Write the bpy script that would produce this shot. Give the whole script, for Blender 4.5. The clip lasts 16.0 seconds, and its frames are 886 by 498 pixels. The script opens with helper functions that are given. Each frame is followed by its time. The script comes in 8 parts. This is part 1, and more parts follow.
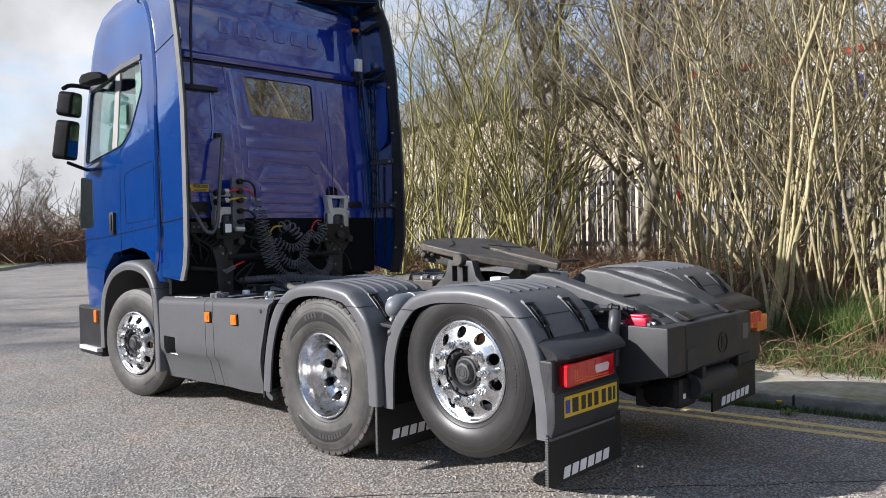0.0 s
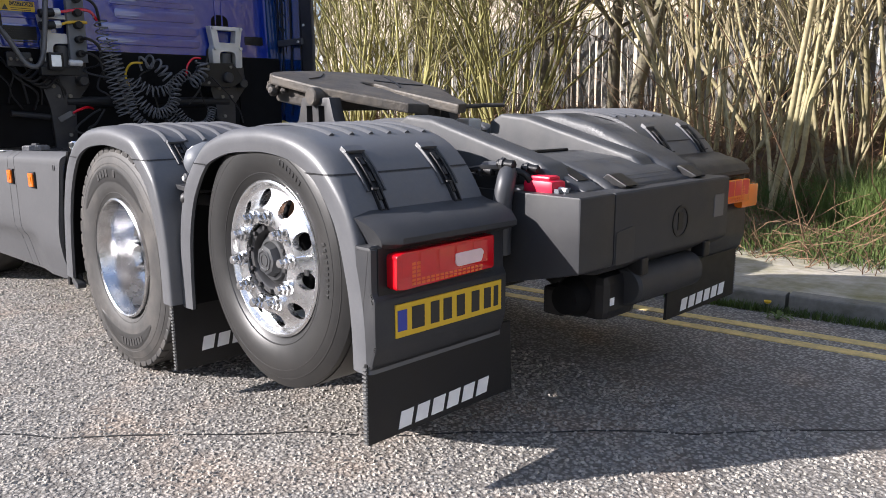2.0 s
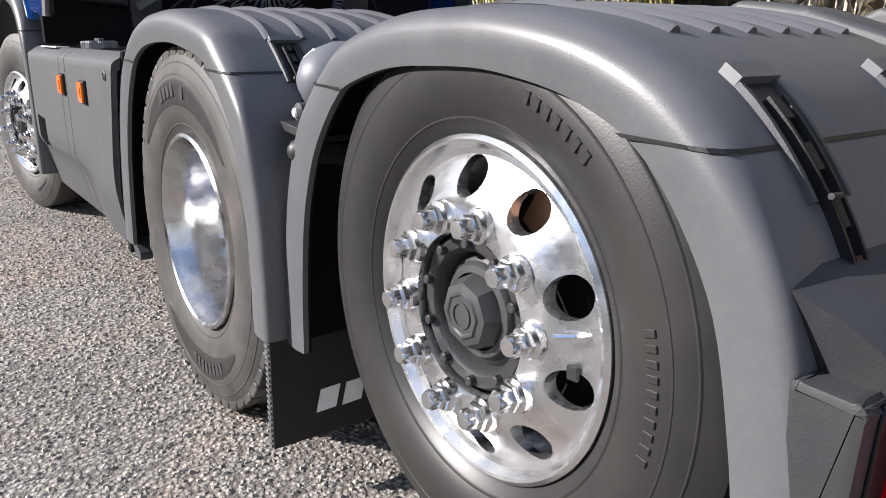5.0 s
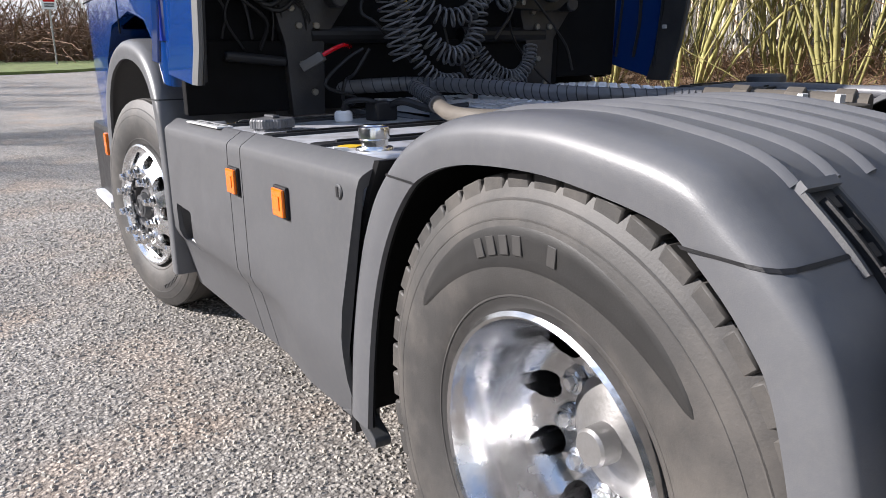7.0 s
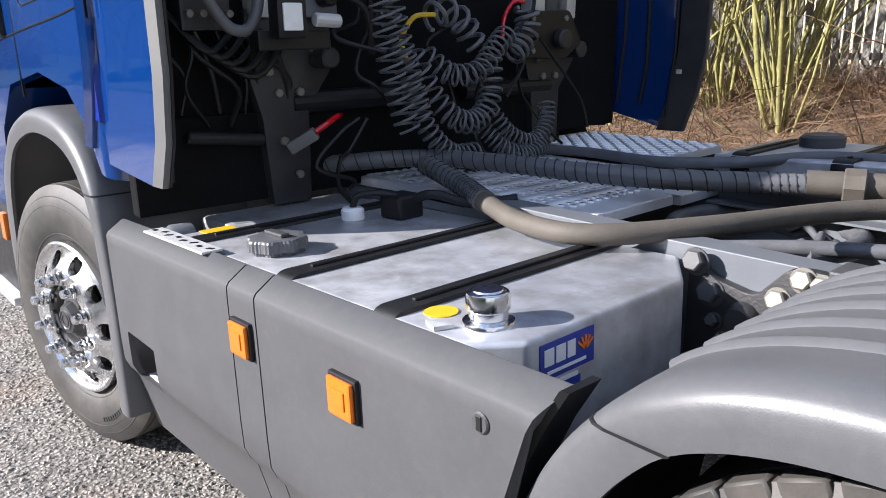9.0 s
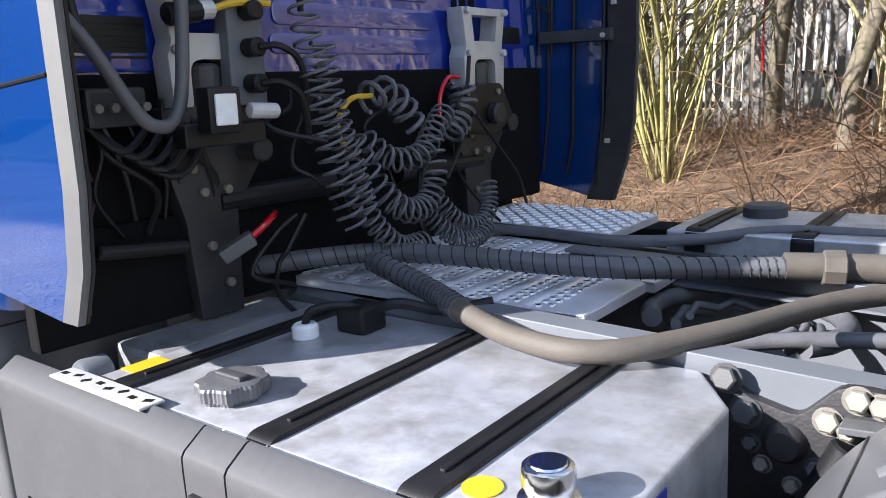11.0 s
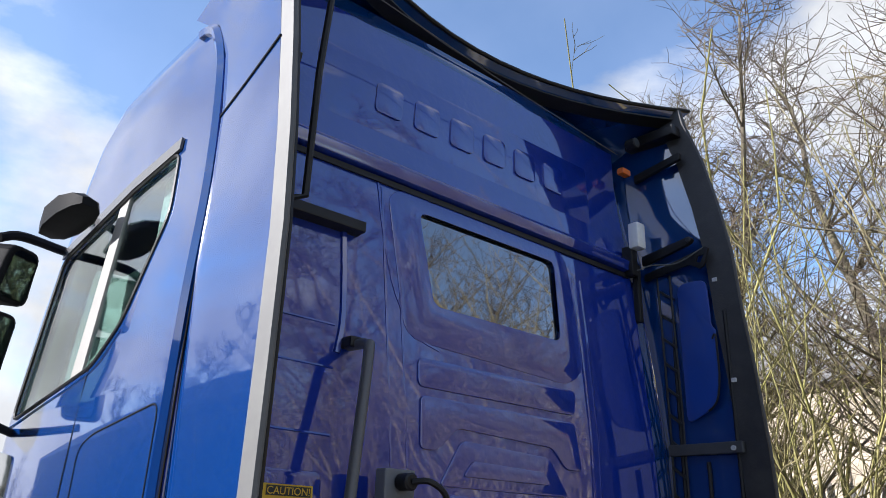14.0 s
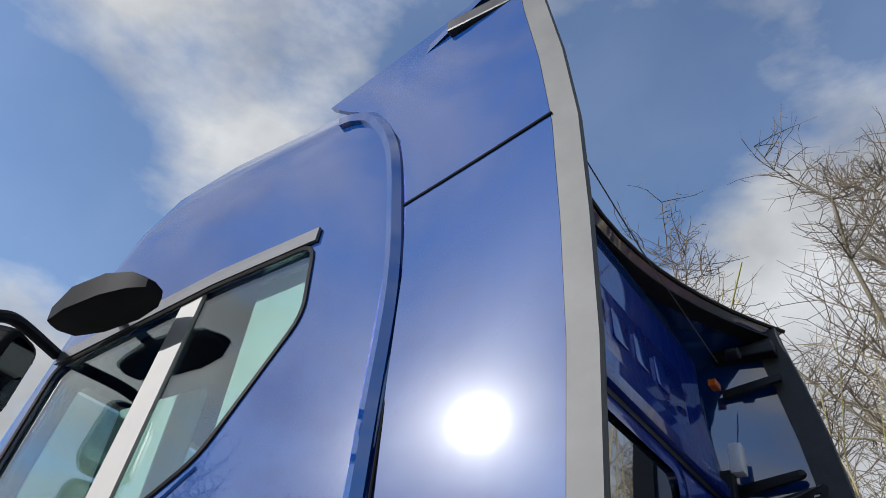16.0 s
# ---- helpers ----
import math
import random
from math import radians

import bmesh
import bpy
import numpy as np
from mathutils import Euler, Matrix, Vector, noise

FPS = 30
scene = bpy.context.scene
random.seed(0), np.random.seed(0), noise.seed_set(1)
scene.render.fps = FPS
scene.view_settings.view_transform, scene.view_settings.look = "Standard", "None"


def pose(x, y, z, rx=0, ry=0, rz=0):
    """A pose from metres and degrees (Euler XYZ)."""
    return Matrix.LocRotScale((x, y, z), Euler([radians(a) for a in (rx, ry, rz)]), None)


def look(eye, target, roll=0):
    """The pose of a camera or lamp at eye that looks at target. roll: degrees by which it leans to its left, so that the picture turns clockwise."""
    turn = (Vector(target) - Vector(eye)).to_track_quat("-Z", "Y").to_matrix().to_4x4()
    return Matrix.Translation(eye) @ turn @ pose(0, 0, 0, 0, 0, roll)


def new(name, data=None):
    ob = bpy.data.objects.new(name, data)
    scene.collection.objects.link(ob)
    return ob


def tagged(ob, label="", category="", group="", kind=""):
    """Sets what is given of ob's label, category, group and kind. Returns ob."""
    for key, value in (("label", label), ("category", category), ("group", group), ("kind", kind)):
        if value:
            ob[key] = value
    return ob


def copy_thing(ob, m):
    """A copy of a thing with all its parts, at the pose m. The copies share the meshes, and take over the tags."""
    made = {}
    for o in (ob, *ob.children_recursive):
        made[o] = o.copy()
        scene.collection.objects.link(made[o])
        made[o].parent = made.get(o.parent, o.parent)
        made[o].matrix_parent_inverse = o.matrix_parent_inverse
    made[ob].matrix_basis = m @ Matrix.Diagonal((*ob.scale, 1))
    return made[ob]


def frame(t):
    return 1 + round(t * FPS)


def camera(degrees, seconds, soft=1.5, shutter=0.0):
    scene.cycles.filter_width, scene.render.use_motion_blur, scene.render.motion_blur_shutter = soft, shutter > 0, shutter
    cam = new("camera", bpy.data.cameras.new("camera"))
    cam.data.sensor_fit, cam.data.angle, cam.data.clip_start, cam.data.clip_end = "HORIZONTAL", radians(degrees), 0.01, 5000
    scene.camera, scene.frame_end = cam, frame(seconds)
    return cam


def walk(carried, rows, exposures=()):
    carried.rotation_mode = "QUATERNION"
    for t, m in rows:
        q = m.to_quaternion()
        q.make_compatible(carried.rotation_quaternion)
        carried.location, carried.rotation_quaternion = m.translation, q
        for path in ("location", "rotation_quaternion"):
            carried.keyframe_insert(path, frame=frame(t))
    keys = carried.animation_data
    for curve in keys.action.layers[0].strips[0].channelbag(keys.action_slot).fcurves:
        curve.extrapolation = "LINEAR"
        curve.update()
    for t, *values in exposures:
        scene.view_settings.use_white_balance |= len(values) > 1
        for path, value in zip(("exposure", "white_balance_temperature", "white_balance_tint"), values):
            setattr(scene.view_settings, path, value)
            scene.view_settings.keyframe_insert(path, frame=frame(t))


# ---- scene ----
cam = camera(61.1, 16.0, soft=0.9, shutter=0.0)
METRES, TURN = 7.84, 44.2
START = pose(4.179, -4.332, 1.561, 0, -1.375, 0) @ pose(0, 0, 0, 0, 0, TURN)
ROWS = [
    (0.0, 0.0, 0.0, 0.0, -0.02, -0.63, 2.03),
    (0.5, 0.027, 0.0516, -0.0065, 0.01, -2.79, 1.85),
    (1.0, 0.0527, 0.104, -0.0129, -0.01, -5.19, 1.54),
    (1.5, 0.0828, 0.1544, -0.0248, 0.25, -7.64, 1.25),
    (2.0, 0.1045, 0.2025, -0.0318, 1.18, -9.99, 1.12),
    (2.5, 0.1139, 0.2524, -0.0392, 2.92, -12.0, 1.18),
    (3.0, 0.1156, 0.2959, -0.0467, 5.2, -13.65, 1.14),
    (5.5, 0.0017, 0.4338, -0.0346, 10.32, -16.46, -0.72),
    (6.0, -0.0359, 0.4572, -0.0292, 11.1, -16.21, -0.2),
    (6.5, -0.0679, 0.4795, -0.0237, 11.99, -15.69, 0.46),
    (7.0, -0.0961, 0.5067, -0.02, 12.67, -14.84, 0.85),
    (7.5, -0.1216, 0.529, -0.0121, 12.48, -14.0, 0.93),
    (8.0, -0.1476, 0.55, -0.002, 10.96, -13.66, 0.95),
    (8.5, -0.1613, 0.5684, 0.0053, 7.67, -14.36, 1.14),
    (11.0, -0.2064, 0.6231, 0.0259, -6.18, -11.89, 2.87),
    (11.5, -0.2032, 0.6173, 0.0321, -2.27, -4.81, 3.32),
    (12.0, -0.2005, 0.6113, 0.0391, 0.45, 2.16, 2.99),
    (12.5, -0.2002, 0.6051, 0.0451, 1.92, 8.15, 2.22),
    (13.0, -0.2011, 0.6004, 0.0485, 2.68, 13.07, 1.39),
    (13.5, -0.2049, 0.5985, 0.052, 3.01, 17.61, 0.35),
    (14.0, -0.2123, 0.5995, 0.0546, 2.89, 22.06, -1.04),
    (14.5, -0.2244, 0.6066, 0.0564, 1.83, 26.67, -2.68),
    (15.0, -0.2492, 0.626, 0.0585, -0.73, 31.18, -4.22),
    (15.5, -0.2824, 0.6532, 0.0582, -4.69, 35.31, -5.36),
    (16.0, -0.3325, 0.6863, 0.0606, -10.22, 38.87, -5.48),
]
EXPOSURES = [(0.0, 0.95, 6250, 11), (2.0, 1.27, 6350, 13), (3.2, 1.43, 6350, 14), (5.3, 1.09, 6450, 12), (8.5, 1.40, 6300, 12), (10.8, 1.66, 6200, 12), (12.0, 2.05, 6300, 13), (13.0, 1.78, 6250, 13), (14.0, 1.18, 6150, 11), (15.0, 0.71, 6150, 10), (16.0, 0.55, 6150, 9)]
walk(cam, [(t, START @ pose(METRES * x, METRES * y, METRES * z, 90 + pitch, roll, yaw)) for t, x, y, z, yaw, pitch, roll in ROWS], EXPOSURES)

# ---- light ----
TO_SUN = Vector((-0.494, -0.754, 0.433)).normalized()
world = bpy.data.worlds.new("sky")
scene.world = world
world.use_nodes = True
wn, wl = world.node_tree.nodes, world.node_tree.links
wn.clear()
w_out = wn.new("ShaderNodeOutputWorld")
w_bg = wn.new("ShaderNodeBackground")
w_sky = wn.new("ShaderNodeTexSky")
w_sky.sky_type = "NISHITA"
w_sky.sun_disc = False
w_sky.sun_elevation = math.asin(TO_SUN.z)
w_sky.sun_rotation = math.atan2(TO_SUN.x, TO_SUN.y)
w_sky.air_density, w_sky.dust_density, w_sky.ozone_density = 1.0, 0.35, 4.2
w_tc = wn.new("ShaderNodeTexCoord")
w_map = wn.new("ShaderNodeMapping")
w_map.inputs["Scale"].default_value = (1.0, 1.0, 2.2)
w_n1 = wn.new("ShaderNodeTexNoise")
w_n1.inputs["Scale"].default_value, w_n1.inputs["Detail"].default_value, w_n1.inputs["Roughness"].default_value = 2.3, 9.0, 0.56
w_r1 = wn.new("ShaderNodeValToRGB")
w_r1.color_ramp.elements[0].position, w_r1.color_ramp.elements[1].position = 0.425, 0.61
w_r1.color_ramp.elements[0].color = (0.11, 0.11, 0.11, 1.0)
w_mix = wn.new("ShaderNodeMix")
w_mix.data_type = "RGBA"
w_bw = wn.new("ShaderNodeRGBToBW")
w_lum = wn.new("ShaderNodeMath")
w_lum.operation, w_lum.inputs[1].default_value, w_lum.inputs[2].default_value = "MULTIPLY_ADD", 0.12, 2.9
wl.new(w_sky.outputs["Color"], w_bw.inputs["Color"])
wl.new(w_bw.outputs["Val"], w_lum.inputs[0])
# brighter tops and greyer undersides
w_n2 = wn.new("ShaderNodeTexNoise")
w_n2.inputs["Scale"].default_value, w_n2.inputs["Detail"].default_value = 5.0, 6.0
wl.new(w_tc.outputs["Generated"], w_n2.inputs["Vector"])
w_v = wn.new("ShaderNodeMapRange")
w_v.inputs["From Min"].default_value, w_v.inputs["From Max"].default_value, w_v.inputs["To Min"].default_value, w_v.inputs["To Max"].default_value = 0.35, 0.65, 0.75, 1.38
wl.new(w_n2.outputs["Fac"], w_v.inputs["Value"])
w_cm = wn.new("ShaderNodeMath")
w_cm.operation = "MULTIPLY"
wl.new(w_lum.outputs[0], w_cm.inputs[0])
wl.new(w_v.outputs["Result"], w_cm.inputs[1])
# the distant cloud is greyer
w_far = wn.new("ShaderNodeMapRange")
w_far.inputs["From Min"].default_value, w_far.inputs["From Max"].default_value, w_far.inputs["To Min"].default_value = 0.05, 0.45, 0.80
w_fm = wn.new("ShaderNodeMath")
w_fm.operation = "MULTIPLY"
wl.new(w_cm.outputs[0], w_fm.inputs[0])
wl.new(w_far.outputs["Result"], w_fm.inputs[1])
wl.new(w_fm.outputs[0], w_mix.inputs[7])
wl.new(w_tc.outputs["Generated"], w_map.inputs["Vector"])
wl.new(w_map.outputs["Vector"], w_n1.inputs["Vector"])
# more cloud towards the horizon
w_sep = wn.new("ShaderNodeSeparateXYZ")
wl.new(w_tc.outputs["Generated"], w_sep.inputs[0])
w_low = wn.new("ShaderNodeMapRange")
w_low.inputs["From Min"].default_value, w_low.inputs["From Max"].default_value, w_low.inputs["To Min"].default_value, w_low.inputs["To Max"].default_value = 0.05, 0.6, 0.11, -0.03
wl.new(w_sep.outputs["Z"], w_low.inputs["Value"])
wl.new(w_sep.outputs["Z"], w_far.inputs["Value"])
w_add = wn.new("ShaderNodeMath")
wl.new(w_n1.outputs["Fac"], w_add.inputs[0])
wl.new(w_low.outputs["Result"], w_add.inputs[1])
# cloud banks and clear stretches placed to fit the camera's view: direction, half-width in degrees, amount
w_last = w_add.outputs[0]
for toward, wide, amount in (((-0.62, 0.30, 0.73), 14, 0.13), ((-0.10, 0.84, 0.50), 16, 0.17), ((-0.90, 0.15, 0.42), 7, 0.04), ((-0.30, 0.60, 0.745), 17, -0.20), ((-0.80, 0.24, 0.55), 10, -0.08), ((-0.50, 0.56, 0.66), 12, -0.16)):
    w_dot = wn.new("ShaderNodeVectorMath")
    w_dot.operation, w_dot.inputs[1].default_value = "DOT_PRODUCT", Vector(toward).normalized()
    wl.new(w_tc.outputs["Generated"], w_dot.inputs[0])
    w_soft = wn.new("ShaderNodeMapRange")
    w_soft.interpolation_type = "SMOOTHSTEP"
    w_soft.inputs["From Min"].default_value, w_soft.inputs["From Max"].default_value, w_soft.inputs["To Max"].default_value = math.cos(radians(wide)), 1.0, amount
    wl.new(w_dot.outputs["Value"], w_soft.inputs["Value"])
    w_sum = wn.new("ShaderNodeMath")
    wl.new(w_last, w_sum.inputs[0])
    wl.new(w_soft.outputs["Result"], w_sum.inputs[1])
    w_last = w_sum.outputs[0]
wl.new(w_last, w_r1.inputs["Fac"])
wl.new(w_r1.outputs["Color"], w_mix.inputs[0])
wl.new(w_sky.outputs["Color"], w_mix.inputs[6])
wl.new(w_mix.outputs[2], w_bg.inputs["Color"])
w_bg.inputs["Strength"].default_value = 0.122
wl.new(w_bg.outputs["Background"], w_out.inputs["Surface"])
sun = new("sun", bpy.data.lights.new("sun", "SUN"))
sun.data.energy, sun.data.angle, sun.data.color = 4.6, radians(0.6), (1.0, 0.947, 0.905)
sun.matrix_world = look((0, 0, 20), Vector((0, 0, 20)) - TO_SUN)

# ---- materials ----
def mat(name, color, rough=0.5, metal=0.0, noise_scale=0.0, vary=0.15, bump=0.0, bump_scale=200.0, coat=0.0, rough_vary=0.0, random=0.0,
        dirt=None, dirt_amount=0.0, dirt_scale=3.0, spec=0.5, coat_ior=1.5):
    """A principled material with colour varied at a large and a small scale, bump and optional dirt."""
    m = bpy.data.materials.new(name)
    m.use_nodes = True
    n, l = m.node_tree.nodes, m.node_tree.links
    b = n["Principled BSDF"]
    b.inputs["Base Color"].default_value = (*color, 1)
    b.inputs["Roughness"].default_value = rough
    b.inputs["Metallic"].default_value = metal
    b.inputs["Coat Weight"].default_value = coat
    b.inputs["Coat Roughness"].default_value = 0.03
    b.inputs["Coat IOR"].default_value = coat_ior
    b.inputs["Specular IOR Level"].default_value = spec
    tc = n.new("ShaderNodeTexCoord")
    col = None
    if noise_scale:
        fine = n.new("ShaderNodeTexNoise")
        fine.inputs["Scale"].default_value, fine.inputs["Detail"].default_value = noise_scale, 6
        big = n.new("ShaderNodeTexNoise")
        big.inputs["Scale"].default_value, big.inputs["Detail"].default_value = noise_scale * 0.09, 3
        l.new(tc.outputs["Object"], fine.inputs["Vector"])
        l.new(tc.outputs["Object"], big.inputs["Vector"])
        add = n.new("ShaderNodeMath")
        add.operation = "ADD"
        l.new(fine.outputs["Fac"], add.inputs[0])
        l.new(big.outputs["Fac"], add.inputs[1])
        rng = n.new("ShaderNodeMapRange")
        rng.inputs["From Min"].default_value, rng.inputs["From Max"].default_value = 0.6, 1.4
        rng.inputs["To Min"].default_value, rng.inputs["To Max"].default_value = 1 - vary, 1 + vary
        l.new(add.outputs[0], rng.inputs["Value"])
        mul = n.new("ShaderNodeMix")
        mul.data_type, mul.blend_type = "RGBA", "MULTIPLY"
        mul.inputs[0].default_value = 1
        mul.inputs[6].default_value = (*color, 1)
        l.new(rng.outputs["Result"], mul.inputs[7])
        col = mul.outputs[2]
        if rough_vary:
            rr = n.new("ShaderNodeMapRange")
            rr.inputs["From Min"].default_value, rr.inputs["From Max"].default_value = 0.6, 1.4
            rr.inputs["To Min"].default_value, rr.inputs["To Max"].default_value = max(rough - rough_vary, 0.02), rough + rough_vary
            l.new(add.outputs[0], rr.inputs["Value"])
            l.new(rr.outputs["Result"], b.inputs["Roughness"])
    if random:
        oi = n.new("ShaderNodeObjectInfo")
        rr = n.new("ShaderNodeMapRange")
        rr.inputs["To Min"].default_value, rr.inputs["To Max"].default_value = 1 - random, 1 + random
        l.new(oi.outputs["Random"], rr.inputs["Value"])
        mul = n.new("ShaderNodeMix")
        mul.data_type, mul.blend_type = "RGBA", "MULTIPLY"
        mul.inputs[0].default_value = 1
        if col:
            l.new(col, mul.inputs[6])
        else:
            mul.inputs[6].default_value = (*color, 1)
        l.new(rr.outputs["Result"], mul.inputs[7])
        col = mul.outputs[2]
    if dirt:
        dn = n.new("ShaderNodeTexNoise")
        dn.inputs["Scale"].default_value, dn.inputs["Detail"].default_value, dn.inputs["Roughness"].default_value = dirt_scale, 8, 0.65
        l.new(tc.outputs["Object"], dn.inputs["Vector"])
        ramp = n.new("ShaderNodeMapRange")
        ramp.inputs["From Min"].default_value, ramp.inputs["From Max"].default_value = 0.45, 0.75
        ramp.inputs["To Max"].default_value = dirt_amount
        l.new(dn.outputs["Fac"], ramp.inputs["Value"])
        mx = n.new("ShaderNodeMix")
        mx.data_type = "RGBA"
        l.new(ramp.outputs["Result"], mx.inputs[0])
        if col:
            l.new(col, mx.inputs[6])
        else:
            mx.inputs[6].default_value = (*color, 1)
        mx.inputs[7].default_value = (*dirt, 1)
        col = mx.outputs[2]
    if col:
        l.new(col, b.inputs["Base Color"])
    if bump:
        bn = n.new("ShaderNodeTexNoise")
        bn.inputs["Scale"].default_value, bn.inputs["Detail"].default_value = bump_scale, 4
        l.new(tc.outputs["Object"], bn.inputs["Vector"])
        bp = n.new("ShaderNodeBump")
        bp.inputs["Strength"].default_value, bp.inputs["Distance"].default_value = 1.0, bump
        l.new(bn.outputs["Fac"], bp.inputs["Height"])
        l.new(bp.outputs["Normal"], b.inputs["Normal"])
    return m


BLUE = mat("blue_paint", (0.0025, 0.034, 0.165), 0.25, 0.0, 1.6, 0.08, 0.0, coat=1.0, spec=0.05, coat_ior=2.25)
# Same paint as the sides, colour raised to brighten the shaded rear wall.
BLUE_SHADE_LIFT = mat("blue_wall_paint", (0.006, 0.028, 0.285), 0.35, 0.0, 1.6, 0.10, 0.021, 5.2, coat=1.0, spec=0.10, coat_ior=2.08, dirt=(0.05, 0.06, 0.16), dirt_amount=0.12, dirt_scale=5)
# The deflector's blue again, lifted to make up for shade inside it.
BLUE_IN = mat("blue_paint_inner", (0.006, 0.050, 0.32), 0.4, 0.0, 2.5, 0.15, coat=0.5, dirt=(0.05, 0.05, 0.06), dirt_amount=0.3)
GREY = mat("grey_plastic", (0.094, 0.096, 0.102), 0.40, 0.0, 9.0, 0.10, 0.0002, 420, rough_vary=0.08, dirt=(0.17, 0.165, 0.15), dirt_amount=0.16, dirt_scale=70, spec=0.5)
SKIRT = mat("grey_skirt_plastic", (0.074, 0.075, 0.079), 0.62, 0.0, 9.0, 0.10, 0.0002, 420, rough_vary=0.08, dirt=(0.14, 0.135, 0.12), dirt_amount=0.14, dirt_scale=40, spec=0.26)
GREY_DARK = mat("dark_grey_plastic", (0.050, 0.052, 0.056), 0.52, 0.0, 9.0, 0.15, 0.0006, 350, rough_vary=0.1, dirt=(0.16, 0.15, 0.13), dirt_amount=0.25, dirt_scale=5)
TAIL = mat("black_grey_plastic", (0.029, 0.030, 0.033), 0.48, 0.0, 9.0, 0.15, 0.0005, 350, rough_vary=0.1, dirt=(0.08, 0.076, 0.068), dirt_amount=0.22, dirt_scale=5, spec=0.35)
STRIP = mat("light_grey_rubber", (0.100, 0.101, 0.100), 0.6, 0.0, 6.0, 0.12, dirt=(0.2, 0.2, 0.17), dirt_amount=0.3)
BLACK = mat("black_plastic", (0.010, 0.010, 0.011), 0.45, 0.0, 14.0, 0.3, 0.0005, 250, rough_vary=0.12, spec=0.35)
BLACK_DUSTY = mat("dusty_black_steel", (0.024, 0.024, 0.026), 0.5, 0.1, 10.0, 0.3, 0.001, 120, dirt=(0.09, 0.08, 0.068), dirt_amount=0.35, dirt_scale=6)
RUBBER = mat("tyre_rubber", (0.040, 0.038, 0.036), 0.60, 0.0, 20.0, 0.25, 0.0004, 220, dirt=(0.135, 0.120, 0.104), dirt_amount=0.65, dirt_scale=4)
RUBBER_TAG = mat("clean_tyre_rubber", (0.020, 0.0195, 0.019), 0.42, 0.0, 20.0, 0.25, 0.0002, 260, dirt=(0.055, 0.05, 0.044), dirt_amount=0.3, dirt_scale=4)
RUBBER_DARK = mat("clean_rubber", (0.016, 0.016, 0.017), 0.5, 0.0, 20.0, 0.2)
# Near-black stands in for shade in arches, holes and recesses; also for joints.
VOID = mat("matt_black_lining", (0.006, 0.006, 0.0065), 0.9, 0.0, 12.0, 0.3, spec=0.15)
ZINC = mat("dull_zinc", (0.20, 0.187, 0.16), 0.55, 0.3, 20.0, 0.2)
RUBBER_MARK = mat("raised_rubber", (0.040, 0.038, 0.036), 0.5, 0.0, 20.0, 0.2)
HUB_CAP = mat("grey_hub_paint", (0.055, 0.056, 0.058), 0.42, 0.25, 24.0, 0.2, 0.0004, 160, rough_vary=0.1)
RESERVOIR = mat("satin_grey_paint", (0.13, 0.14, 0.155), 0.5, 0.0, 9.0, 0.1, 0.0004, 90, rough_vary=0.08)
HOSE_GREY = mat("dusty_grey_hose", (0.045, 0.047, 0.052), 0.45, 0.0, 12.0, 0.15)
ALU = mat("polished_aluminium", (0.74, 0.745, 0.755), 0.24, 0.95, 22.0, 0.10, 0.0007, 45, rough_vary=0.12)
CHROME = mat("chrome", (0.8, 0.8, 0.8), 0.17, 1.0, 30.0, 0.05)
TANK = mat("brushed_aluminium", (0.56, 0.57, 0.60), 0.42, 0.6, 14.0, 0.22, 0.0004, 90, rough_vary=0.14, dirt=(0.25, 0.24, 0.22), dirt_amount=0.75, dirt_scale=9)
DISH = mat("worn_polished_aluminium", (0.64, 0.64, 0.65), 0.22, 1.0, 16.0, 0.25, 0.0016, 22, rough_vary=0.14, dirt=(0.28, 0.27, 0.26), dirt_amount=0.5, dirt_scale=11)
HUB = mat("dull_hub_metal", (0.26, 0.255, 0.25), 0.38, 0.6, 14.0, 0.25, 0.0006, 90, dirt=(0.12, 0.11, 0.10), dirt_amount=0.5, dirt_scale=12)
STEEL = mat("galvanised_tread", (0.78, 0.79, 0.82), 0.36, 0.4, 12.0, 0.2, rough_vary=0.12, dirt=(0.3, 0.29, 0.27), dirt_amount=0.4)
CAST = mat("cast_aluminium", (0.58, 0.58, 0.57), 0.5, 0.35, 14.0, 0.15, 0.001, 200)
IRON = mat("greasy_iron", (0.060, 0.054, 0.048), 0.6, 0.3, 10.0, 0.4, 0.004, 40, dirt=(0.15, 0.125, 0.095), dirt_amount=0.75, dirt_scale=8)
RED = mat("red_lens", (0.55, 0.003, 0.010), 0.18, 0.0, 30.0, 0.12, coat=0.6)
PINK = mat("clear_red_lens", (0.75, 0.55, 0.55), 0.2, 0.0, 30.0, 0.1)
REDCAP = mat("red_plastic", (0.62, 0.012, 0.045), 0.4, 0.0, 20.0, 0.15)
AMBER = mat("amber_cells", (0.70, 0.10, 0.01), 0.25, 0.0, 60.0, 0.2, coat=0.5)
ORANGE = mat("orange_lens", (0.74, 0.155, 0.006), 0.22, 0.0, 30.0, 0.1, coat=0.5)
YELLOW = mat("yellow_sign", (0.64, 0.41, 0.02), 0.4, 0.0, 15.0, 0.06)
WHITE = mat("white_print", (0.78, 0.78, 0.78), 0.5, 0.0, 25.0, 0.1)
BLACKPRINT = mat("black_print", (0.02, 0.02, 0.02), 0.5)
STICKER = mat("blue_sticker", (0.025, 0.045, 0.30), 0.35, 0.0, 10.0, 0.1)
HOSE_TAN = mat("dusty_hose", (0.095, 0.082, 0.066), 0.7, 0.0, 18.0, 0.25, 0.001, 150, dirt=(0.06, 0.055, 0.05), dirt_amount=0.4)
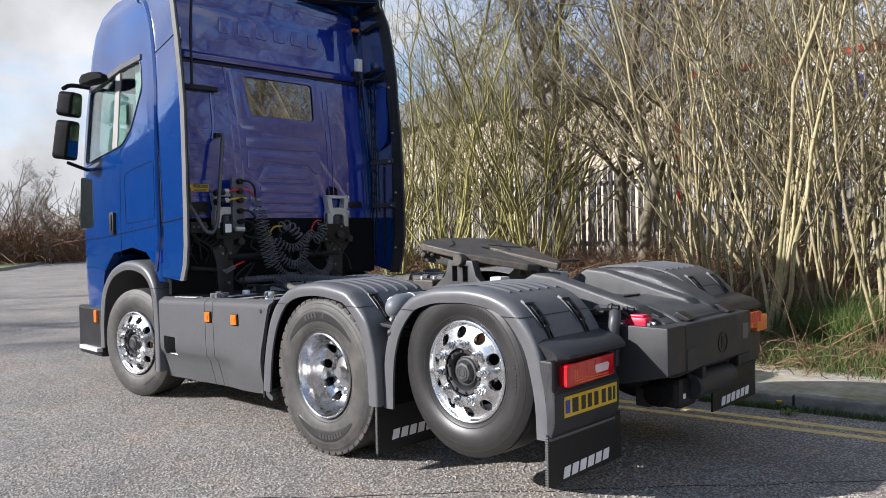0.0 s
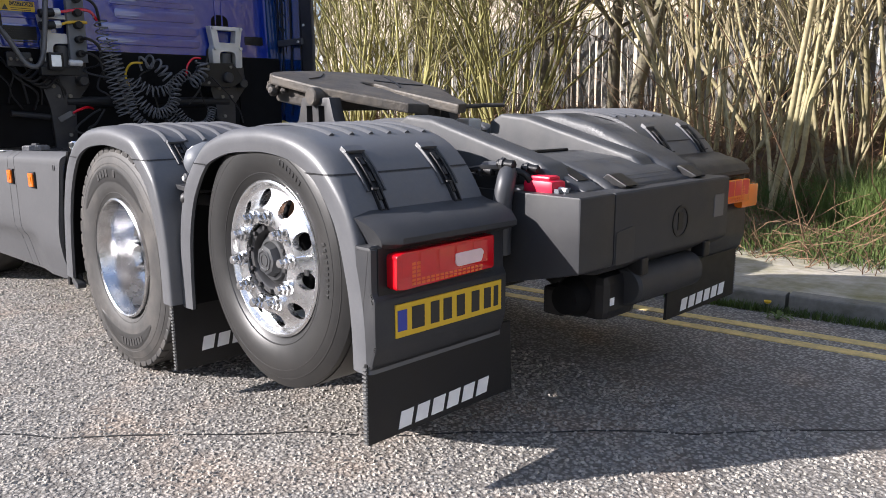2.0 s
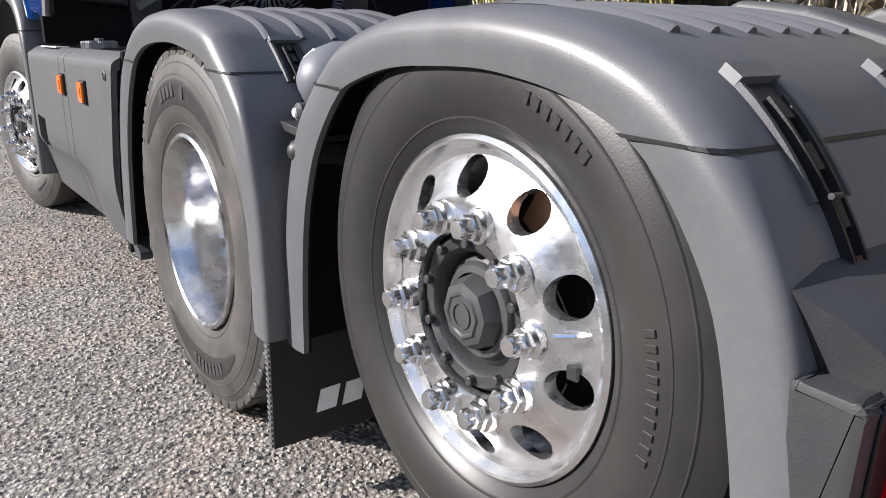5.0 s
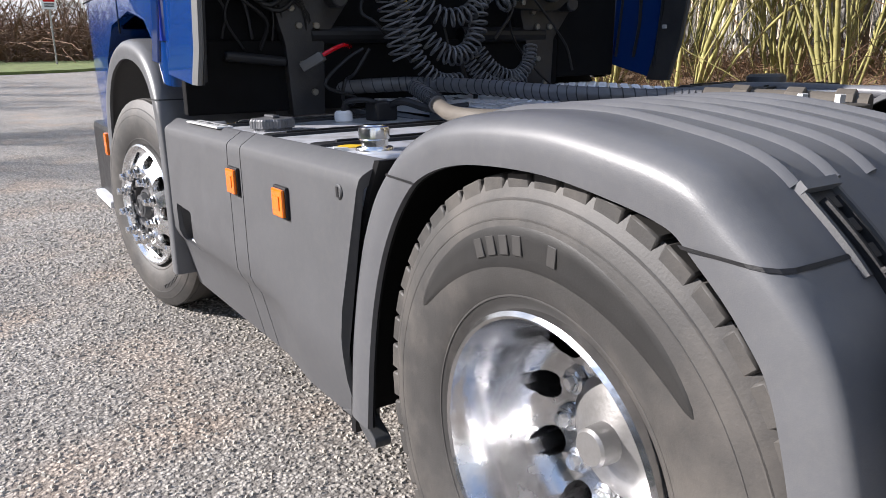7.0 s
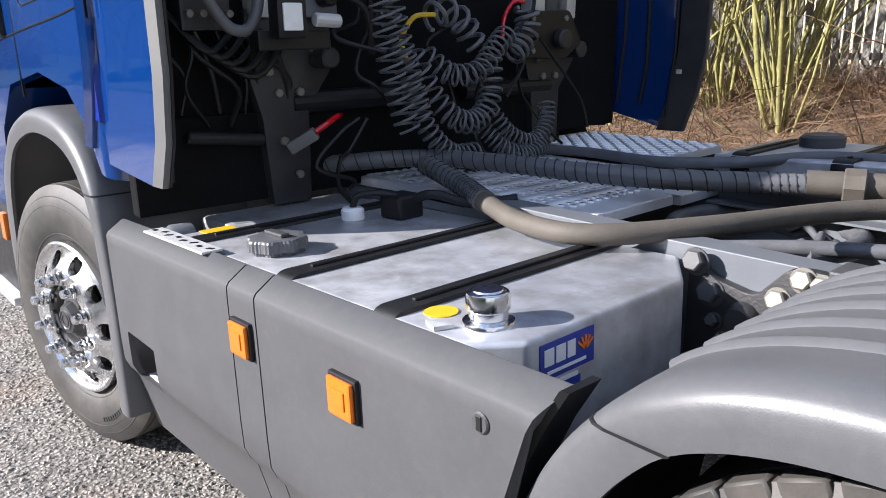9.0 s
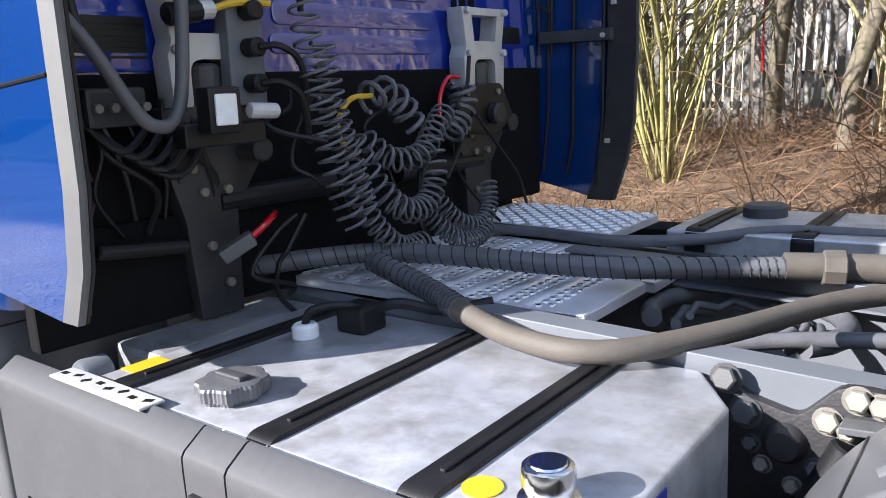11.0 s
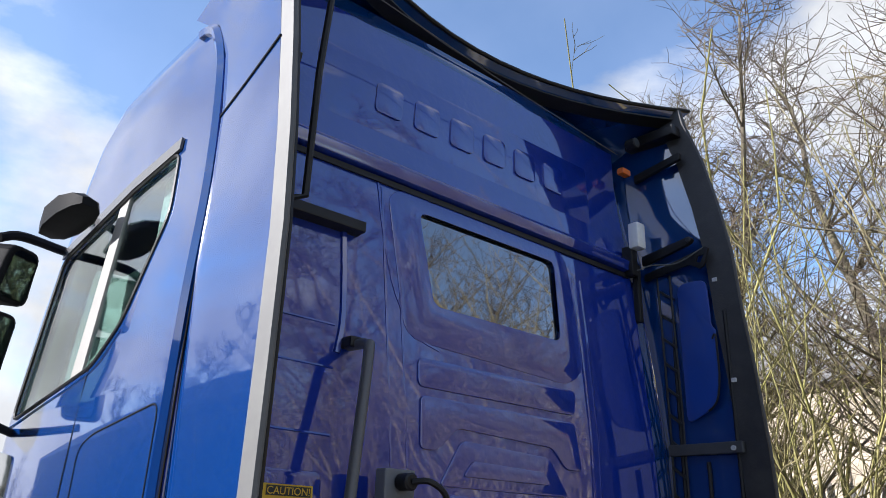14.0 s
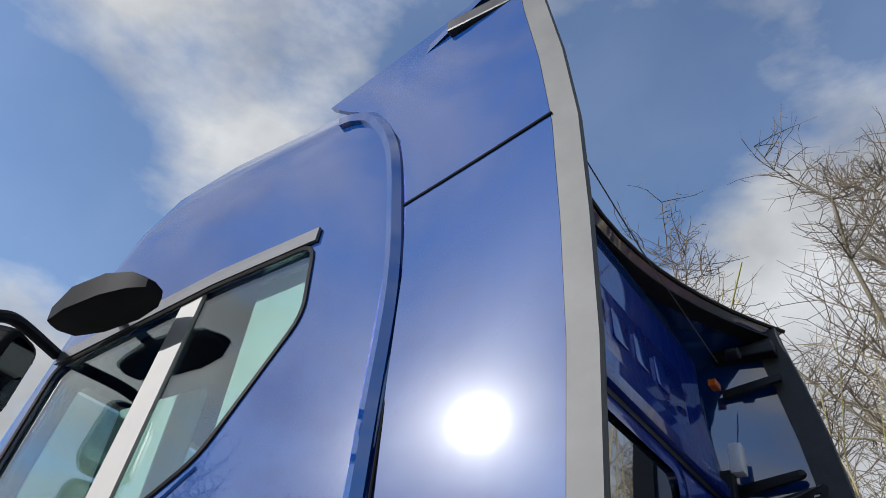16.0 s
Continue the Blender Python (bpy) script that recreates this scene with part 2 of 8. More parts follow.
HOSE = mat("black_hose", (0.115, 0.118, 0.128), 0.40, 0.0, 18.0, 0.3, 0.001, 150, dirt=(0.12, 0.11, 0.09), dirt_amount=0.4)
WRAP = mat("matt_black_tape", (0.040, 0.041, 0.044), 0.8, 0.0, 18.0, 0.3, spec=0.2)
COPPER = mat("rust_brown_steel", (0.25, 0.13, 0.07), 0.6, 0.1, 14.0, 0.3, 0.001, 90)
HOUSING = mat("matt_black_housing", (0.012, 0.012, 0.013), 0.55, 0.0, 14.0, 0.3, 0.0005, 250, spec=0.05)
MIRROR = mat("mirror_glass", (0.40, 0.42, 0.43), 0.02, 1.0)
LAMPGLASS = mat("white_lens", (0.75, 0.77, 0.78), 0.12, 0.0, 40.0, 0.1, coat=0.8)
PASTEL = mat("teal_curtain", (0.26, 0.38, 0.36), 0.8, 0.0, 8.0, 0.1)
SEAT = mat("dark_fabric", (0.03, 0.03, 0.034), 0.9, 0.0, 30.0, 0.2)
PILLAR = mat("pale_trim", (0.27, 0.262, 0.245), 0.6, 0.0, 12.0, 0.08)
GLASS = bpy.data.materials.new("window_glass")
GLASS.use_nodes = True
g_n, g_l = GLASS.node_tree.nodes, GLASS.node_tree.links
g_n.clear()
g_o, g_t, g_g, g_m = g_n.new("ShaderNodeOutputMaterial"), g_n.new("ShaderNodeBsdfTransparent"), g_n.new("ShaderNodeBsdfGlossy"), g_n.new("ShaderNodeMixShader")
g_f = g_n.new("ShaderNodeLayerWeight")
g_f.inputs["Blend"].default_value = 0.5
g_p, g_q = g_n.new("ShaderNodeMath"), g_n.new("ShaderNodeMath")
g_p.operation, g_q.operation = "POWER", "MULTIPLY_ADD"
g_p.inputs[1].default_value, g_q.inputs[1].default_value, g_q.inputs[2].default_value = 3.0, 0.55, 0.14
g_l.new(g_f.outputs["Facing"], g_p.inputs[0])
g_l.new(g_p.outputs[0], g_q.inputs[0])
g_t.inputs["Color"].default_value = (0.80, 0.90, 0.86, 1)
g_g.inputs["Roughness"].default_value = 0.01
g_l.new(g_q.outputs[0], g_m.inputs["Fac"])
g_l.new(g_t.outputs["BSDF"], g_m.inputs[1])
g_l.new(g_g.outputs["BSDF"], g_m.inputs[2])
g_l.new(g_m.outputs["Shader"], g_o.inputs["Surface"])
DARKGLASS = mat("tinted_glass", (0.012, 0.016, 0.015), 0.02, 0.0, spec=1.0, coat=1.0, coat_ior=2.45)

ASPHALT = mat("worn_asphalt", (0.132, 0.125, 0.114), 0.85, 0.0, 60.0, 0.5, 0.0, dirt=(0.075, 0.071, 0.065), dirt_amount=0.6, dirt_scale=1.2)
KERB = mat("concrete_kerb", (0.22, 0.21, 0.185), 0.85, 0.0, 30.0, 0.25, 0.003, 80, dirt=(0.07, 0.07, 0.045), dirt_amount=0.7, dirt_scale=5)
PAVE = mat("mossy_pavement", (0.40, 0.37, 0.31), 0.9, 0.0, 18.0, 0.3, 0.004, 90, dirt=(0.16, 0.15, 0.03), dirt_amount=0.95, dirt_scale=2.2)
SOIL = mat("leaf_litter", (0.11, 0.072, 0.045), 0.95, 0.0, 25.0, 0.5, 0.02, 30, dirt=(0.20, 0.125, 0.07), dirt_amount=0.8, dirt_scale=9)
GRASS = mat("grass_blades", (0.075, 0.115, 0.022), 0.7, 0.0, 6.0, 0.4)
FIELD = mat("mown_verge", (0.13, 0.165, 0.045), 0.95, 0.0, 20.0, 0.4, 0.03, 20, dirt=(0.12, 0.10, 0.045), dirt_amount=0.7, dirt_scale=1.5)
LINE = mat("yellow_line_paint", (0.66, 0.50, 0.20), 0.75, 0.0, 40.0, 0.2, dirt=(0.20, 0.175, 0.13), dirt_amount=0.7, dirt_scale=14)
SHOOT = mat("yellow_green_shoots", (0.23, 0.205, 0.07), 0.8, 0.0, 20.0, 0.35)
RAIN = mat("smoked_plastic", (0.10, 0.10, 0.105), 0.25, 0.0, 20.0, 0.15)
DARKCLAD = mat("dark_clad_wall", (0.06, 0.065, 0.075), 0.7, 0.0, 2.0, 0.15)
BARK = mat("hazel_bark", (0.285, 0.26, 0.095), 0.85, 0.0, 20.0, 0.65, 0.003, 60, random=0.22, dirt=(0.25, 0.24, 0.06), dirt_amount=0.8, dirt_scale=3)
BARK_DARK = mat("grey_brown_bark", (0.345, 0.295, 0.170), 0.85, 0.0, 20.0, 0.55, 0.003, 60, random=0.25, dirt=(0.25, 0.225, 0.09), dirt_amount=0.7, dirt_scale=3)
TWIG_DARK = mat("dark_twig_bark", (0.105, 0.08, 0.055), 0.85, 0.0, 25.0, 0.3, random=0.2)
TRUNK = mat("dark_trunk_bark", (0.15, 0.125, 0.09), 0.85, 0.0, 25.0, 0.35, 0.003, 60, dirt=(0.2, 0.2, 0.08), dirt_amount=0.5, dirt_scale=3)
TWIG_BROWN = mat("brown_twig_bark", (0.19, 0.155, 0.088), 0.85, 0.0, 20.0, 0.6, random=0.25)
TWIG = mat("twig_bark", (0.185, 0.160, 0.072), 0.85, 0.0, 20.0, 0.65, random=0.25)
BRAMBLE = mat("dead_bramble", (0.215, 0.125, 0.068), 0.85, 0.0, 25.0, 0.5, random=0.3)
PALE = mat("weathered_pale", (0.27, 0.255, 0.23), 0.85, 0.0, 14.0, 0.25, 0.002, 60, random=0.25)
CLAD = mat("pale_cladding", (0.52, 0.50, 0.48), 0.7, 0.0, 2.0, 0.12)
CREAM = mat("cream_wall", (0.50, 0.43, 0.33), 0.8, 0.0, 3.0, 0.12)

# worn asphalt: stones of about a centimetre pressed into dark binder
a_n, a_l = ASPHALT.node_tree.nodes, ASPHALT.node_tree.links
a_b, a_tc = a_n["Principled BSDF"], a_n.new("ShaderNodeTexCoord")
a_v, a_v2 = a_n.new("ShaderNodeTexVoronoi"), a_n.new("ShaderNodeTexVoronoi")
a_v.inputs["Scale"].default_value, a_v2.inputs["Scale"].default_value = 58.0, 120.0
a_big = a_n.new("ShaderNodeTexNoise")
a_big.inputs["Scale"].default_value, a_big.inputs["Detail"].default_value = 0.9, 6
for q in (a_v, a_v2, a_big):
    a_l.new(a_tc.outputs["Object"], q.inputs["Vector"])
a_sep = a_n.new("ShaderNodeSeparateColor")
a_l.new(a_v.outputs["Color"], a_sep.inputs["Color"])
a_ramp = a_n.new("ShaderNodeValToRGB")
a_ramp.color_ramp.elements[0].color, a_ramp.color_ramp.elements[1].color = (0.240, 0.226, 0.208, 1), (0.445, 0.412, 0.368, 1)
a_ramp.color_ramp.elements.new(0.45).color = (0.340, 0.318, 0.288, 1)
a_l.new(a_sep.outputs["Red"], a_ramp.inputs["Fac"])
a_edge = a_n.new("ShaderNodeMapRange")
a_edge.inputs["From Min"].default_value, a_edge.inputs["From Max"].default_value = 0.30, 0.62
a_l.new(a_v.outputs["Distance"], a_edge.inputs["Value"])
a_mix = a_n.new("ShaderNodeMix")
a_mix.data_type = "RGBA"
a_mix.inputs[7].default_value = (0.150, 0.137, 0.123, 1)
a_l.new(a_edge.outputs["Result"], a_mix.inputs[0])
a_l.new(a_ramp.outputs["Color"], a_mix.inputs[6])
a_tone = a_n.new("ShaderNodeMapRange")
a_tone.inputs["From Min"].default_value, a_tone.inputs["From Max"].default_value, a_tone.inputs["To Min"].default_value, a_tone.inputs["To Max"].default_value = 0.32, 0.68, 0.80, 1.18
a_l.new(a_big.outputs["Fac"], a_tone.inputs["Value"])
a_mul = a_n.new("ShaderNodeMix")
a_mul.data_type, a_mul.blend_type = "RGBA", "MULTIPLY"
a_mul.inputs[0].default_value = 1
a_l.new(a_mix.outputs[2], a_mul.inputs[6])
a_l.new(a_tone.outputs["Result"], a_mul.inputs[7])
# tan stretches where the binder has worn away
a_tan = a_n.new("ShaderNodeTexNoise")
a_tan.inputs["Scale"].default_value, a_tan.inputs["Detail"].default_value = 1.7, 5
a_l.new(a_tc.outputs["Object"], a_tan.inputs["Vector"])
a_tr = a_n.new("ShaderNodeMapRange")
a_tr.inputs["From Min"].default_value, a_tr.inputs["From Max"].default_value, a_tr.inputs["To Max"].default_value = 0.50, 0.68, 0.75
a_l.new(a_tan.outputs["Fac"], a_tr.inputs["Value"])
a_warm = a_n.new("ShaderNodeMix")
a_warm.data_type, a_warm.blend_type = "RGBA", "MULTIPLY"
a_warm.inputs[7].default_value = (1.16, 0.99, 0.86, 1)
a_l.new(a_tr.outputs["Result"], a_warm.inputs[0])
a_l.new(a_mul.outputs[2], a_warm.inputs[6])
a_l.new(a_warm.outputs[2], a_b.inputs["Base Color"])
a_add = a_n.new("ShaderNodeMath")
a_add.operation = "MULTIPLY_ADD"
a_add.inputs[1].default_value = 0.4
a_l.new(a_v2.outputs["Distance"], a_add.inputs[0])
a_l.new(a_v.outputs["Distance"], a_add.inputs[2])
a_bump = a_n.new("ShaderNodeBump")
a_bump.invert = True
a_bump.inputs["Strength"].default_value, a_bump.inputs["Distance"].default_value = 1.0, 0.0062
a_l.new(a_add.outputs[0], a_bump.inputs["Height"])
a_l.new(a_bump.outputs["Normal"], a_b.inputs["Normal"])


# ---- mesh helpers ----
def part(name, bm, material, parent=None, label="", smooth=False, loc=None):
    """Links a bmesh as one mesh object."""
    me = bpy.data.meshes.new(name)
    bm.normal_update()
    bm.to_mesh(me)
    bm.free()
    if material:
        me.materials.append(material)
    ob = new(name, me)
    if parent is not None:
        ob.parent = parent
    if label:
        ob["label"] = label
    if loc is not None:
        ob.location = loc
    if smooth:
        me.polygons.foreach_set("use_smooth", [True] * len(me.polygons))
        me.set_sharp_from_angle(angle=radians(38))
    return ob


def again(ob, m, parent=None):
    """One more object on the same mesh, at pose m, under a parent."""
    o = bpy.data.objects.new(ob.name.split(".")[0], ob.data)
    scene.collection.objects.link(o)
    o.parent = parent if parent is not None else ob.parent
    o.matrix_basis = m
    for key in ("label",):
        if key in ob:
            o[key] = ob[key]
    return o


def thing(name, label, category, group="", kind=""):
    return tagged(new(name), label, category, group, kind)


def box(x0, x1, y0, y1, z0, z1, bevel=0.0, seg=2):
    bm = bmesh.new()
    bmesh.ops.create_cube(bm, size=1, matrix=Matrix.Translation(((x0 + x1) / 2, (y0 + y1) / 2, (z0 + z1) / 2)) @ Matrix.Diagonal((abs(x1 - x0), abs(y1 - y0), abs(z1 - z0), 1)))
    if bevel:
        bmesh.ops.bevel(bm, geom=bm.edges[:], offset=bevel, segments=seg, profile=0.6, affect="EDGES")
    return bm


def join(*bms):
    """Merges bmeshes into the first."""
    out = bms[0]
    for b in bms[1:]:
        me = bpy.data.meshes.new("tmp")
        b.to_mesh(me)
        b.free()
        out.from_mesh(me)
        bpy.data.meshes.remove(me)
    return out


def moved(bm, m):
    bmesh.ops.transform(bm, matrix=m, verts=bm.verts[:])
    return bm


def prism(poly, d0, d1, axis="y", bevel=0.0, seg=2):
    """A polygon extruded along an axis. axis y: points (x, z); x: (y, z); z: (x, y)."""
    bm = bmesh.new()
    def at(p, d):
        return {"y": (p[0], d, p[1]), "x": (d, p[0], p[1]), "z": (p[0], p[1], d)}[axis]
    vs = [bm.verts.new(at(p, d0)) for p in poly]
    f = bm.faces.new(vs)
    r = bmesh.ops.extrude_face_region(bm, geom=[f])
    new_v = [v for v in r["geom"] if isinstance(v, bmesh.types.BMVert)]
    shift = {"y": (0, d1 - d0, 0), "x": (d1 - d0, 0, 0), "z": (0, 0, d1 - d0)}[axis]
    bmesh.ops.translate(bm, verts=new_v, vec=shift)
    bmesh.ops.recalc_face_normals(bm, faces=bm.faces[:])
    if bevel:
        bmesh.ops.bevel(bm, geom=bm.edges[:], offset=bevel, segments=seg, profile=0.6, affect="EDGES")
    return bm


def lathe(profile, n=64, closed=False):
    """A profile of (radius, y) turned round the y axis."""
    bm = bmesh.new()
    rings = []
    for r, y in profile:
        rings.append([bm.verts.new((r * math.cos(2 * math.pi * i / n), y, r * math.sin(2 * math.pi * i / n))) for i in range(n)] if r > 1e-6 else [bm.verts.new((0, y, 0))])
    pairs = list(zip(rings, rings[1:])) + ([(rings[-1], rings[0])] if closed else [])
    for a, b in pairs:
        for i in range(n):
            j = (i + 1) % n
            if len(a) == 1 and len(b) == 1:
                continue
            if len(a) == 1:
                bm.faces.new((a[0], b[i], b[j]))
            elif len(b) == 1:
                bm.faces.new((a[i], b[0], a[j]))
            else:
                bm.faces.new((a[i], b[i], b[j], a[j]))
    bmesh.ops.recalc_face_normals(bm, faces=bm.faces[:])
    return bm


def cyl(p, q, r, n=16, bevel=0.0, r2=None):
    """A capped cylinder from p to q."""
    p, q = Vector(p), Vector(q)
    L = (q - p).length
    r2 = r if r2 is None else r2
    b = min(bevel, r * 0.6)
    bm = lathe([(0, 0), (r - b, 0), (r, b), (r2, L - b), (r2 - b, L), (0, L)] if b else [(0, 0), (r, 0), (r2, L), (0, L)], n)
    turn = (q - p).to_track_quat("Y", "Z").to_matrix().to_4x4()
    return moved(bm, Matrix.Translation(p) @ turn)


def smooth_line(pts, n):
    """Points on a Catmull-Rom curve through pts."""
    P = [Vector(p) for p in pts]
    P = [2 * P[0] - P[1]] + P + [2 * P[-1] - P[-2]]
    out = []
    for k in range(1, len(P) - 2):
        for i in range(n):
            t = i / n
            a, b, c, d = P[k - 1], P[k], P[k + 1], P[k + 2]
            out.append(0.5 * (2 * b + (c - a) * t + (2 * a - 5 * b + 4 * c - d) * t * t + (3 * b - a - 3 * c + d) * t ** 3))
    out.append(P[-2])
    return out


def tube(pts, r, sides=10, bm=None, cap=True):
    """A round tube along points; r is a number or a function of the share of the way."""
    bm = bm or bmesh.new()
    pts = [Vector(p) for p in pts]
    n = len(pts)
    up = Vector((0.13, 0.21, 0.97))
    rings = []
    ref = None
    for i, p in enumerate(pts):
        d = (pts[min(i + 1, n - 1)] - pts[max(i - 1, 0)]).normalized()
        if ref is None:
            ref = (up if abs(d.dot(up)) < 0.95 else Vector((1, 0, 0))).cross(d).normalized()
        else:
            ref = (ref - d * ref.dot(d)).normalized()
        side = d.cross(ref)
        rr = r(i / (n - 1)) if callable(r) else r
        rings.append([bm.verts.new(p + rr * (ref * math.cos(2 * math.pi * k / sides) + side * math.sin(2 * math.pi * k / sides))) for k in range(sides)])
    for a, b in zip(rings, rings[1:]):
        for k in range(sides):
            bm.faces.new((a[k], b[k], b[(k + 1) % sides], a[(k + 1) % sides]))
    if cap:
        bm.faces.new(rings[0])
        bm.faces.new(rings[-1][::-1])
    return bm


def coil(p, q, turns, radius, wire, sides=6, sag=0.0, per=14):
    """A coiled line from p to q."""
    p, q = Vector(p), Vector(q)
    d = (q - p).normalized()
    a = d.cross(Vector((0.3, 0.9, 0.1))).normalized()
    b = d.cross(a)
    pts = []
    n = int(turns * per)
    for i in range(n + 1):
        s = i / n
        c = p.lerp(q, s) + Vector((0, 0, -4 * sag * s * (1 - s)))
        pts.append(c + radius * (a * math.cos(2 * math.pi * turns * s) + b * math.sin(2 * math.pi * turns * s)))
    return tube(pts, wire, sides)


def loft(rings, cap=True, closed=True):
    """Skins rings of equal length."""
    bm = bmesh.new()
    R = [[bm.verts.new(p) for p in ring] for ring in rings]
    n = len(R[0])
    for a, b in zip(R, R[1:]):
        for k in range(n if closed else n - 1):
            bm.faces.new((a[k], a[(k + 1) % n], b[(k + 1) % n], b[k]))
    if cap:
        bm.faces.new(R[0][::-1])
        bm.faces.new(R[-1])
    bmesh.ops.recalc_face_normals(bm, faces=bm.faces[:])
    return bm


def rounded_poly(pts, radius, n=5):
    """Rounds a polygon's corners."""
    out = []
    m = len(pts)
    for i in range(m):
        a, b, c = Vector(pts[i - 1]), Vector(pts[i]), Vector(pts[(i + 1) % m])
        u, v = (a - b), (c - b)
        r = min(radius, u.length * 0.45, v.length * 0.45)
        p, q = b + u.normalized() * r, b + v.normalized() * r
        for k in range(n + 1):
            t = k / n
            out.append(tuple((1 - t) ** 2 * p + 2 * t * (1 - t) * b + t * t * q))
    return out


def cut(ob, *cutters):
    """Takes the cutters' volumes out of a mesh object."""
    for bm in cutters:
        me = bpy.data.meshes.new("tmp")
        bm.to_mesh(me)
        bm.free()
        c = new("tmp", me)
        mod = ob.modifiers.new("cut", "BOOLEAN")
        mod.operation, mod.solver, mod.object = "DIFFERENCE", "EXACT", c
        res = bpy.data.meshes.new_from_object(ob.evaluated_get(bpy.context.evaluated_depsgraph_get()))
        ob.modifiers.clear()
        old = ob.data
        ob.data = res
        res.name = old.name
        bpy.data.meshes.remove(old)
        bpy.data.objects.remove(c)
        bpy.data.meshes.remove(me)
    ob.data.polygons.foreach_set("use_smooth", [True] * len(ob.data.polygons))
    ob.data.set_sharp_from_angle(angle=radians(32))
    return ob


def raw(name, verts, faces, material, parent=None, label="", smooth=False):
    me = bpy.data.meshes.new(name)
    me.from_pydata(verts, [], faces)
    me.materials.append(material)
    if smooth:
        me.polygons.foreach_set("use_smooth", [True] * len(me.polygons))
    ob = new(name, me)
    if parent is not None:
        ob.parent = parent
    if label:
        ob["label"] = label
    return ob


def sticks(paths, sides=4):
    """Verts and faces of many thin tapered tubes: paths of (points, radius at start, radius at end)."""
    V, F = [], []
    for pts, r0, r1 in paths:
        n = len(pts)
        base = len(V)
        for i, p in enumerate(pts):
            d = (Vector(pts[min(i + 1, n - 1)]) - Vector(pts[max(i - 1, 0)]))
            d = d.normalized() if d.length > 1e-9 else Vector((0, 0, 1))
            a = d.cross(Vector((0.31, 0.95, 0.05))).normalized()
            b = d.cross(a)
            r = r0 + (r1 - r0) * i / (n - 1)
            for k in range(sides):
                c, s = math.cos(2 * math.pi * k / sides), math.sin(2 * math.pi * k / sides)
                V.append(tuple(Vector(p) + r * (c * a + s * b)))
        for i in range(n - 1):
            for k in range(sides):
                k2 = (k + 1) % sides
                F.append((base + i * sides + k, base + i * sides + k2, base + (i + 1) * sides + k2, base + (i + 1) * sides + k))
    return V, F


# ---- setting ----
def structure(ob, label, category):
    return tagged(ob, label, category, kind="structure")


KERB_SLOPE, KERB_BEND = 0.165, 0.06


def kerb_y(x):
    """Slope fitted to the camera's view; bent clear of the truck's side ahead of the drive axle."""
    return 2.115 + KERB_SLOPE * (x - 2.0) if x > 0.3 else 1.8345 + KERB_BEND * (max(x, -3.5) - 0.3)


def grid_sheet(x0, x1, y0, y1, nx, ny, z):
    V, F, idx = [], [], {}
    for i in range(nx + 1):
        for j in range(ny + 1):
            x, y = x0 + (x1 - x0) * i / nx, y0 + (y1 - y0) * j / ny
            idx[i, j] = len(V)
            V.append((x, y, z(x, y)))
    for i in range(nx):
        for j in range(ny):
            F.append((idx[i, j], idx[i + 1, j], idx[i + 1, j + 1], idx[i, j + 1]))
    return V, F


V, F = grid_sheet(-900, 900, -900, 900, 60, 60, lambda x, y: -0.06)
structure(raw("ground", V, F, FIELD), "flat grassy ground reaching the horizon", "ground")
road = part("road", prism([(-70, -11), (40, -11), (40, kerb_y(40)), (0.3, kerb_y(0.3)), (-3.5, kerb_y(-3.5)), (-9, kerb_y(-9)), (-13, 4), (-18, 12), (-24, 30), (-60, 40), (-120, 30)], -0.3, 0.0, "z"), ASPHALT)
structure(road, "worn grey asphalt road with loose chippings", "road")
# chippings lying proud of the worn road surface beside the truck
rnd = random.Random(4)


def chips(x0, x1, y0, y1, n, size):
    V, F = [], []
    for _ in range(n):
        x, y, s, a = rnd.uniform(x0, x1), rnd.uniform(y0, y1), size * rnd.uniform(0.5, 1.25), rnd.uniform(0, 6.28)
        b = len(V)
        ca, sa = math.cos(a) * s, math.sin(a) * s
        e, h = rnd.uniform(0.55, 0.9), s * rnd.uniform(0.35, 0.75)
        for u, v, k, w in ((1, 0, 1, -0.1), (0.1, e, 1, -0.1), (-1, 0.1, 1, -0.1), (-0.1, -e, 1, -0.1), (0.45, 0.3 * e, 1, 1), (-0.5, 0.2 * e, 1, 0.9), (0.0, -0.5 * e, 1, 0.95)):
            V.append((x + u * ca - v * sa, y + u * sa + v * ca, w * h))
        F += [(b, b + 1, b + 4), (b + 1, b + 5, b + 4), (b + 1, b + 2, b + 5), (b + 2, b + 6, b + 5), (b + 2, b + 3, b + 6), (b + 3, b, b + 6), (b, b + 4, b + 6), (b + 4, b + 5, b + 6)]
    return V, F


CHIP = mat("stone_chippings", (0.205, 0.187, 0.163), 0.8, 0.0, 0.0)
cn, cl = CHIP.node_tree.nodes, CHIP.node_tree.links
c_geo, c_ramp = cn.new("ShaderNodeNewGeometry"), cn.new("ShaderNodeValToRGB")
c_ramp.color_ramp.elements[0].color, c_ramp.color_ramp.elements[1].color = (0.20, 0.185, 0.165, 1), (0.44, 0.40, 0.345, 1)
c_mid = c_ramp.color_ramp.elements.new(0.5)
c_mid.color = (0.33, 0.31, 0.27, 1)
cl.new(c_geo.outputs["Random Per Island"], c_ramp.inputs["Fac"])
cl.new(c_ramp.outputs["Color"], cn["Principled BSDF"].inputs["Base Color"])
V, F = chips(-6.5, 3.6, -3.6, 0.4, 52000, 0.0100)
V2, F2 = chips(-12, -6.5, -3.6, 0.6, 9000, 0.010)
k = len(V)
gravel = raw("gravel", V + V2, F + [tuple(i + k for i in f) for f in F2], CHIP)
